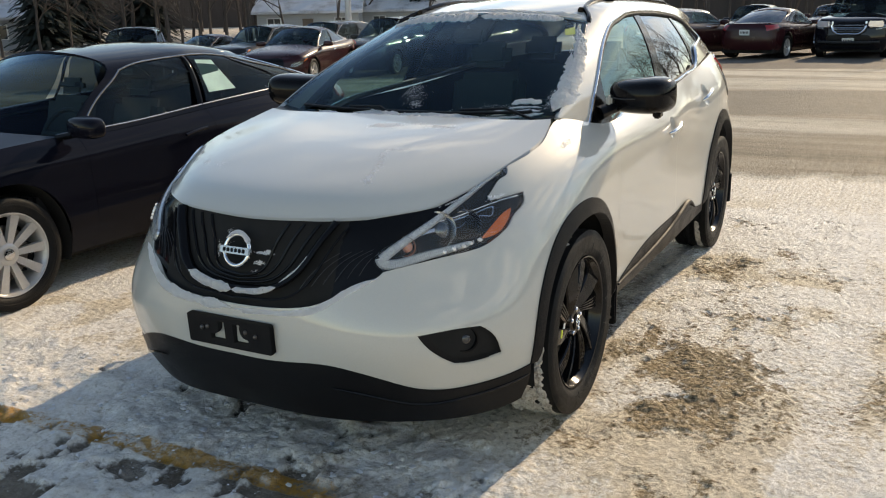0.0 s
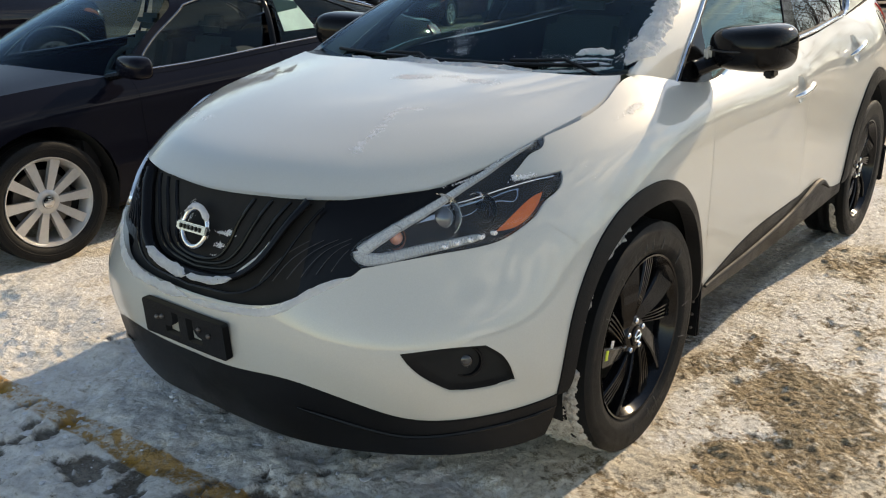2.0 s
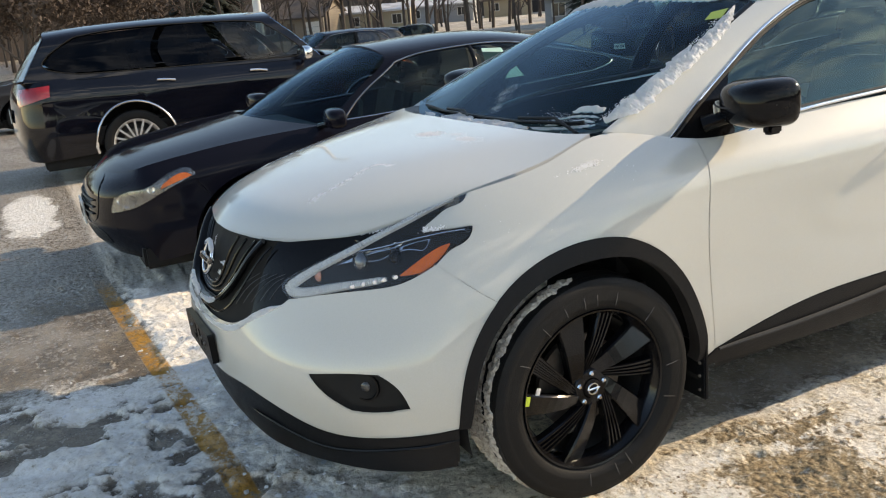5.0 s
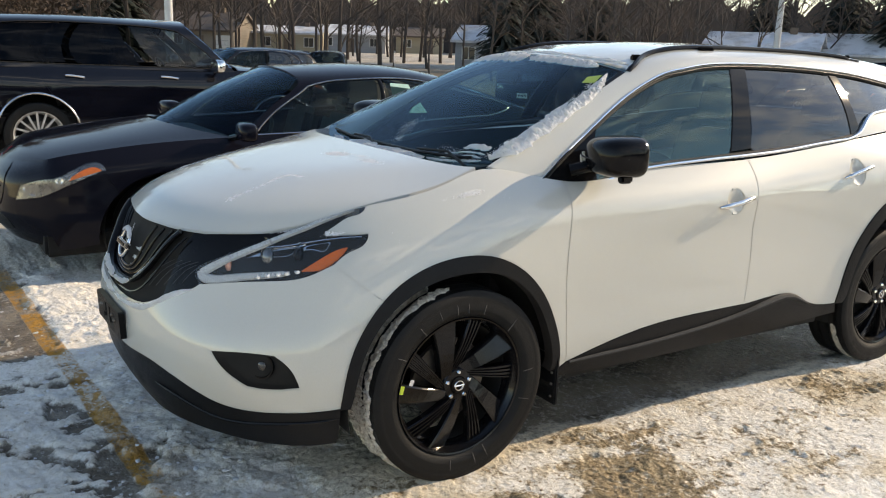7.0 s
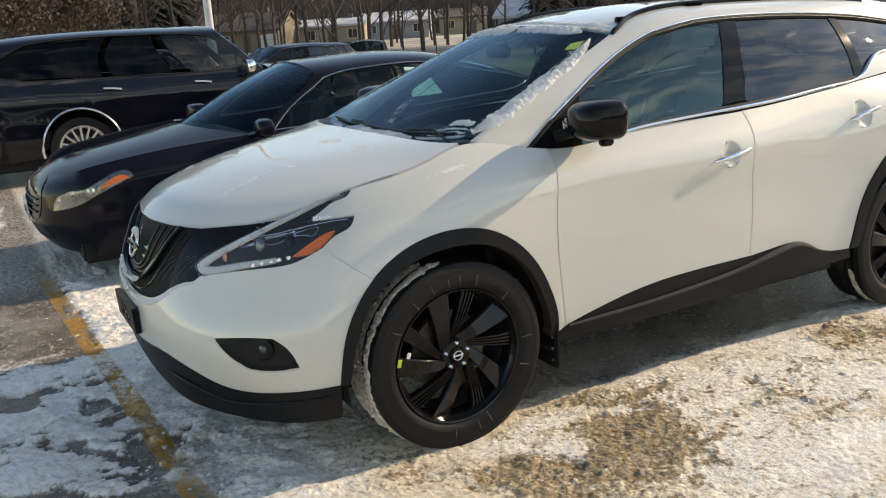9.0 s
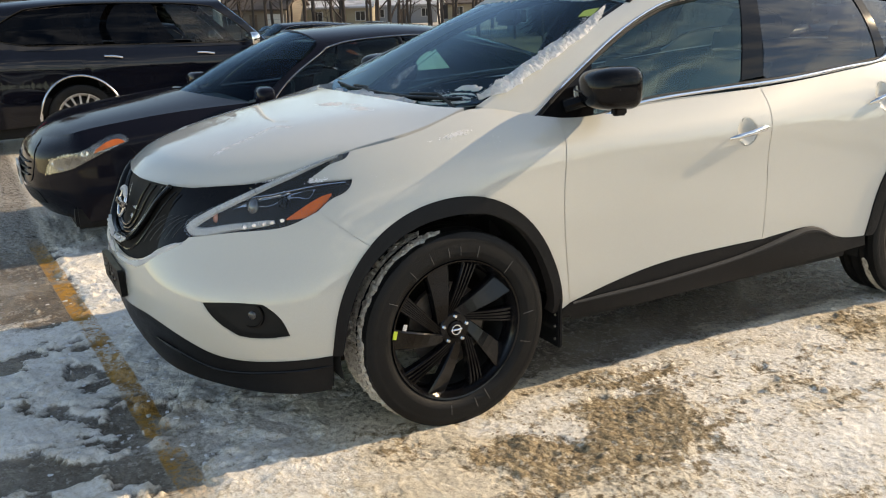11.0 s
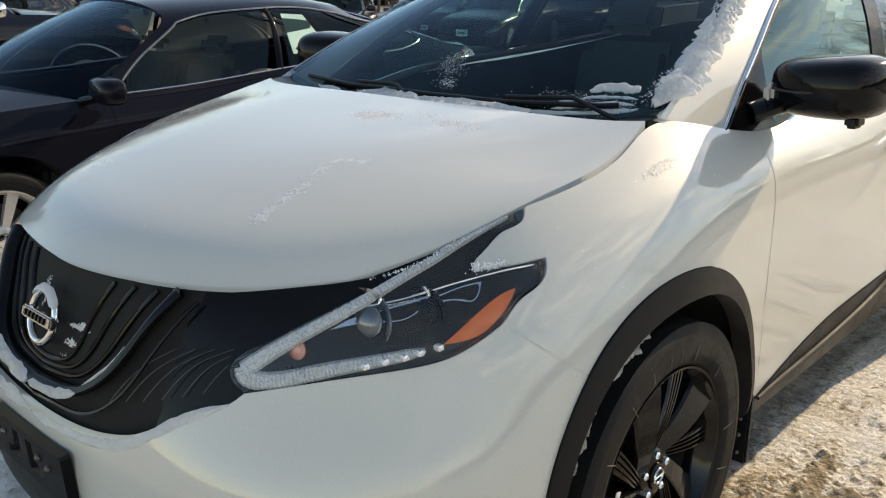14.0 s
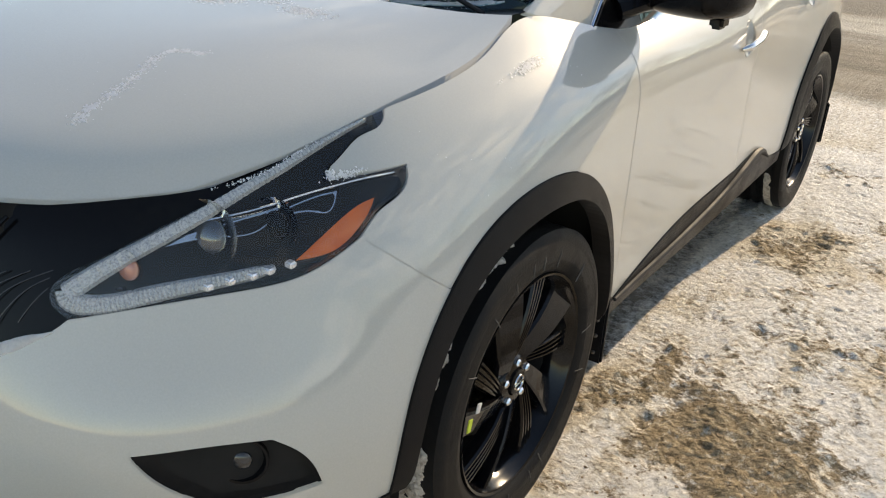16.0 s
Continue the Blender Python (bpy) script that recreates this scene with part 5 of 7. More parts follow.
def white_suv_trim(car):
    for s in (1, -1):
        k = (s, 1, 1)
        # mirrors
        bm = bmesh.new()
        got = bmesh.ops.create_uvsphere(bm, u_segments=28, v_segments=16, radius=1)["verts"]
        for v in got:
            x, y, z = v.co
            e = lambda q, p: math.copysign(abs(q) ** p, q)
            x, y, z = e(x, .56), e(y, .75), e(z, .56)
            z *= 1 + .06 * x
            y = y * (1.85 if y < 0 else .65)
            v.co = (x * .158, y * .088 * (1 - .25 * max(0, -x) * (y < 0)) - .02 * x, z * .082 + .008 * x)
        bmesh.ops.transform(bm, matrix=pose(.948 if s > 0 else .915, .715, 1.243 if s > 0 else 1.228, 0, 0, -6), verts=bm.verts)
        if s < 0:
            bmesh.ops.scale(bm, vec=(-1, 1, 1), verts=bm.verts)
            bmesh.ops.reverse_faces(bm, faces=bm.faces)
        mir = part("wing_mirror", bm, GLOSS_BLACK, car, "gloss black door mirror", smooth=True)
        stalk = np.array([(.775, .60, 1.165), (.82, .645, 1.185), (.88, .70, 1.205)]) * k
        tube("stalk", stalk, (.045, .040, .036), GLOSS_BLACK, mir, sides=10, flat=.7)
        bm = bmesh.new()
        box(bm, -.016, .016, -.022, .022, -.034, .034, .012, pose(s * .815, .635, 1.212, 8, 0, 0))
        part("mirror_joint", bm, JOINT, mir, "pale grey mirror joint", smooth=True)
        bm = bmesh.new()
        box(bm, -.018, .018, -.03, .03, -.016, .016, .008, pose(s * 1.03, .66, 1.162, 0, 0, 0))
        part("mirror_lamp", bm, GLOSS_BLACK, mir, smooth=True)
        line = np.array([(.83, .60, 1.238), (.89, .565, 1.236), (.97, .552, 1.240), (1.045, .572, 1.246), (1.09, .615, 1.250)]) * k
        tube("turn_strip", spline(line, 30), .0035, SATIN, mir, "dotted turn signal strip", sides=6)
        bm = bmesh.new()
        box(bm, .87, 1.04, .752, .760, 1.190, 1.293, .003)
        if s < 0:
            bmesh.ops.scale(bm, vec=(-1, 1, 1), verts=bm.verts)
            bmesh.ops.reverse_faces(bm, faces=bm.faces)
        part("mirror_glass", bm, CHROME, mir)
        # door handles in their bowls
        for u, w in HANDLES:
            c, d = on(body, [(u, w)], 0.0)[0] * k, body.normal([(u, w)])[0] * k
            run = on(body, spline([(u - .115, w - .010), (u - .06, w - .002), (u, w + .004), (u + .06, w + .010), (u + .105, w + .012)], 24), 0) * k
            lift = np.interp(np.linspace(0, 1, 24), (0, .12, .5, .8, 1), (.004, .026, .036, .030, .020))
            h = tube("door_handle", run + d * lift[:, None], np.interp(np.linspace(0, 1, 24), (0, .1, .9, 1), (.006, .012, .013, .009)), CHROME, car, "chrome pull handle", sides=10, flat=1.0)
            rim = bowl_outline(u, w)
            v, f, n = sheet(body, rim, step=0.010, gap=-0.004, rim=0.0, bulge=lambda q, r=rim: -0.019 * np.clip(near(r, q) / .030, 0, 1) ** .7)
            if s < 0:
                v, f, n = other_side(v, f, n)
            raw("handle_bowl", v, f, WHITE, h)
        # tail lamp, mud flaps, fuel flap
        tl = outline([(3.30, 1.075), (3.45, 1.085), (3.78, 1.07)], [(3.78, 1.00), (3.60, .96), (3.45, 1.01), (3.30, 1.075)], step=0.03)
        v, f, n = sheet(body, tl, step=0.04, gap=0, lift=0.008, rim=0.02)
        if s < 0:
            v, f, n = other_side(v, f, n)
        raw("tail_lamp", v, f, RED_LENS, car, "red tail lamp", normals=n)
        for y, z0 in ((.475, .20), (3.335, .20)):
            bm = bmesh.new()
            box(bm, .70, .925, y - .008, y + .012, z0, .42, .006)
            if s < 0:
                bmesh.ops.scale(bm, vec=(-1, 1, 1), verts=bm.verts)
                bmesh.ops.reverse_faces(bm, faces=bm.faces)
            fl = part("mud_flap", bm, TRIM, car, "black rubber mud flap")
            for z in (.235, .29, .34):
                bm = bmesh.new()
                bmesh.ops.create_icosphere(bm, subdivisions=1, radius=.007, matrix=Matrix.Translation((s * .90, y - .010, z)))
                part("screw", bm, STEEL, fl)
        a = np.linspace(0, 2 * math.pi, 28, endpoint=False)
        ring = on(body, np.c_[3.20 + np.cos(a) * .085, .985 + np.sin(a) * .07], 0.0005) * k
        tube("fuel_flap_line", ring, .0016, DARK, car, sides=4, closed=True)


JOINT = surface("pale_plastic", (0.55, 0.54, 0.50), 0.45)
BULB_GLASS = surface("projector_glass", (0.10, 0.11, 0.125), 0.04, 0.5, (0.05, 0.055, 0.065), 30, coat=1.0)
LED_CLEAR = surface("clear_light_cell", (0.92, 0.93, 0.95), 0.10, 0.6, (0.8, 0.82, 0.85), 90, coat=1.0)
FOG_GLASS = surface("dull_fog_glass", (0.030, 0.032, 0.036), 0.08, 0.2, (0.02, 0.02, 0.022), 30, coat=0.6)
AMBER_DIM = surface("pink_lamp_bulb", (0.55, 0.24, 0.17), 0.2, 0.3, coat=0.6)


def blade(rim, mat, turn, h, rim_r, wide, narrow, grooves):
    """A swept spoke with bevelled edges, plain and tilted or cut by grooves along its length."""
    # across: place from -1 to 1, depth below the face
    prof = [(-1.0, .034), (-1.0, .006), (-.86, .0)]
    for g in grooves:
        prof += [(g - .16, .0), (g - .08, .0075), (g + .08, .0075), (g + .16, .0)]
    prof += [(.86, .0), (1.0, .006), (1.0, .034)]
    v, m = [], len(prof)
    rows = 9
    for i in range(rows):
        k = i / (rows - 1)
        # a straight bar from the hub's rim, off its axis, to the wheel's rim
        tip, root = turn, turn + radians(58)
        ay, az = .050 * math.cos(root), .050 * math.sin(root)
        by, bz = rim_r * .972 * math.cos(tip), rim_r * .972 * math.sin(tip)
        ln = math.hypot(by - ay, bz - az)
        sy, sz = -(bz - az) / ln, (by - ay) / ln
        half = narrow + (wide - narrow) * k
        rise = h * (.56 + .20 * k - .10 * k * k) + .010 * math.sin(math.pi * k)
        for p, d in prof:
            tilt = 0.0 if grooves else .016 * p * (.3 + .7 * k)
            v.append((rise - d - tilt, ay + (by - ay) * k + sy * p * half, az + (bz - az) * k + sz * p * half))
    f = [(i * m + j, i * m + j + 1, (i + 1) * m + j + 1, (i + 1) * m + j) for i in range(rows - 1) for j in range(m - 1)]
    f += [tuple(range(m)), tuple((rows - 1) * m + j for j in range(m))[::-1]]
    raw("spoke", v, f, mat, rim, smooth=False)


def make_wheel(parent, rim_mat, radius=0.390, width=0.240, rim_r=0.278, style="blades", tag=True):
    """A wheel about the x axis, its outer face towards +x."""
    h, r = width / 2, radius
    bar = [(-h * .80, .262), (-h * .86, .262), (-h * .80, .240), (-h * .2, .228), (h * .40, .232), (h * .70, .246), (h * .80, .254), (h * .86, .256), (h * .88, .262), (h * .82, .264)]
    k = rim_r / .262
    rim = lathe("wheel", [(a, b * k) for a, b in bar], rim_mat, parent, "", 56)
    tread = []
    n = 15
    for i in range(n + 1):
        x = -h * .80 + h * 1.60 * i / n
        groove = i in (3, 4, 7, 8, 11, 12)
        tread.append((x, r - .0035 * (abs(x) / h) ** 2 * 2 - (.009 if groove else 0)))
    wall = lambda s: [(s * h * .80, rim_r), (s * h * .90, rim_r + .012), (s * h * .955, rim_r + .030), (s * h * .965, rim_r + .036), (s * h * .96, rim_r + .040), (s * h * .985, r - .045), (s * h * .975, r - .041), (s * h * .985, r - .036), (s * h * .95, r - .014), (s * h * .88, r - .004)]
    lathe("tyre", wall(-1) + tread + wall(1)[::-1], RUBBER, rim, "black tyre with packed snow in its tread", 72)
    if style == "blades":
        for q in range(5):
            blade(rim, rim_mat, radians(106 + 72 * q), h, rim_r, .046, .019, ())
            blade(rim, rim_mat, radians(74 + 72 * q), h, rim_r, .033, .013, (-.5, 0.0, .5))
        lathe("barrel", [(-h * .7, rim_r * .88), (h * .2, rim_r * .86), (h * .62, rim_r * .95)], DARK, rim, steps=48)
    else:
        count = {"tens": 10, "thin": 16}.get(style, 5)
        for q in range(count):
            A = q * 2 * math.pi / count
            w0, w1 = {"tens": (.017, .028), "thin": (.010, .012)}.get(style, (.030, .045))
            v = []
            for x0 in (0, -.03):
                for rr, w in ((.04, w0), (rim_r * .96, w1)):
                    for e in (-1, 1):
                        y, z = rr, e * w
                        v.append((h * (.55 + .18 * rr / .25) + x0, y * math.cos(A) - z * math.sin(A), y * math.sin(A) + z * math.cos(A)))
            f = [(0, 2, 3, 1), (4, 5, 7, 6), (0, 4, 6, 2), (1, 3, 7, 5), (2, 6, 7, 3), (0, 1, 5, 4)]
            raw("spoke", v, f, rim_mat, rim, smooth=False)
    lathe("hub", [(h * .1, .075), (h * .55, .070), (h * .64, .060), (h * .66, .036)], rim_mat, rim, steps=30)
    lathe("hub_cap", [(h * .60, .034), (h * .70, .032), (h * .725, .024), (h * .72, .0005)], GLOSS_BLACK if style == "blades" else CHROME, rim, steps=24)
    if style == "blades":
        a = np.linspace(0, 2 * math.pi, 24, endpoint=False)
        tube("cap_ring", np.c_[np.full(24, h * .735), np.cos(a) * .019, np.sin(a) * .019], .0032, CHROME, rim, sides=6, closed=True, up=(1, 0, 0))
        tube("cap_bar", [(h * .735, -.024, 0), (h * .74, 0, 0), (h * .735, .024, 0)], .004, CHROME, rim, sides=6)
        for q in range(5):
            A = q * 2 * math.pi / 5 + .3
            lathe("lug_nut", [(h * .55, .010), (h * .68, .010), (h * .72, .006), (h * .72, .0005)], CHROME, rim, steps=6, centre=(0, .052 * math.cos(A), .052 * math.sin(A)), smooth=False)
    lathe("brake_disc", [(-.01, .05), (-.01, .165), (.01, .165), (.01, .05)], STEEL, rim, steps=36)
    return rim


def place_wheels(car, wheel, track, front, rear, z):
    """The first wheel is at the left front; copies go to the other corners."""
    wheel.matrix_basis = pose(track, front, z)
    for x, y, rz in ((track, rear, 0), (-track, front, 180), (-track, rear, 180)):
        made = {}
        for o in (wheel, *wheel.children_recursive):
            made[o] = o.copy()
            scene.collection.objects.link(made[o])
            made[o].parent = made.get(o.parent, o.parent)
        made[wheel].matrix_basis = pose(x, y, z, 25 if rz else 140, 0, rz)
    wheel.matrix_basis = pose(track, front, z)


def build_white_suv():
    car = thing("crossover_car")
    tagged(car, "pearl white crossover with black wheels, frost and snow on its glass", "car")
    white_suv_body(car)
    white_suv_front(car)
    white_suv_top(car)
    white_suv_trim(car)
    w = make_wheel(car, BLACK_ALLOY)
    w["label"] = "black multi-spoke alloy wheel"
    place_wheels(car, w, .815, 0.0, 2.825, .374)
    return car


white_suv = build_white_suv()

# ---------------------------------------------------------------- the other parked vehicles
def arch_run(c, zc, r, v0, n=26):
    """A wheel opening as a run of outline points, rising from the sill and coming down again."""
    a0 = math.asin(max(-1, min(1, (v0 - zc) / r)))
    a = np.linspace(math.pi - a0, a0, n)
    return [(c + r * math.cos(t), zc + r * math.sin(t)) for t in a]


def make_car(name, label, paint, half, fo, wb, ro, nose, cowl, belt0, belt1, cowl_y, top_y, roof, roof_end, tail_y, deck, wheel_r=.335, rim="fives", rim_mat=None, dark_rear=True, pickup=False, square=0.0, cladding=None, flare=None, trim=None, rear_glass=None, bx=.47, qx=.80, dl2=None, handle=None, pil=.12):
    """A car about its front axle, facing -y. Heights: nose, cowl, belt line, roof, deck; lengthwise: cowl, roof's ends, tail of the glass."""
    car = thing(name)
    tagged(car, label, "car")
    end = wb + ro
    h = half
    us = [-fo - .75, -fo - .38, -fo - .02, -.62, 0.0, .55, wb * .55, wb, wb + ro * .45, end - .08, end + .32, end + .72]
    c1, c2 = (.80 + .06 * square), (.94 + .03 * square)
    plan = [(0, -fo), (.48 * h, -fo + .05), (c1 * h, -fo + .22), (c2 * h, -.62 - (.0)), (h, 0), (.985 * h, .55), (.985 * h, wb * .55), (h, wb), (.965 * h, wb + ro * .45), (c1 * h + .02, end - .16), (.48 * h, end - .04), (0, end)]
    lens = [0, 0, .03, .10, 0, 0, 0, 0, 0, .03, 0, 0]
    tops = [nose - .02, nose - .015, nose + .01, nose + .05, (nose + cowl * 2) / 3, belt0, (belt0 + belt1) / 2, belt1, belt1 + .02, deck, deck, deck]
    vs = [.0, .22, .45, .70, .88, 1.0]
    wide = [.93, .985, 1.0, .985, .955, .86]
    pull = [.10, .02, .0, .02, .06, .14]
    rows = []
    for v, w, p in zip(vs, wide, pull):
        row = []
        for k, ((x, y), t) in enumerate(zip(plan, tops)):
            z0 = .20 if k in (3, 4, 5, 6, 7, 8) else .24
            e = -1 if k <= 2 else 1 if k >= 9 else 0
            row.append((x * w, y - e * p * (.40 if k == 2 else 1 if e < 0 else .8), z0 + (t - z0) * v))
        rows.append(row)
    b = Loft(us, vs, rows, "first")
    zc = (wheel_r - .20) / (belt0 - .20)

    def vz(z):
        return (z - .20) / (belt0 - .20)

    def arch(c):
        r = wheel_r + .075
        return [(c + r * math.cos(t), vz(wheel_r + r * math.sin(t))) for t in np.linspace(math.pi + .15, -.15, 22)]

    a_f, a_r = arch(0.0), arch(wb)
    low = vz(.30)
    dl1, dl2 = .62, dl2 or .62 + (wb - .62) * .52
    k = lambda run, x: [p for p in run if p[0] > x]
    i0 = min(range(len(a_f)), key=lambda i: abs(a_f[i][0] + .29) + (0 if a_f[i][1] > .4 else 1))
    front = outline([(us[0], .05), (-.80, .02), (-.62, .05)], [a_f[0]], a_f[1 : i0 + 1], [(-.44, 1.0)], [(-.62, 1.0), (-fo - .3, 1.0), (us[0], 1.0)], [(us[0], .05)])
    v, f, n = sheet(b, front, step=.07, gap=.0, mirror=True)
    raw("front_bumper", v, f, paint, car, normals=n)
    fen = outline([(-.438, 1.0), a_f[i0]], a_f[i0 + 1 :], [(dl1, low)], [(dl1, .998)], [(-.438, 1.0)])
    both("fender", b, fen, paint, car, step=.07, gap=.002)
    d1 = outline([(dl1, low), (dl2, low)], [(dl2 + .02, .6), (dl2, .992)], [(dl1, .992)], [(dl1, low)])
    both("front_door", b, d1, paint, car, step=.08, gap=.002)
    ra = [p for p in a_r if p[0] < wb - .02]
    j = max(i for i, p in enumerate(ra) if p[0] <= wb - .12)
    d2 = outline([(dl2, low), ra[0]], ra[1 : j + 1], [(wb - .05, .86), (wb + .02, .992)], [(dl2, .992)], [(dl2 + .02, .6), (dl2, low)])
    both("rear_door", b, d2, paint, car, step=.08, gap=.002)
    q = outline([ra[j], (wb - .05, .86), (wb + .02, .992)], [(us[9], .985)], [(us[9], .05)], [a_r[-1]], [p for p in a_r[::-1] if p[0] > ra[j][0]][1:], [ra[j]])
    both("quarter_panel", b, q, paint, car, step=.08, gap=.002)
    r = outline([(us[9], .05), (us[-1], .05)], [(us[-1], .985)], [(us[9], .985)], [(us[9], .05)])
    v, f, n = sheet(b, r, step=.08, gap=.002, mirror=True)
    raw("tail_panel", v, f, paint, car, normals=n)
    sill = outline([(a_f[-1][0], a_f[-1][1]), (.62, low), (wb * .6, low), (a_r[0][0], a_r[0][1])], [(a_r[0][0], .03)], [(a_f[-1][0], .03)], [a_f[-1]])
    both("sill", b, sill, cladding or paint, car, step=.08, gap=.0, lift=-.004)
    bm = bmesh.new()
    box(bm, -h * .86, h * .86, -fo + .25, end - .25, .18, .34, .02)
    part("underbody", bm, DARK, car)
    for c in (0.0, wb):
        a = np.linspace(math.radians(-20), math.radians(200), 22)
        cs = np.c_[np.cos(a), np.sin(a)] * (wheel_r + .08) + (0, wheel_r)
        for s in (1, -1):
            vv = [(s * x, c + e[0], e[1]) for x in (h * .955, h * .50) for e in cs] + [(s * h * .50, c, wheel_r)]
            ff = [(i, i + 1, 23 + i, 22 + i) for i in range(21)] + [(22 + i, 23 + i, 44) for i in range(21)]
            raw("wheel_well", vv, ff, DARK, car)
    if flare:
        for run in (a_f, a_r):
            p = on(b, spline(run, 40), .010)
            mirrored_bars("arch_trim", p, .020, flare, car, sides=6, flat=.6)
    # hood
    e0 = [b.at([(u, 1.0)])[0] for u in (us[0], us[0] + .19, us[1], us[1] + .2, us[2])]
    span = (0, .3, .58, .82, 1.0)
    steps = (0, .05, .10, .18, .28, .52, .75, 1.0)

    def hood_row(t):
        uu = us[2] + (-.62 - us[2]) * t / .28 if t < .28 else float(np.interp(t, (.28, .52, .75, 1.0), (-.62, -.3, 0.0, cowl_y + pil - .06)))
        e = b.at([(uu, 1.0)])[0]
        cz = nose + (cowl - nose) * (t ** .75) + .03
        yb = -fo + .14 + (cowl_y + fo - .14) * t
        return [np.array((e[0] * s, yb + (e[1] - yb) * s**2.5, cz + (e[2] - cz) * s**2.6)) for s in span]

    first = hood_row(0)
    rows = [[p + (q - r) * max(0, 1 - t / .28) ** 2 for p, q, r in zip(hood_row(t), e0, first)] for t in steps]
    hd = Loft(span, steps, rows, "first")
    ed = outline([(0, 0), (1, 0)], [(1, 1)], [(0, 1)], [(0, 0)], step=.06)
    v, f, n = sheet(hd, ed, step=.07, gap=0, mirror=True, lift=.002)
    raw("hood", v, f, paint, car, normals=n)
    # cabin
    xb, xr = h * .86, h * .62 + .04 * square
    t0, t1, t2, t3 = cowl_y + pil, top_y, roof_end, tail_y
    crown = .06

    def col(yb_, yt, zb, zt, xb_, xr_):
        m = lambda a, c, k_: a + (c - a) * k_
        return [(xb_, yb_, zb), (m(xb_, xr_, .46) + .012, m(yb_, yt, .5), m(zb, zt, .5)), (xr_ + .02, yt, zt - .03), (xr_ - .05, yt, zt), (xr_ * .5, yt - .02, zt + crown * .75), (0, yt - .03, zt + crown)]

    mid = (t1 + t2) / 2
    cols = [
        col(t0, t1, belt0 - .01, roof - .09, xb, xr - .02),
        col(t0 + (mid - t0) * .45, t1 + (mid - t1) * .45, belt0 + .005, roof - .075, xb + .012, xr),
        col(mid, mid, (belt0 + belt1) / 2, roof - .06, xb + .015, xr + .005),
        col(mid + (t3 - mid) * .62, mid + (t2 - mid) * .62, belt1 - .005, roof - .075, xb + .005, xr),
        col(t3, t2, belt1 + .01, roof - .11, xb - .06, xr - .03),
    ]
    cb = Loft((0, .25, .5, .78, 1.0), (0, .3, .6, .68, .85, 1.0), [[c[i] for c in cols] for i in range(6)], "last")
    rf = outline([(0, .66), (1, .66)], [(1, 1)], [(0, 1)], [(0, .66)], step=.05)
    v, f, n = sheet(cb, rf, step=.08, gap=0, mirror=True)
    raw("roof", v, f, paint, car, normals=n)
    w_end = .93
    win = outline([(.045, .03), (.5, .035), (w_end - .14, .05)], [(w_end, .16), (w_end + .015, .30), (w_end - .08, .54)], [(.7, .585), (.40, .59), (.16, .565), (.075, .52)], [(.05, .3), (.045, .03)], step=.03)
    side = outline([(0, -.01), (1, -.01)], [(1, .67)], [(0, .67)], [(0, -.01)], step=.06)
    both("cabin_side", cb, side, paint, car, holes=[win], step=.06, gap=0, rim=.02)
    fr = outline([(.055, .04), (bx - .02, .045)], [(bx, .3), (bx, .575)], [(bx * .85, .58), (bx * .36, .555), (.085, .51)], [(.06, .3), (.055, .04)], step=.04)
    both("front_door_window", cb, fr, SMOKED if rear_glass else OTHER_GLASS, car, step=.07, gap=-0.001, lift=-.003, rim=.004)
    re = outline([(bx + .035, .045), (qx - .02, .052)], [(qx, .3), (qx - .04, .555)], [((bx + qx) / 2, .575), (bx + .05, .575)], [(bx + .05, .3), (bx + .035, .045)], step=.04)
    both("rear_door_window", cb, re, rear_glass or (DARK_GLASS if dark_rear else OTHER_GLASS), car, step=.07, gap=-0.001, lift=-.003, rim=.004)
    qu = outline([(qx + .015, .06), (w_end - .10, .08)], [(w_end - .01, .18), (w_end, .30), (w_end - .09, .52)], [((qx + .85) / 2 - .03, .55), (qx - .01, .565)], [(qx + .025, .3), (qx + .015, .06)], step=.04)
    both("quarter_window", cb, qu, rear_glass or (DARK_GLASS if dark_rear else OTHER_GLASS), car, step=.07, gap=-0.001, lift=-.003, rim=.004)
    for s in (1, -1):
        sx = (s, 1, 1)
        for p, rad in () if rear_glass else (([(bx + .012, .03), (bx + .025, .3), (bx + .025, .59)], .020), ([(qx, .04), (qx + .012, .3), (qx - .025, .57)], .014)):
            tube("pillar_trim", on(cb, spline(p, 12), -.012 if rear_glass else -.004) * sx, rad, DARK if rear_glass else GLOSS_BLACK, car, flat=.4, sides=6)
        tube("window_trim", on(cb, np.vstack([win, win[:1]]), .001) * sx, .006, trim or CHROME, car, sides=5)
    # screens
    def pane(nm, u0, glass_mat, ybase, zbase, yt, lean):
        e = [cb.at([(u0, q)])[0] for q in (0.02, .32, .64)]
        cs = [np.array((0, ybase, zbase)), None, cb.at([(u0, 1.0)])[0] + (0, 0, -.012)]
        cs[1] = (cs[0] + cs[2]) / 2 + (0, 0, lean)
        rows_ = [[c * (1 - s * s) * (1, 1, 1) + (0, 0, 0) + np.array((e_[0] * s, e_[1] * s * s, e_[2] * s * s)) for s in (0, .45, .8, 1.0)] for c, e_ in zip(cs, e)]
        lf = Loft((0, .45, .8, 1.0), (0, .5, 1.0), rows_, "first")
        ed_ = outline([(0, 0), (1, 0)], [(1, 1)], [(0, 1)], [(0, 0)], step=.08)
        v_, f_, n_ = sheet(lf, ed_, step=.1, gap=0, mirror=True, flip=u0 > .5, rim=.004)
        raw(nm, v_, f_, glass_mat, car, normals=n_)

    pane("windscreen", 0.0, SCREEN_GLASS, cowl_y + .02, cowl + .005, top_y, .03)
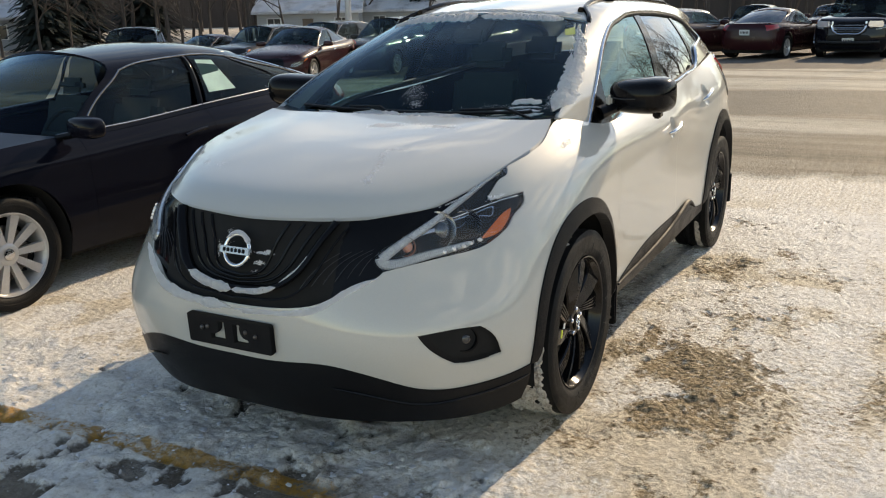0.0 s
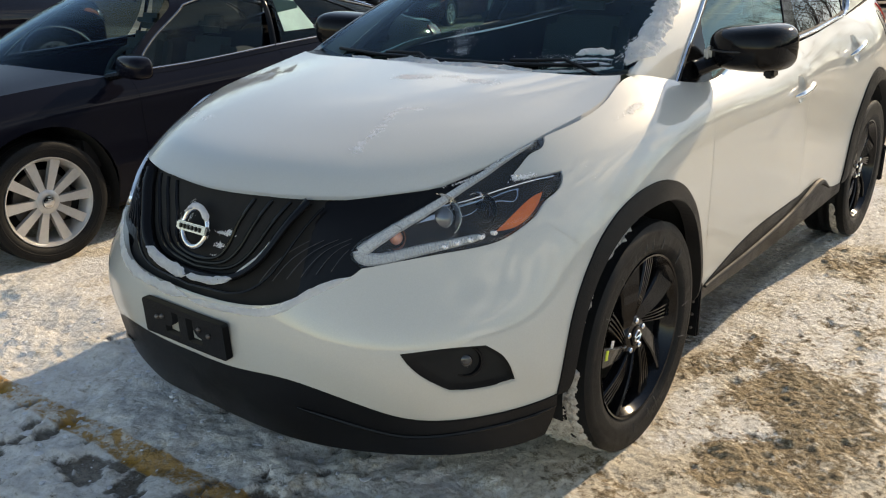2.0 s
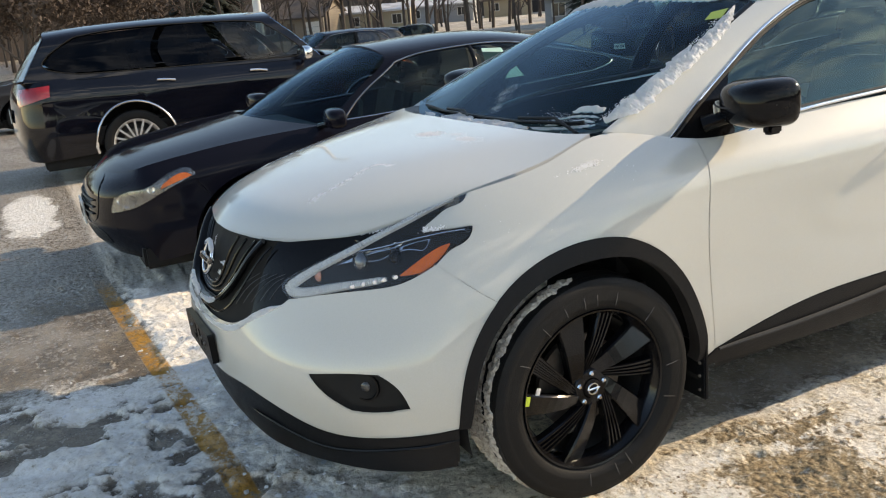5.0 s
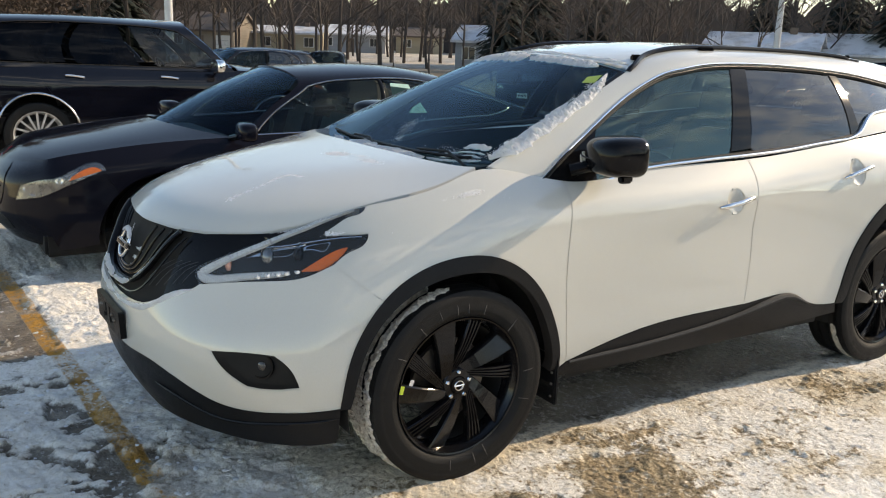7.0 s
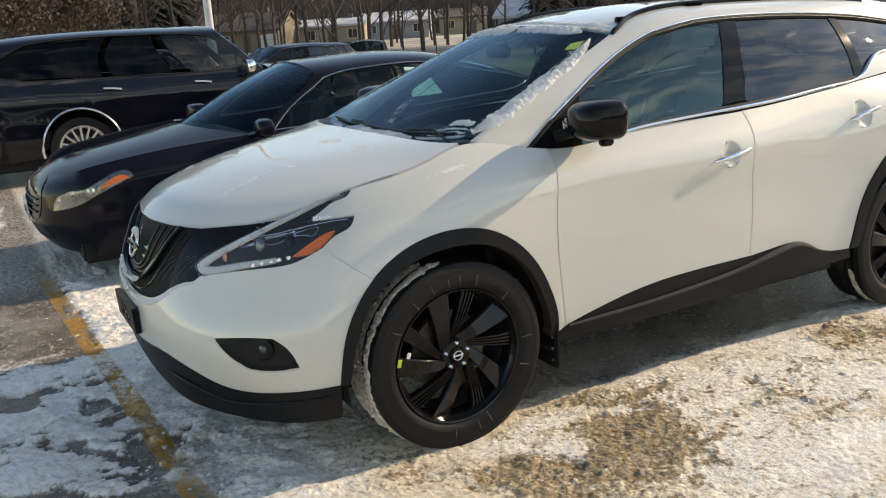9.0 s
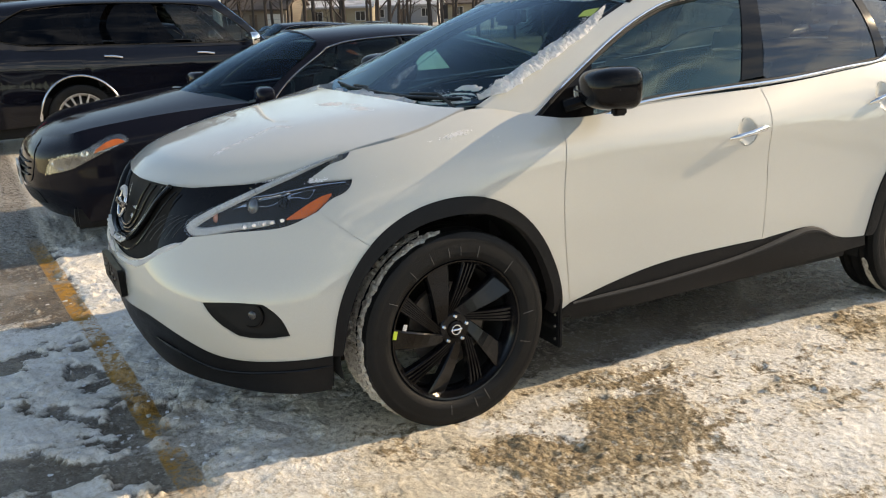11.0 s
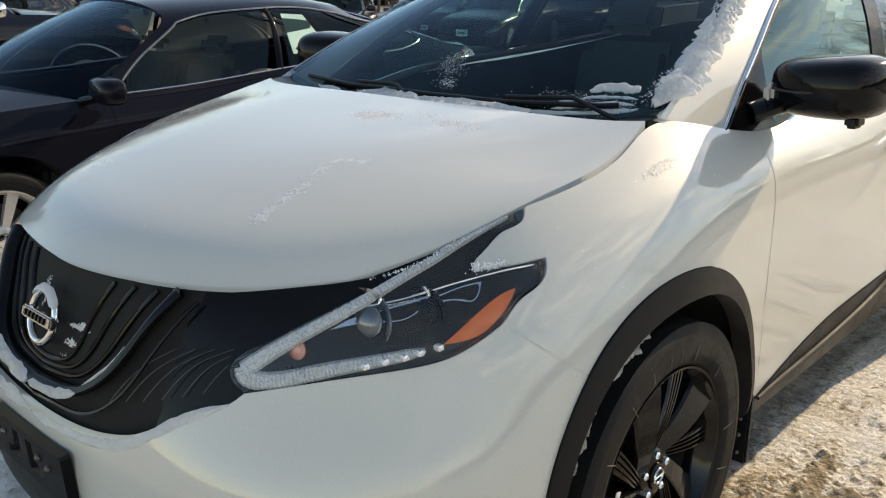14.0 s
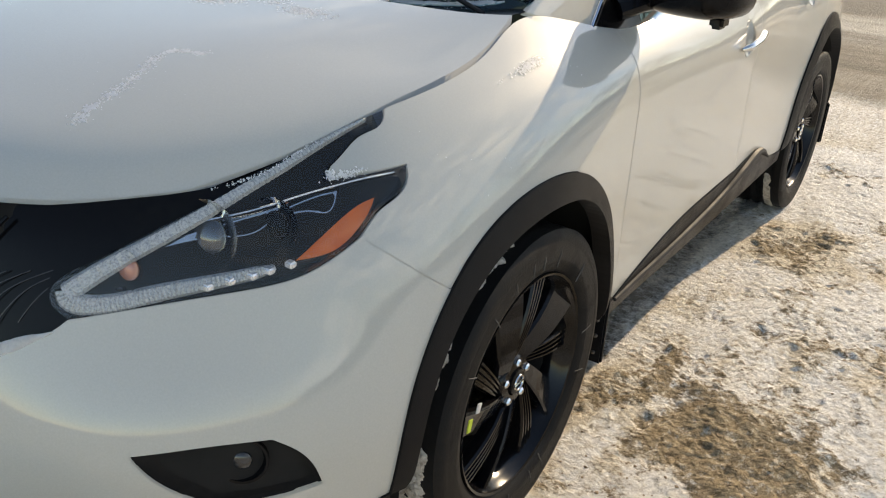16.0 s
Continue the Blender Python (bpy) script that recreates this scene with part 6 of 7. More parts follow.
    pane("rear_window", 1.0, DARK_GLASS, tail_y + .10, deck + .0 if not square else belt1, roof_end, .03)
    # rear deck or tailgate top
    if not pickup:
        e = [b.at([(u, 1.0)])[0] for u in (us[8], us[9], us[10], us[11])]
        g0 = [np.array((e[0][0] * s, tail_y + .06, deck + .01 - .02 * s * s)) for s in (0, .5, 1)]
        pts = [g0, [np.array((e[1][0] * s, e[1][1] - .02 + (e[3][1] - e[1][1]) * .3 * (1 - s), deck + .012 * (1 - s))) for s in (0, .5, 1)], [e[3], e[2], e[1]]]
        lf = Loft((0, .5, 1.0), (0, .6, 1.0), pts)
        v, f, n = sheet(lf, outline([(0, 0), (1, 0)], [(1, 1)], [(0, 1)], [(0, 0)], step=.1), step=.1, gap=0, mirror=True, lift=.003)
        raw("deck", v, f, paint, car, normals=n)
    # dark cabin inside, seats
    bm = bmesh.new()
    box(bm, -xb + .05, xb - .05, cowl_y + .15, min(tail_y, end - .3), .40, .62, .03)
    box(bm, -xb + .06, xb - .06, cowl_y + .10, cowl_y + .55, .62, belt0 - .04, .06)
    part("cabin_floor", bm, CABIN_BLACK, car, smooth=True)
    for y in (cowl_y + 1.10, cowl_y + 1.95):
        if y + .45 < roof_end + (.3 if square else .05):
            for x in (-.36, .36):
                seat(car, x, y, roof)
    steering(car, .36, cowl_y + .72, belt0 - .06)
    # lamps, grille, mirrors, handles
    hl = outline([(-fo - .22, vz(nose - .18)), (-fo + .10, vz(nose - .13)), (-.62, vz(nose - .06)), (-.34, vz(nose + .02))], [(-.36, vz(nose + .055)), (-.66, vz(nose + .02)), (-fo, vz(nose - .005)), (-fo - .18, vz(nose - .045))], [(-fo - .22, vz(nose - .18))], step=.03)
    lens_p = sheet(b, hl, step=.05, gap=0, lift=.012, rim=.012)
    dark_p = sheet(b, hl, step=.04, gap=.004, lift=.004, rim=0, bulge=lambda q_: .004 * np.sin(q_[:, 0] * 60))
    for s in (1, -1):
        g = (lambda a: a) if s == 1 else (lambda a: other_side(*a))
        v, f, n = g(dark_p)
        hh = raw("headlight", v, f, LAMP_GREY, car, "clear-lens headlight")
        v, f, n = g(lens_p)
        raw("lens", v, f, LENS, hh, normals=n)
        for uu, zz, ru, rv in ((-fo - .03, nose - .085, .12, .050), (-.70, nose - .020, .045, .022)):
            a = np.linspace(0, 2 * math.pi, 20, endpoint=False)
            ring = np.c_[uu + ru * np.cos(a) * (1 + .3 * np.sin(a)), vz(zz) + rv / (belt0 - .2) * np.sin(a)]
            v, f, n = g(sheet(b, ring, step=.03, gap=0, lift=.007, rim=0, bulge=lambda q_, r_=ring: -.02 * np.clip(near(r_, q_) / .04, 0, 1)))
            raw("reflector", v, f, REFLECTOR, hh)
        am = outline([(-.60, vz(nose - .025)), (-.37, vz(nose + .016))], [(-.385, vz(nose + .030)), (-.58, vz(nose - .002))], [(-.60, vz(nose - .025))], step=.02)
        v, f, n = g(sheet(b, am, step=.04, gap=0, lift=.0135, rim=.01))
        raw("side_marker", v, f, AMBER, hh, "amber side marker", normals=n)
        tl_top = .955 if not square else .93
        tl = outline([(us[9] - .34, tl_top - .12), (us[9] + .20, tl_top - .22)], [(us[9] + .24, tl_top - .02)], [(us[9] - .34, tl_top)], [(us[9] - .34, tl_top - .12)], step=.04)
        v, f, n = g(sheet(b, tl, step=.06, gap=0, lift=.008, rim=.015))
        raw("tail_lamp", v, f, RED_LENS, car, "red tail lamp", normals=n)
        bm = bmesh.new()
        got = bmesh.ops.create_uvsphere(bm, u_segments=18, v_segments=12, radius=1)["verts"]
        for w in got:
            x, y, z = (math.copysign(abs(q_) ** .62, q_) for q_ in w.co)
            w.co = (x * .145, y * (.085 if y < 0 else .05), z * (.066 + .02 * square))
        bmesh.ops.transform(bm, matrix=pose(s * (h + .07), cowl_y + .42, belt0 + .06, 0, 0, -8 * s), verts=bm.verts)
        mm = part("wing_mirror", bm, CHROME if flare and rear_glass else paint, car, smooth=True)
        tube("stalk", np.array([(xb - .01, cowl_y + .36, belt0 - .005), (h - .01, cowl_y + .40, belt0 + .02)]) * (s, 1, 1), .022, GLOSS_BLACK, mm, sides=8)
        for uu in (dl2 - .20, handle or wb - .12):
            hv = .88 if square else .81
            run = on(b, spline([(uu - .11, hv - .01), (uu, hv + .005), (uu + .10, hv + .01)], 12), .022) * (s, 1, 1)
            tube("door_handle", run, .011 + .004 * square, CHROME if dark_rear else paint, car, "chrome pull handle" if dark_rear else "", sides=8)
    gr = outline([(us[0], vz(nose - .26)), (-fo - .42, vz(nose - .25)), (-fo - .38, vz(nose - .10))], [(-fo - .45, .955), (us[0], .955)], [(us[0], vz(nose - .26))], step=.04)
    v, f, n = sheet(b, gr, step=.06, gap=0, lift=.004, mirror=True, rim=.012)
    gg = raw("grille", v, f, GLOSS_BLACK, car, normals=n)
    for z in (nose - .20, nose - .14, nose - .08):
        p = on(b, np.c_[np.linspace(us[0], -fo - .44, 10), np.full(10, vz(z))], .010)
        tube("slat", np.vstack([(p * (-1, 1, 1))[::-1], p[1:]]), .007, flare or TRIM, gg, sides=6)
    lo = outline([(us[0], vz(.32)), (-fo - .30, vz(.33))], [(-fo - .34, vz(nose - .36)), (us[0], vz(nose - .37))], [(us[0], vz(.32))], step=.05)
    v, f, n = sheet(b, lo, step=.06, gap=0, lift=.003, mirror=True, rim=.01)
    raw("air_intake", v, f, TRIM, car, normals=n)
    for y, z, t in ((-fo - .015, .50, 0), (end + .01, .78 if not square else .80, 180)):
        bm = bmesh.new()
        box(bm, -.155, .155, -.006, .006, -.078, .078, .004)
        pl = part("number_plate", bm, PLATE, car, "pale plate with unreadable bars")
        pl.matrix_basis = pose(0, y, z)
        bm = bmesh.new()
        for kx in range(6):
            box(bm, -.115 + .042 * kx, -.090 + .042 * kx, -.008, .008, -.032, .032)
        pp = part("plate_bars", bm, TRIM, pl)
    w = make_wheel(car, rim_mat or ALLOY, wheel_r, .215, wheel_r * .73, rim)
    w["label"] = "silver alloy wheel"
    for ch in w.children:
        if ch.name.startswith("spoke"):
            ch.scale = (1, 1, 1)
    place_wheels(car, w, h - .13, 0.0, wb, wheel_r - .008)
    return car, b, cb


LAMP_GREY = surface("lamp_bowl", (0.16, 0.16, 0.165), 0.16, 0.7, (0.03, 0.03, 0.032), 16, 0.42, 0.58)
PLATE = surface("plate_white", (0.62, 0.63, 0.62), 0.4, 0, (0.5, 0.5, 0.5), 20)


def seat(car, x, y, roof):
    k = min(1.0, (roof - .24 - .66) / .82)
    bm = bmesh.new()
    box(bm, x - .25, x + .25, y - .25, y + .28, .55, .70, .05)
    part("seat", bm, LEATHER, car, smooth=True)
    bm = bmesh.new()
    box(bm, -.24, .24, -.07, .07, 0, .62 * k, .06, pose(x, y + .22, .66, -16))
    part("backrest", bm, LEATHER, car, smooth=True)
    bm = bmesh.new()
    box(bm, -.13, .13, -.05, .05, .65 * k, .82 * k, .04, pose(x, y + .22, .66, -14))
    part("headrest", bm, LEATHER, car, smooth=True)


def steering(car, x, y, z):
    a = np.linspace(0, 2 * math.pi, 30, endpoint=False)
    m = pose(x, y, z, 62)
    ring = np.array([m @ Vector((math.cos(t) * .185, math.sin(t) * .185, 0)) for t in a])
    st = tube("steering_wheel", ring, .016, CABIN_BLACK, car, closed=True, sides=8)
    c = np.array(m.translation)
    for t in (0, math.pi, -math.pi / 2):
        tube("wheel_spoke", np.array([c, m @ Vector((math.cos(t) * .18, math.sin(t) * .18, 0))]), .020, CABIN_BLACK, st, sides=6)


# interior of the white crossover
def white_suv_cabin(car):
    bm = bmesh.new()
    box(bm, -.70, .70, .30, 3.3, .40, .60, .03)
    box(bm, -.70, .70, .24, .72, .62, 1.085, .10)
    part("dashboard", bm, CABIN_BLACK, car, smooth=True)
    bm = bmesh.new()
    box(bm, .18, .54, .50, .74, 1.06, 1.13, .03)
    part("instrument_hood", bm, CABIN_BLACK, car, smooth=True)
    for y in (1.50, 2.40):
        for x in (-.37, .37):
            seat(car, x, y + .05, 1.69)
    steering(car, .37, .90, 1.0)
    bm = bmesh.new()
    box(bm, -.09, .09, -.03, .015, -.035, .035, .015, pose(.0, .84, 1.50, -10))
    part("rear_view_mirror", bm, CABIN_BLACK, car, smooth=True)
    # sticker on the glass
    p = on(screen, [(.622, .835), (.634, .775), (.688, .805), (.672, .880)], 0.004)
    raw("sticker", np.vstack([p, p + (0, .002, 0)]), [(0, 1, 2, 3), (7, 6, 5, 4), (0, 4, 5, 1), (1, 5, 6, 2), (2, 6, 7, 3), (3, 7, 4, 0)], FILM, car, "yellow-green sticker in the windscreen corner", smooth=False)


white_suv_cabin(white_suv)

# the dark sedan beside it
sedan, sedan_body, sedan_cabin = make_car("sedan_car", "blue-black sedan with a mint green sheet in its rear window", SEDAN_PAINT, .915, 1.02, 2.78, 1.02, .79, .975, .935, 1.03, .13, 1.10, 1.44, 2.45, 3.36, 1.05, .335, "tens", ALLOY, dark_rear=False, trim=CHROME_THIN, pil=.42)
sedan.matrix_basis = pose(-3.30, -.22, 0)
p = on(sedan_cabin, [(.525, .14), (.615, .13), (.635, .50), (.545, .52)], 0.0)
raw("window_sticker", np.vstack([p, p + (.003, 0, 0)]), [(0, 1, 2, 3), (7, 6, 5, 4), (0, 4, 5, 1), (1, 5, 6, 2), (2, 6, 7, 3), (3, 7, 4, 0)], PAPER, sedan, "mint green price sheet in the rear door window", smooth=False)

# the black three-row wagon past the free stall
wagon, wagon_body, _ = make_car("sport_utility_car", "black three-row sport utility wagon with chrome handles", BLACK_PAINT, .955, .95, 3.04, 1.30, 1.02, 1.19, 1.16, 1.20, .50, 1.18, 1.80, 3.85, 4.15, 1.21, .39, "thin", ALLOY, square=1.0, flare=CHROME, trim=DARK, rear_glass=LIMO_GLASS, bx=.30, qx=.53, dl2=1.70, handle=2.62)
wagon.matrix_basis = pose(-8.62, 2.74, 0, 0, 0, 180)


def park(kind, label, paint, x, y, turn, **how):
    sizes = dict(
        sedan=dict(half=.91, fo=.98, wb=2.78, ro=1.05, nose=.75, cowl=.98, belt0=.95, belt1=1.02, cowl_y=.42, top_y=1.25, roof=1.46, roof_end=2.1, tail_y=3.0, deck=1.03),
        wagon=dict(half=.94, fo=.92, wb=2.75, ro=.95, nose=.92, cowl=1.08, belt0=1.04, belt1=1.12, cowl_y=.38, top_y=1.15, roof=1.69, roof_end=3.1, tail_y=3.45, deck=1.14, wheel_r=.36, square=1.0),
        truck=dict(half=1.0, fo=.98, wb=3.08, ro=1.2, nose=1.05, cowl=1.22, belt0=1.18, belt1=1.22, cowl_y=.35, top_y=1.05, roof=1.92, roof_end=3.3, tail_y=3.7, deck=1.24, wheel_r=.40, square=1.0),
    )[kind]
    ob, *_ = make_car({"sedan": "sedan_car", "wagon": "sport_utility_car", "truck": "sport_utility_car"}[kind], label, paint, **{**sizes, **how})
    ob.matrix_basis = pose(x, y, float(ground_z(x, y)), 0, 0, turn)
    return ob


MAROON = surface("maroon_paint", (0.030, 0.006, 0.008), 0.22, 0.0, (0.024, 0.007, 0.008), 3, coat=0.1, spec=0.25)
GREY_PAINT = surface("grey_paint", (0.020, 0.020, 0.022), 0.2, 0.1, (0.030, 0.030, 0.030), 3, coat=0.1, spec=0.2)
NAVY = surface("navy_paint", (0.008, 0.010, 0.018), 0.18, 0.0, (0.012, 0.014, 0.022), 3, coat=0.1, spec=0.2)
hatch = park("wagon", "maroon hatchback wagon parked across the lane", MAROON, -4.0, 27.0, 158, roof=1.55)
red_sedan = park("sedan", "maroon sedan parked across the lane", MAROON, -1.45, 27.4, 166)
big = park("truck", "black full-size wagon with a chrome-edged grille", BLACK_PAINT, .45, 25.3, -6, flare=CHROME)


def truck_face(car):
    """Chrome-framed grille, large lamps and a bright bumper strip on the big wagon's nose."""
    def bar(name, pts, r, mat, label=""):
        tube(name, spline(pts, 24), r, mat, car, label, sides=8, flat=.7)

    bar("grille_frame", [(-.44, -1.03, 1.03), (-.40, -1.06, .80), (-.28, -1.08, .70), (0, -1.09, .69), (.28, -1.08, .70), (.40, -1.06, .80), (.44, -1.03, 1.03)], .045, CHROME, "broad chrome grille frame")
    bar("grille_bar", [(-.40, -1.04, .93), (0, -1.07, .93), (.40, -1.04, .93)], .014, CHROME)
    bar("grille_bar", [(-.38, -1.05, .83), (0, -1.08, .83), (.38, -1.05, .83)], .014, CHROME)
    bar("bumper_strip", [(-.80, -.86, .47), (-.45, -1.03, .46), (0, -1.07, .46), (.45, -1.03, .46), (.80, -.86, .47)], .05, SATIN, "grey strip across the bumper")
    for s in (1, -1):
        bm = bmesh.new()
        box(bm, -.20, .20, -.05, .05, -.085, .085, .03, pose(s * .68, -.94, .96, 0, 0, s * 24))
        part("lamp_block", bm, LED_CLEAR, car, "clear rectangular headlight", smooth=True)


truck_face(big)


def again(ob, x, y, turn, label):
    c = copy_thing(ob, pose(x, y, float(ground_z(x, y)), 0, 0, turn))
    c["label"] = label
    return c


again(red_sedan, -12.6, 15.2, 14, "maroon sedan in the lower row")
dark_wagon = park("wagon", "dark navy wagon with roof rails in the lower row", NAVY, -18.0, 15.0, 40)
grey_wagon = park("wagon", "grey wagon in the far row", GREY_PAINT, -12.6, 19.5, 3)
for x, y, t, src, lab in (
    (-15.4, 19.8, 0, dark_wagon, "dark navy wagon in the far row"),
    (-18.3, 20.0, 2, grey_wagon, "grey wagon beside another in the far row"),
    (-10.0, 19.4, -2, dark_wagon, "dark navy wagon beside a grey one"),
    (-21.2, 20.3, 0, red_sedan, "maroon sedan at the end of the far row"),
    (-33.0, 14.5, 95, dark_wagon, "dark wagon standing side-on in the next aisle"),
    (-27.5, 8.6, 10, grey_wagon, "grey wagon ahead of a dark side-on one"),
    (-24.0, 6.4, 0, dark_wagon, "dark navy wagon in the next aisle"),
    (-27.0, 12.2, 62, dark_wagon, "dark navy wagon standing askew in the back row"),
    (-30.0, 8.0, 4, dark_wagon, "dark wagon in the back row"),
    (-17.5, -1.5, 8, grey_wagon, "grey wagon past the black one"),
    (-21.0, .5, 0, dark_wagon, "dark wagon past the black one"),
    (-7.0, 33.5, 0, grey_wagon, "grey wagon behind the maroon cars"),
    (-3.9, 33.8, 0, dark_wagon, "dark wagon behind the maroon cars"),
    (-.8, 33.4, 0, hatch, "maroon wagon behind the others"),
    (2.4, 33.6, 0, grey_wagon, "grey wagon behind the large black one"),
):
    again(src, x, y, t, lab)

# ---------------------------------------------------------------- the crossover's far half stands a touch forward
def settle_far_half(car):
    for ob in car.children_recursive:
        if ob.type != "MESH":
            continue
        if ob.matrix_basis != Matrix.Identity(4):
            if ob.parent == car and ob.matrix_basis.translation.x < 0:
                x = ob.matrix_basis.translation.x
                ob.location = ob.matrix_basis.translation + Vector((.03 * x, .052 * x, 0))
            continue
        me = ob.data
        co = np.empty(len(me.vertices) * 3)
        me.vertices.foreach_get("co", co)
        co = co.reshape(-1, 3)
        x = np.minimum(co[:, 0], 0)
        k = smooth01(0, .35, -x)
        co[:, 1] += .052 * x * k
        co[:, 0] += .03 * x * k
        me.vertices.foreach_set("co", co.ravel())
        me.update()


settle_far_half(white_suv)


# ---------------------------------------------------------------- snow and frost on the crossover
def snow_ribbon(name, pts, normals, width, height, mat, label, seed, rough=.5, across=9, parent=None, far=False):
    """A lumpy drift along a line on a surface."""
    p, nm = np.asarray(pts, float), np.asarray(normals, float)
    n = len(p)
    t = np.gradient(p, axis=0)
    t /= np.maximum(np.linalg.norm(t, axis=1), 1e-9)[:, None]
    s = np.cross(t, nm)
    s /= np.maximum(np.linalg.norm(s, axis=1), 1e-9)[:, None]
    q = np.linspace(-1, 1, across)
    along = np.r_[0, np.cumsum(np.linalg.norm(np.diff(p, axis=0), axis=1))]
    w = np.broadcast_to(np.asarray(width, float), (n,)) * (.6 + .8 * fractal(along * 14, along * 0 + 3.3, 3, seed))
    h = np.broadcast_to(np.asarray(height, float), (n,))
    gx, gy = np.meshgrid(q, along)
    lump = .25 + 1.2 * fractal(gy * 60 + 5, gx * np.mean(w) * 60 + 7, 4, seed + 5) ** 1.2
    wob = rough * (fractal(gy * 55, gx * 0 + 1.7 * np.sign(gx), 4, seed + 9) - .5)
    side = (gx + wob * np.abs(gx)) * w[:, None]
    up = h[:, None] * (.4 + 1.2 * fractal(gy * 95, gx * np.mean(w) * 95, 3, seed + 2)) * np.sqrt(np.clip(1 - gx**2, 0, 1)) * lump - .002
    v = p[:, None] + s[:, None] * side[..., None] + nm[:, None] * up[..., None]
    f = [(i * across + k, i * across + k + 1, (i + 1) * across + k + 1, (i + 1) * across + k) for i in range(n - 1) for k in range(across - 1)]
    v = v.reshape(-1, 3)
    nn = np.cross(v[1] - v[0], v[across] - v[0]) @ nm[0]
    if nn < 0:
        f = [q_[::-1] for q_ in f]
    ob = raw(name, v, f, mat, parent)
    return tagged(ob, label, "snow", kind="stuff") if parent is None else ob


def far_fix(p):
    p = np.array(p, float)
    x = np.minimum(p[:, 0], 0)
    k = smooth01(0, .35, -x)
    p[:, 1] += .052 * x * k
    p[:, 0] += .03 * x * k
    return p


def snow_on(surf, run, n, width, height, label, seed, mat=None, lift=0.0, side=1, rough=.5, across=9):
    uv = spline(run, n)
    p, nm = on(surf, uv, lift) * (side, 1, 1), surf.normal(uv) * (side, 1, 1)
    return snow_ribbon("snow_drift", far_fix(p), nm, width, height, mat or SNOW, label, seed, rough, across)


taper = lambda n, w, a=.12: w * np.minimum(1, np.minimum(np.linspace(0, 1 / a, n), np.linspace(1 / a, 0, n)) + .08)


def flakes(surf, spots, label, seed, side=1, lift=.0015):
    """Scattered crumbs of frost: spots are (u, v, spread u, spread v, number, size)."""
    rng = random.Random(seed)
    vv, ff = [], []
    for u, v, du, dv, num, size in spots:
        uv = np.array([(u + rng.gauss(0, du), v + rng.gauss(0, dv)) for _ in range(int(num * 1.8))])
        p, nm = on(surf, uv, lift) * (side, 1, 1), surf.normal(uv) * (side, 1, 1)
        p = far_fix(p)
        for c, nn in zip(p, nm):
            a = np.cross(nn, (rng.random(), rng.random(), .2))
            a /= np.linalg.norm(a)
            b = np.cross(nn, a)
            r, e = size * rng.uniform(.2, .85), rng.uniform(.4, 1)
            k = len(vv)
            for q in range(6):
                t = q * math.pi / 3
                rr = r * rng.uniform(.6, 1.2)
                vv.append(c + a * math.cos(t) * rr + b * math.sin(t) * rr * e)
            vv.append(c + nn * r * .25)
            ff += [(k + q, k + (q + 1) % 6, k + 6) for q in range(6)]
    tagged(raw("frost_crumbs", vv, ff, CRUMB), label, "frost", kind="stuff")


def streak(points, per, size, spread):
    rng = random.Random(len(points) * 7 + int(per))
    return [(u, v, spread * rng.uniform(.5, 1.2), spread * rng.uniform(.5, 1.2), per * rng.choice((.15, .4, .9, 1.3)), size) for u, v in spline(points, 40)]


# screen: crusted snow up the left edge and pillar, thin drifts along the top and the cowl
n = 300
snow_on(screen, [(.70, .03), (.735, .12), (.735, .30), (.735, .52), (.725, .74), (.69, .90)], n, taper(n, np.interp(np.linspace(0, 1, n), (0, .2, .5, .8, 1), (.060, .044, .034, .030, .018))), np.interp(np.linspace(0, 1, n), (0, .3, 1), (.024, .022, .014)), "thick crusted snow along the windscreen edge", 3, rough=.9, across=21)
snow_on(screen, [(.685, .08), (.700, .25), (.700, .45), (.690, .60)], n, taper(n, .022), .009, "crumbling snow along the windscreen edge", 4, rough=1.1, across=15)
flakes(screen, streak([(.66, .05), (.68, .30), (.69, .60), (.67, .85)], 9, .005, .010), "frost crumbs beside the windscreen edge", 5)
snow_on(screen, [(.63, .125), (.58, .150), (.53, .150), (.49, .128)], 60, taper(60, .020), .008, "wind-swept snow low on the windscreen", 8, rough=1.2)
snow_on(screen, [(.64, .085), (.57, .105), (.49, .098), (.43, .075)], 60, taper(60, .006), .004, "thin arc of snow left by a wiper", 12, rough=1.4)
snow_on(screen, [(.64, .055), (.57, .075), (.49, .065), (.42, .045)], 60, taper(60, .007), .005, "thin arc of snow left by a wiper", 13, rough=1.4)
snow_on(screen, [(.66, .03), (.56, .035), (.46, .03), (.36, .03)], 60, taper(60, .010), .006, "snow caught along the wiper", 15, rough=1.2)
snow_on(screen, [(.02, .945), (.25, .945), (.45, .945), (.60, .95)], 160, taper(160, .042), .010, "thin snow along the windscreen's top edge", 17, rough=1.2)
snow_on(screen, [(.0, .940), (.25, .935), (.45, .930), (.66, .915)], 160, taper(160, .055, .04), .011, "thin snow along the windscreen's top edge", 18, side=-1, rough=1.2)
for k, (x0, x1, w, h) in enumerate(((.40, -.05, .040, .010), (.05, -.22, .050, .012), (-.30, -.42, .014, .006))):
    xs = np.linspace(x0, x1, 130)
    p = np.c_[xs, .075 + .15 * (np.abs(xs) / .72) ** 2.2, 1.184 + .022 * (np.abs(xs) / .72) ** 3]
    snow_ribbon("snow_drift", far_fix(p), np.tile((0, -.35, .94), (130, 1)), taper(130, w, .3), h, SNOW, "snow lying along the cowl under the windscreen", 20 + k, .5, 13)
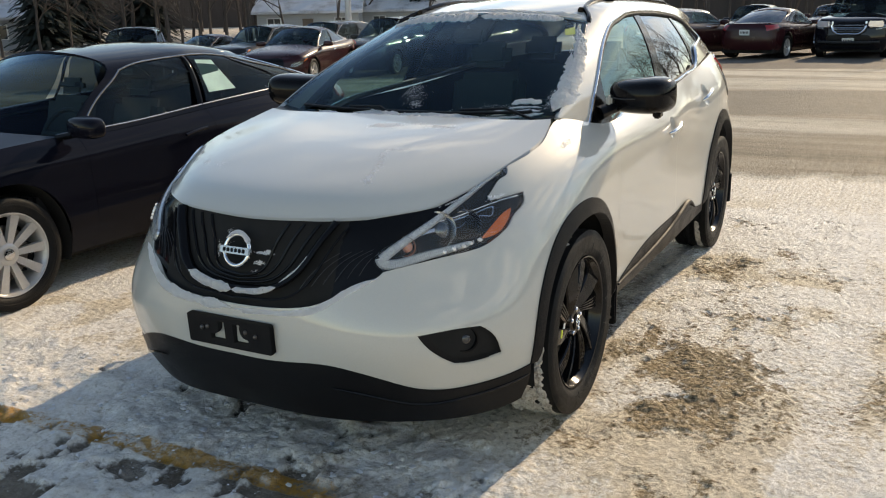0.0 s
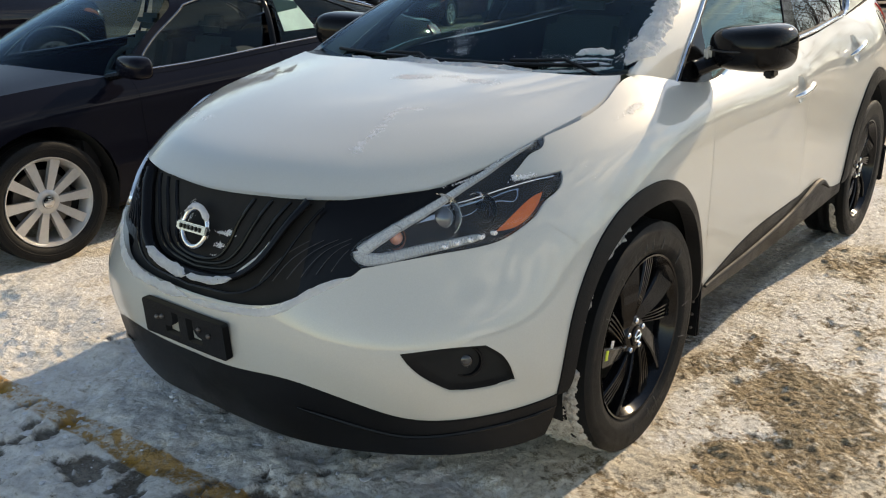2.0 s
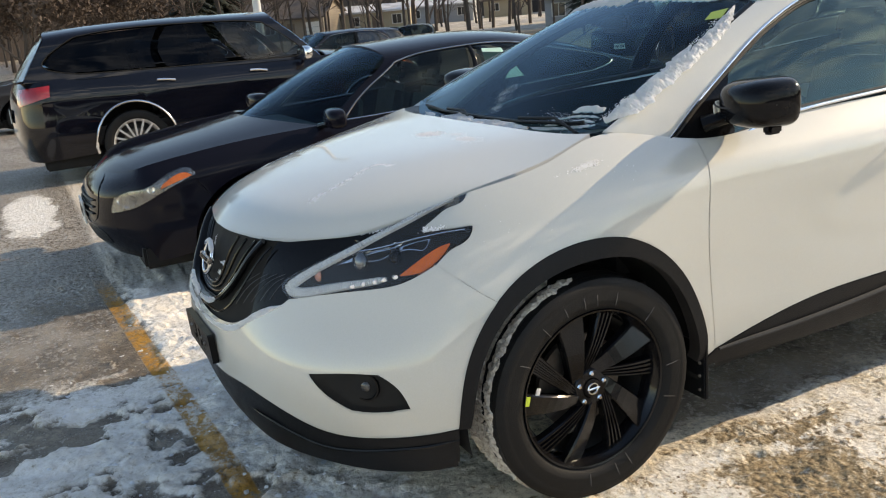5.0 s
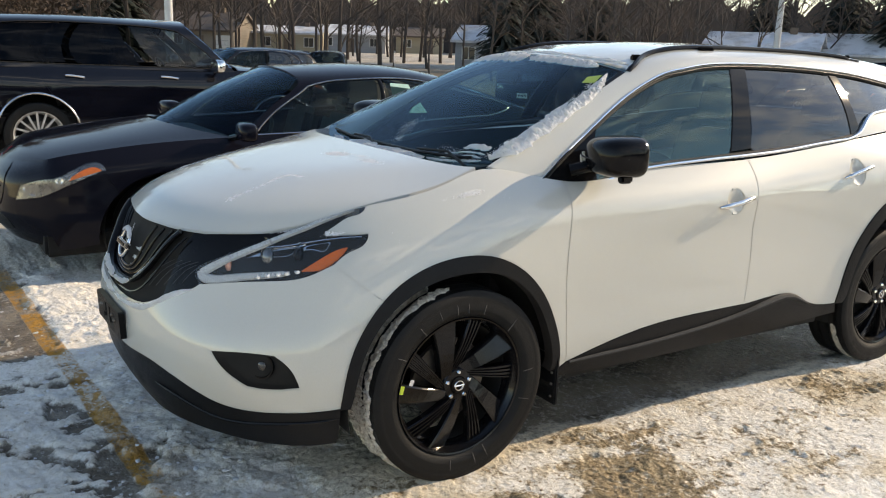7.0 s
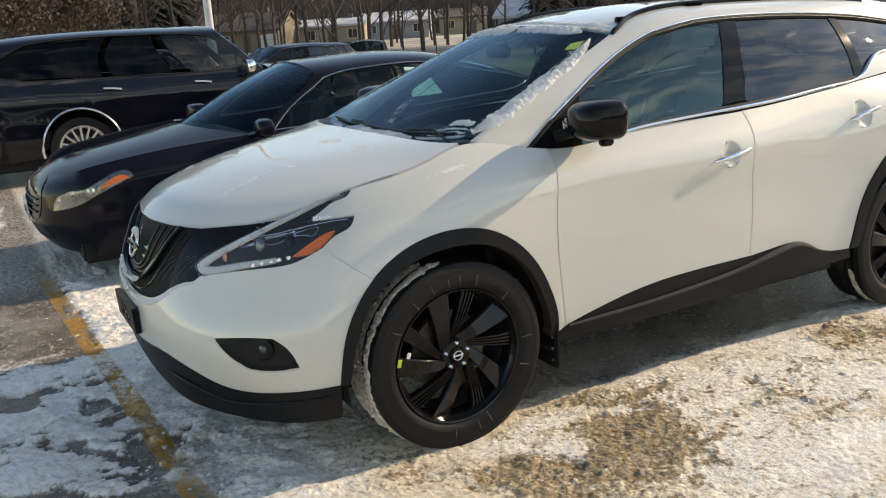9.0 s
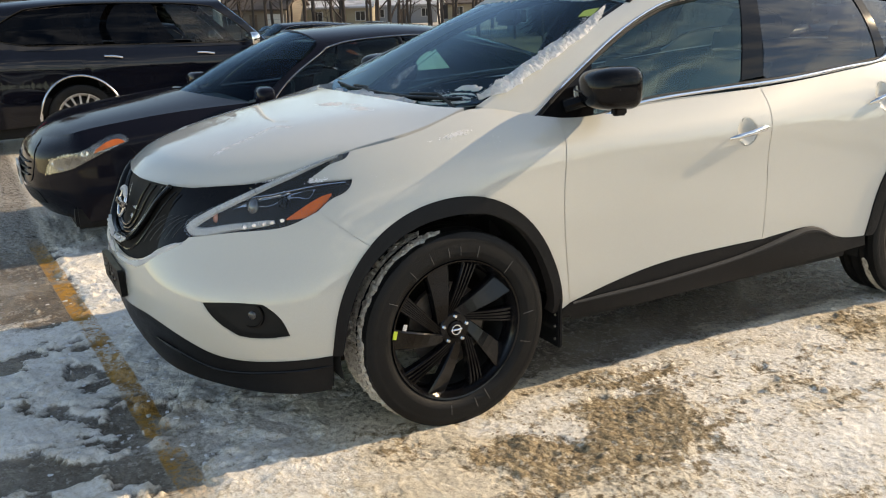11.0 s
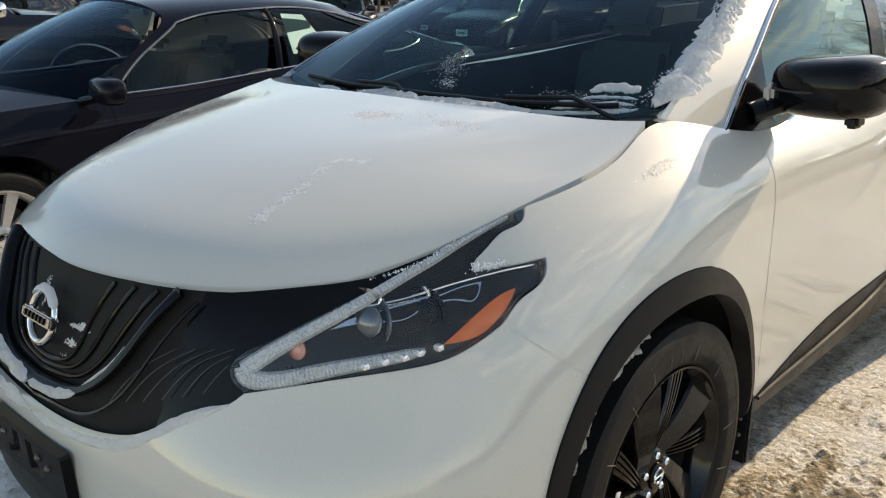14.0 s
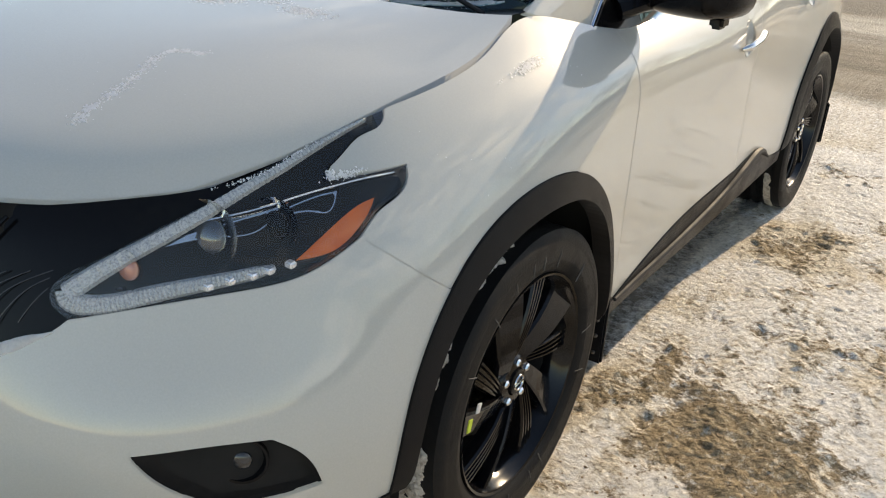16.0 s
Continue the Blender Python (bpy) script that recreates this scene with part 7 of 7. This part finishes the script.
# roof front
uv = np.c_[np.full(40, .30), np.linspace(1.72, 2.24, 40)]
p = on(cabin, uv, 0.001)
snow_ribbon("snow_drift", far_fix(np.vstack([p, (p * (-1, 1, 1))[::-1][1:]])), np.vstack([cabin.normal(uv), (cabin.normal(uv) * (-1, 1, 1))[::-1][1:]]), taper(79, .018), .010, SNOW, "thin strip of snow across the roof front", 31)
# grille ledge, badge and bumper top
snow_on(body, [(-1.66, .735), (-1.73, .716), (-1.80, .710), (-1.85, .708)], 60, taper(60, .010), .007, "snow on the grille's V band", 41, lift=.012)
snow_on(body, [(-1.64, .750), (-1.70, .727), (-1.78, .714), (-1.85, .709)], 60, taper(60, .018), .012, "snow on the grille's V band", 43, lift=.010, side=-1)
snow_on(body, [(-1.30, .772), (-1.405, .726), (-1.50, .672), (-1.62, .650), (-1.75, .643), (-1.85, .640)], 200, taper(200, .011), .0030, "thin snow on the bumper below the grille", 45, lift=.002)
snow_on(body, [(-1.20, .770), (-1.32, .742), (-1.45, .690), (-1.62, .655), (-1.85, .645)], 200, taper(200, .018), .005, "snow on the bumper below the grille", 47, lift=.002, side=-1, rough=.8)
a = np.linspace(.3, 2.6, 20)
snow_ribbon("snow_drift", np.c_[np.cos(a) * .056, -1.018 + .012 * np.sin(a), .850 + np.sin(a) * .056], np.c_[np.cos(a) * .3, -.3 + 0 * a, np.sin(a)], taper(20, .009), .008, SNOW, "snow on top of the badge", 51)
flakes(body, [(-.66, .998, .035, .004, 90, .0036), (-.72, 1.004, .012, .006, 40, .004), (-1.0, 1.085, .06, .004, 60, .003), (-.8, 1.094, .06, .003, 40, .003)], "crumbs of snow on the headlight", 55)
flakes(body, [(-1.0, 1.05, .05, .02, 260, .006), (-1.15, 1.03, .04, .03, 160, .006), (-.8, 1.08, .06, .01, 80, .005)], "crumbs of snow on the far headlight", 58, -1)
# frost smeared over the grille
flakes(body, [(-1.755, .868, .016, .003, 90, .004), (-1.735, .878, .008, .003, 50, .004), (-1.765, .822, .010, .004, 80, .004), (-1.77, .782, .008, .003, 50, .0035)], "frost smeared on the grille slats", 71, 1, -.022)
flakes(body, [(-1.78, .93, .006, .03, 60, .0035), (-1.74, .86, .006, .02, 60, .0035)], "frost smeared on the grille slats", 73, -1, -.022)
snow_on(body, [(-1.548, .905), (-1.566, .860), (-1.610, .790), (-1.655, .752)], 80, taper(80, .0035), .002, "thin line of frost on the grille's V band", 75, lift=.006, rough=1.2)
# hood streaks
flakes(hood, streak([(.375, .225), (.367, .242), (.342, .35), (.308, .455), (.289, .554), (.341, .565)], 34, .0060, .0075), "crusty streak of frost on the hood", 61)
flakes(hood, [(.060, .878, .020, .016, 300, .0095), (.10, .90, .028, .020, 240, .008), (.315, .898, .030, .016, 260, .008), (.21, .934, .022, .012, 140, .007), (.33, .40, .07, .05, 90, .0030), (.30, .30, .06, .04, 24, .0026), (.45, .60, .03, .03, 12, .003), (.12, .30, .06, .06, 20, .0026), (.2, .65, .12, .12, 30, .0024)], "specks of frost on the hood", 63)
flakes(hood, [(.457, .293, .016, .014, 130, .0052), (.357, .293, .018, .014, 100, .0048), (.2, .45, .08, .06, 26, .0028), (.30, .6, .03, .01, 26, .003), (.52, .9, .04, .04, 24, .003)], "specks of frost on the hood's far half", 65, -1)
flakes(screen, [(-.026, .21, .022, .030, 130, .0032), (.02, .16, .025, .03, 90, .003), (.046, .106, .02, .012, 70, .003), (.46, .09, .06, .02, 160, .003), (.56, .05, .05, .02, 120, .003)], "frost crystals on the windscreen", 67)
flakes(body, [(.10, 1.047, .020, .003, 110, .0042), (.06, 1.049, .024, .003, 90, .004), (-.04, 1.054, .012, .003, 10, .002), (.2, 1.02, .06, .02, 10, .0025), (-.3, .95, .12, .05, 8, .0022)], "specks of frost on the fender", 69)


def tyre_snow(y, a0, a1, seed, x0=.705, w=.045, h=.018):
    a = np.radians(np.linspace(a0, a1, 150))
    r = .386
    p = np.c_[np.full(150, x0), y + np.cos(a) * r, .374 + np.sin(a) * r]
    nm = np.c_[np.zeros(150), np.cos(a), np.sin(a)]
    snow_ribbon("packed_snow", p, nm, taper(150, w, .05), h, SLUSH, "dirty snow packed into the tyre tread", seed, 1.5, 11)


tyre_snow(0, 168, 262, 71, .80, .050, .016)
tyre_snow(0, 175, 268, 73, .735, .035, .020)
tyre_snow(0, 96, 180, 75, .868, .024, .013)
tyre_snow(0, 104, 176, 77, .80, .030, .009)
tyre_snow(0, 172, 262, 78, .872, .024, .013)
tyre_snow(2.825, 200, 262, 79, .86, .022, .006)


def tyre_scuffs():
    rng = random.Random(12)
    for a in (-78, -66, -97, -20, 5, 42, 76, 88, 99, 112, 128, 150):
        a = radians(a + rng.uniform(-3, 3))
        r0, r1 = .292 + rng.uniform(-.01, .01), .368 + rng.uniform(-.012, .006)
        p = [(.9325 - .004 * abs(2 * k - 1), math.cos(a + .02 * k) * (r0 + (r1 - r0) * k), .374 + math.sin(a + .02 * k) * (r0 + (r1 - r0) * k)) for k in np.linspace(0, 1, 6)]
        tagged(tube("scuff_mark", p, .0013, SALT, sides=5), "thin pale salt line across the front tyre", "salt mark")


SALT = surface("dried_salt", (0.10, 0.10, 0.10), 0.8)
tyre_scuffs()


# dot of paint and a small paper tag on the front tyre and rim
def tyre_tag(name, c, size, mat, label, turn):
    bm = bmesh.new()
    box(bm, 0, .003, -size[0], size[0], -size[1], size[1], .001, pose(*c, turn))
    tagged(part(name, bm, mat), label, "sticker")


tyre_tag("tyre_sticker", (.931, -.272, .417), (.008, .016), STICKER, "yellow-green paint mark on the front tyre", -14)
tyre_tag("paper_tag", (.925, -.228, .436), (.008, .012), SNOW, "small white paper tag on the front rim", -20)

# ---------------------------------------------------------------- trees, houses, poles
WOODS = surface("distant_woods", (0.085, 0.066, 0.055), 1.0, 0, (0.045, 0.036, 0.032), 0.25, 0.4, 0.6, 1.2, stretch=(1, 1, .2))
BARK = surface("grey_brown_bark", (0.072, 0.060, 0.053), 0.9, 0, (0.045, 0.037, 0.033), 5, 0.4, 0.65, 60, 0.6, 30, stretch=(1, 1, .25))
TWIG = surface("bare_twigs", (0.11, 0.085, 0.070), 0.9, 0, (0.075, 0.058, 0.05), 2)
OAK = surface("dry_oak_leaves", (0.070, 0.050, 0.040), 0.8, 0, (0.045, 0.033, 0.027), 2)
NEEDLE = surface("spruce_needles", (0.012, 0.020, 0.016), 0.8, 0, (0.02, 0.03, 0.022), 2)
SIDING = [surface(nm, c, .7, 0, tuple(q * .85 for q in c), 1.5, stretch=(.2, .2, 6)) for nm, c in (("tan_siding", (0.25, 0.21, 0.165)), ("cream_siding", (0.40, 0.35, 0.25)), ("white_siding", (0.40, 0.40, 0.39)), ("grey_siding", (0.32, 0.34, 0.36)), ("brown_siding", (0.16, 0.12, 0.09)))]
SHINGLE = surface("snowy_shingles", (0.60, 0.61, 0.63), 0.7, 0, (0.25, 0.24, 0.24), 0.7, 0.45, 0.62, 8)
BARE_ROOF = surface("brown_shingles", (0.12, 0.095, 0.08), 0.85, 0, (0.08, 0.065, 0.055), 1.0)
WINDOW_DARK = surface("house_window", (0.03, 0.035, 0.04), 0.1, 0, (0.05, 0.05, 0.055), 2)
FRAME_WHITE = surface("white_frame", (0.7, 0.7, 0.68), 0.6)
GALV = surface("galvanised_pole", (0.50, 0.51, 0.52), 0.4, 0.3, (0.42, 0.42, 0.42), 3)


def grow(rng, height, spread, levels, twigs, upright=.55):
    """Limbs of a bare tree: a list for the trunk and stout limbs, one for the thin ones."""
    stout, thin = [], []

    def limb(p, d, length, r, level):
        n = 5 if level < 2 else 3
        pts, dirs = [p], d
        for _ in range(n):
            dirs = (dirs + Vector((rng.uniform(-1, 1), rng.uniform(-1, 1), rng.uniform(-.4, .8))) * (.10 + .05 * level)).normalized()
            pts.append(pts[-1] + dirs * (length / n))
        radii = np.linspace(r, r * (.55 if level < levels else .3), n + 1)
        (stout if level < 2 else thin).append((pts, radii, 7 if level == 0 else 5 if level == 1 else 3))
        if level >= levels:
            return
        kids = (9, 5, 4, twigs)[min(level, 3)] + rng.randint(0, 1)
        for k in range(kids):
            f = rng.uniform(.18 if level == 0 else .2, 1.0)
            i = min(n - 1, int(f * n))
            base = pts[i].lerp(pts[i + 1], f * n - i)
            ax = Vector((math.cos(2.4 * k + rng.uniform(-.5, .5)), math.sin(2.4 * k + rng.uniform(-.5, .5)), rng.uniform(-.1, .5)))
            nd = (dirs * upright + ax * spread).normalized()
            nd.z = nd.z * .8 + .18
            limb(base, nd.normalized(), length * rng.uniform(.42, .66), float(radii[i]) * rng.uniform(.40, .58), level + 1)

    limb(Vector((0, 0, 0)), Vector((0, 0, 1)), height * .62, height * .011, 0)
    return stout, thin


def joined(limbs):
    v, f, k = [], [], 0
    for pts, radii, sides in limbs:
        a, b = tube_mesh([tuple(p) for p in pts], radii, sides)
        v.append(a)
        f += [tuple(i + k for i in q) for q in b if len(q) == 4]
        k += len(a)
    return np.vstack(v), f


def bare_tree(seed, height, spread, label, leaves=False):
    rng = random.Random(seed)
    t = thing("tree")
    tagged(t, label, "tree", "bare trees round the lot")
    stout, thin = grow(rng, height, spread, 4, 3)
    v, f = joined(stout)
    raw("trunk", v, f, BARK, t)
    v, f = joined(thin)
    raw("crown", v, f, TWIG, t)
    if leaves:
        tips = [p[-1] for p, *_ in thin]
        vv, ff = [], []
        for p in tips:
            for _ in range(16):
                c = np.array(p) + [rng.gauss(0, .35) for _ in range(3)]
                a, b = np.array([rng.gauss(0, .055) for _ in range(3)]), np.array([rng.gauss(0, .055) for _ in range(3)])
                k = len(vv)
                vv += [c - a, c - b, c + a, c + b]
                ff.append((k, k + 1, k + 2, k + 3))
        raw("leaves", vv, ff, OAK, t, "dry brown leaves", smooth=False)
    return t


def spruce(seed, height):
    rng = random.Random(seed)
    t = thing("spruce_tree")
    tagged(t, "dark green spruce with drooping boughs", "tree", "spruces by the houses")
    tube("trunk", [(0, 0, 0), (0, 0, height * .5), (0, 0, height)], (height * .014, height * .009, .01), BARK, t)
    v, f = [], []
    z = height * .06
    while z < height:
        r = (1 - z / height) ** .85 * height * .24 + .1
        for k in range(max(6, int(r * 9))):
            a = rng.uniform(0, 2 * math.pi)
            ln = r * rng.uniform(.65, 1.1)
            d = np.array((math.cos(a), math.sin(a), 0))
            s = np.array((-math.sin(a), math.cos(a), 0))
            for q in range(4):
                w = .16 + .10 * rng.random()
                c0, c1 = d * ln * (q / 4), d * ln * ((q + 1.15) / 4)
                z0, z1 = z - ln * .22 * (q / 4) ** 1.4, z - ln * .22 * ((q + 1.15) / 4) ** 1.4 - rng.uniform(0, .18)
                i = len(v)
                side = s * w * (1.3 - .2 * q)
                v += [c0 - side + (0, 0, z0), c0 + side + (0, 0, z0), c1 + side * .6 + (0, 0, z1 - .1), c1 - side * .6 + (0, 0, z1 - .1 + rng.uniform(-.1, .1))]
                f.append((i, i + 1, i + 2, i + 3))
        z += height * .022
    raw("crown", v, f, NEEDLE, t, smooth=False)
    return t


def house(x, y, turn, w, d, wall, siding, roof_mat, label, ridge=1.5, garage=False):
    h = thing("house", (x, y, float(ground_z(x, y)) - .1), turn)
    tagged(h, label, "house")
    bm = bmesh.new()
    box(bm, -w / 2, w / 2, -d / 2, d / 2, 0, wall)
    part("wall", bm, siding, h)
    v = []
    for xx in (-w / 2 - .4, w / 2 + .4):
        for yy, zz in ((-d / 2 - .5, wall - .12), (0, wall + ridge), (d / 2 + .5, wall - .12)):
            v += [(xx, yy, zz), (xx, yy, zz + .22)]
    f = [(1, 7, 9, 3), (3, 9, 11, 5), (0, 2, 8, 6), (2, 4, 10, 8), (0, 1, 3, 2), (2, 3, 5, 4), (6, 8, 9, 7), (8, 10, 11, 9), (0, 6, 7, 1), (4, 5, 11, 10)]
    raw("roof", v, f, roof_mat, h, smooth=False)
    g = [(-w / 2 + .02, -d / 2, wall), (-w / 2 + .02, 0, wall + ridge), (-w / 2 + .02, d / 2, wall), (w / 2 - .02, -d / 2, wall), (w / 2 - .02, 0, wall + ridge), (w / 2 - .02, d / 2, wall)]
    raw("gable", g[:3], [(0, 2, 1)], siding, h, smooth=False)
    raw("gable", g[3:], [(0, 1, 2)], siding, h, smooth=False)
    n = max(2, int(w / 2.6))
    for k in range(n):
        cx = -w / 2 + (k + .5) * w / n
        if garage and k == n - 1:
            bm = bmesh.new()
            box(bm, cx - 1.1, cx + 1.1, -d / 2 - .05, -d / 2 + .02, 0, 2.1, .02)
            gd = part("garage_door", bm, FRAME_WHITE, h)
            for z in (.5, 1.0, 1.5):
                bm = bmesh.new()
                box(bm, cx - 1.08, cx + 1.08, -d / 2 - .065, -d / 2 - .045, z - .02, z + .02)
                part("door_joint", bm, SIDING[3], gd)
            continue
        if k == n // 2:
            bm = bmesh.new()
            box(bm, cx - .48, cx + .48, -d / 2 - .05, -d / 2 + .02, 0, 2.05, .02)
            part("front_door", bm, SIDING[4], h)
            continue
        for yy, out in ((-d / 2, -1), (d / 2, 1)):
            bm = bmesh.new()
            box(bm, cx - .65, cx + .65, yy - .06, yy + .06, .95, 2.15, .02)
            wf = part("window", bm, FRAME_WHITE, h)
            for e in (-1, 1):
                bm = bmesh.new()
                box(bm, cx + (e - 1) * .29 + .03, cx + (e + 1) * .29 - .03, yy + out * .062 - .01, yy + out * .062 + .01, 1.02, 2.08)
                part("pane", bm, WINDOW_DARK, wf)
    bm = bmesh.new()
    box(bm, w * .22, w * .22 + .6, -.3, .3, wall + ridge * .5, wall + ridge + .7, .03)
    part("chimney", bm, SIDING[4], h)
    return h


def lamp_pole(x, y, height):
    z = float(ground_z(x, y))
    p = thing("lamp_pole", (x, y, z))
    tagged(p, "tall pale grey parking lot lamp pole", "lamp pole", "lamp poles in the lot")
    lathe("pole", [(0, .16), (.5, .15), (height, .085)], GALV, p, steps=14, axis="z")
    lathe("concrete_foot", [(0, .30), (.7, .30), (.72, .26), (.72, .16)], SIDING[3], p, steps=20, axis="z")
    tube("arm", [(0, 0, height - .1), (.5, 0, height + .02), (1.1, 0, height + .05)], .05, GALV, p)
    bm = bmesh.new()
    box(bm, .8, 1.5, -.2, .2, height - .02, height + .14, .03)
    part("lamp_head", bm, GALV, p)


def build_background():
    trees = [bare_tree(3, 15, .8, "tall bare maple with dark limbs"), bare_tree(8, 13, .95, "wide bare oak with grey limbs"), bare_tree(21, 16, .7, "tall slender bare ash tree"), bare_tree(34, 9, .9, "small bare tree with thin twigs"), bare_tree(55, 11, .85, "oak still holding dry brown leaves", True)]
    spot = lambda az, d, ex=2.6, ey=-2.4: (ex + d * math.sin(radians(az)), ey + d * math.cos(radians(az)))
    first = ((-63.5, 62), (-69, 60), (-46, 75), (-74, 58), (-88, 45))
    for t, (az, d) in zip(trees, first):
        x, y = spot(az, d)
        t.matrix_basis = pose(x, y, float(ground_z(x, y)) - .2)
    rng = random.Random(5)
    rows = [(-71.5, 66, 1), (-66.5, 72, 0), (-61, 70, 2), (-58, 78, 1), (-55.5, 66, 3), (-52, 84, 2), (-76.5, 62, 1), (-79, 70, 2), (-82, 55, 4), (-85, 62, 4), (-91, 52, 4), (-95, 60, 1), (-48, 82, 0), (-43.5, 66, 1), (-41, 80, 2), (-39, 62, 3), (-30, 58, 3), (-100, 66, 2)]
    rows += [(a, d, 11 + 2 * (k > 1)) for a, d, k in ((-53.5, 58, 1), (-51.8, 64, 0), (-50.2, 56, 2), (-48.6, 60, 1), (-47.0, 55, 0), (-45.4, 62, 1), (-44.2, 58, 2), (-42.6, 64, 0), (-41.4, 70, 1))]
    rows += [(a, 56 + 12 * ((k * 7) % 5) / 4, (11, 13, 11)[k % 3]) for k, a in enumerate((-57.5, -60.0, -62.2, -64.8, -67.5, -70.2, -73.0, -75.5, -78.0, -81.0, -84.0, -87.5))]
    az = -108.0
    while az < 6:
        rows.append((az + rng.uniform(-.6, .6), rng.uniform(86, 102), rng.choice((0, 1, 2))))
        rows.append((az + rng.uniform(-.6, .6), rng.uniform(106, 128), rng.choice((0, 1, 2))))
        az += 1.15
    for az, d in ((5, 46), (9, 52), (14, 50), (20, 44), (12, 60), (18, 52), (25, 58), (31, 48), (38, 60), (45, 50), (52, 58), (60, 52), (68, 60), (77, 54), (86, 60), (96, 55)):
        rows.append((az, d, rng.choice((0, 1, 2))))
        rows.append((az + 3.5, d + 16, rng.choice((0, 1, 2))))
    for az, d, k in rows:
        x, y = spot(az, d)
        s = rng.uniform(.85, 1.25) * (.62 if k > 10 else 1)
        k %= 10
        c = copy_thing(trees[k], pose(x, y, float(ground_z(x, y)) - .2, 0, 0, rng.uniform(0, 360)))
        c.scale = (s, s, s * rng.uniform(.9, 1.1))
    # near sapling by the lot
    x, y = spot(-36.5, 34)
    c = copy_thing(trees[3], pose(x, y, float(ground_z(x, y)), 0, 0, 40))
    c.scale = (.62, .62, .75)
    c["label"] = "slim bare sapling in a lot island"
    fir = spruce(4, 13)
    x, y = spot(-53.0, 74)
    fir.matrix_basis = pose(x, y, float(ground_z(x, y)))
    for az, d, s in ((-51.2, 84, 1.15), (-53, 92, 1.3), (-47, 92, 1.2), (-78.5, 72, 1.0), (-77, 80, 1.2), (-33, 95, 1.3), (-30, 88, 1.1), (-27, 100, 1.3), (-22, 92, 1.2), (-37, 98, 1.2)):
        x, y = spot(az, d)
        c = copy_thing(fir, pose(x, y, float(ground_z(x, y)), 0, 0, az * 7))
        c.scale = (s, s, s)
    for az, d, w, turn, sid, rf, lab, ridge, gar in (
        (-37.0, 62, 9, 30, 2, SHINGLE, "white ranch house with a snow-covered roof", 1.5, False),
        (-31.5, 66, 16, 24, 2, SHINGLE, "long white house with a snow-covered roof", 1.7, True),
        (-25.0, 70, 14, 20, 3, SHINGLE, "grey house with snow on its roof", 1.6, False),
        (-72.5, 64, 11, 50, 0, BARE_ROOF, "tan house with a bare brown roof", 2.0, True),
        (-67.0, 66, 8, 60, 1, SHINGLE, "cream house with a snow-edged roof", .7, False),
        (-63.0, 76, 10, 55, 3, SHINGLE, "low grey house with snow on its roof", 1.2, False),
        (-58.8, 80, 7, 55, 1, BARE_ROOF, "small cream house among trees", 1.2, False),
        (-54.0, 62, 5, 45, 3, SHINGLE, "small shed with a bluish snowy roof", 1.3, False),
        (-95.0, 48, 12, 80, 2, BARE_ROOF, "white house with a brown roof", 1.8, True),
    ):
        x, y = spot(az, d * (1.75 if az < -56 else 1.35))
        house(x, y, turn, w, 8, 2.6, SIDING[sid], rf, lab, ridge, gar)
    # the wood behind everything
    az = np.radians(np.linspace(-118, 110, 900))
    rr = 150 + 6 * np.sin(az * 9)
    tall = 6.0 + 5.0 * fractal(az * 60, az * 0, 4, 9) + 3.0 * value_noise(az * 260, az * 0, 4)
    tall = tall * (0.9 + 0.1 * smooth01(radians(-62), radians(-50), az))
    x, y = 2.6 + rr * np.sin(az), -2.4 + rr * np.cos(az)
    z0 = ground_z(x, y) - 1
    v = np.vstack([np.c_[x, y, z0], np.c_[x, y, z0 + 1 + tall], np.c_[x * 1.03, y * 1.03, z0 + tall], np.c_[x * 1.03, y * 1.03, z0]])
    m = 900
    f = [(k * m + i, k * m + i + 1, (k + 1) * m + i + 1, (k + 1) * m + i) for k in range(3) for i in range(m - 1)]
    tagged(raw("far_woods", v, f, WOODS, smooth=False), "far bare winter woods behind the houses", "woods", kind="stuff")
    lamp_pole(-20.0, 29.3, 9.0)
    lamp_pole(-26.0, 6.2, 9.0)


build_background()
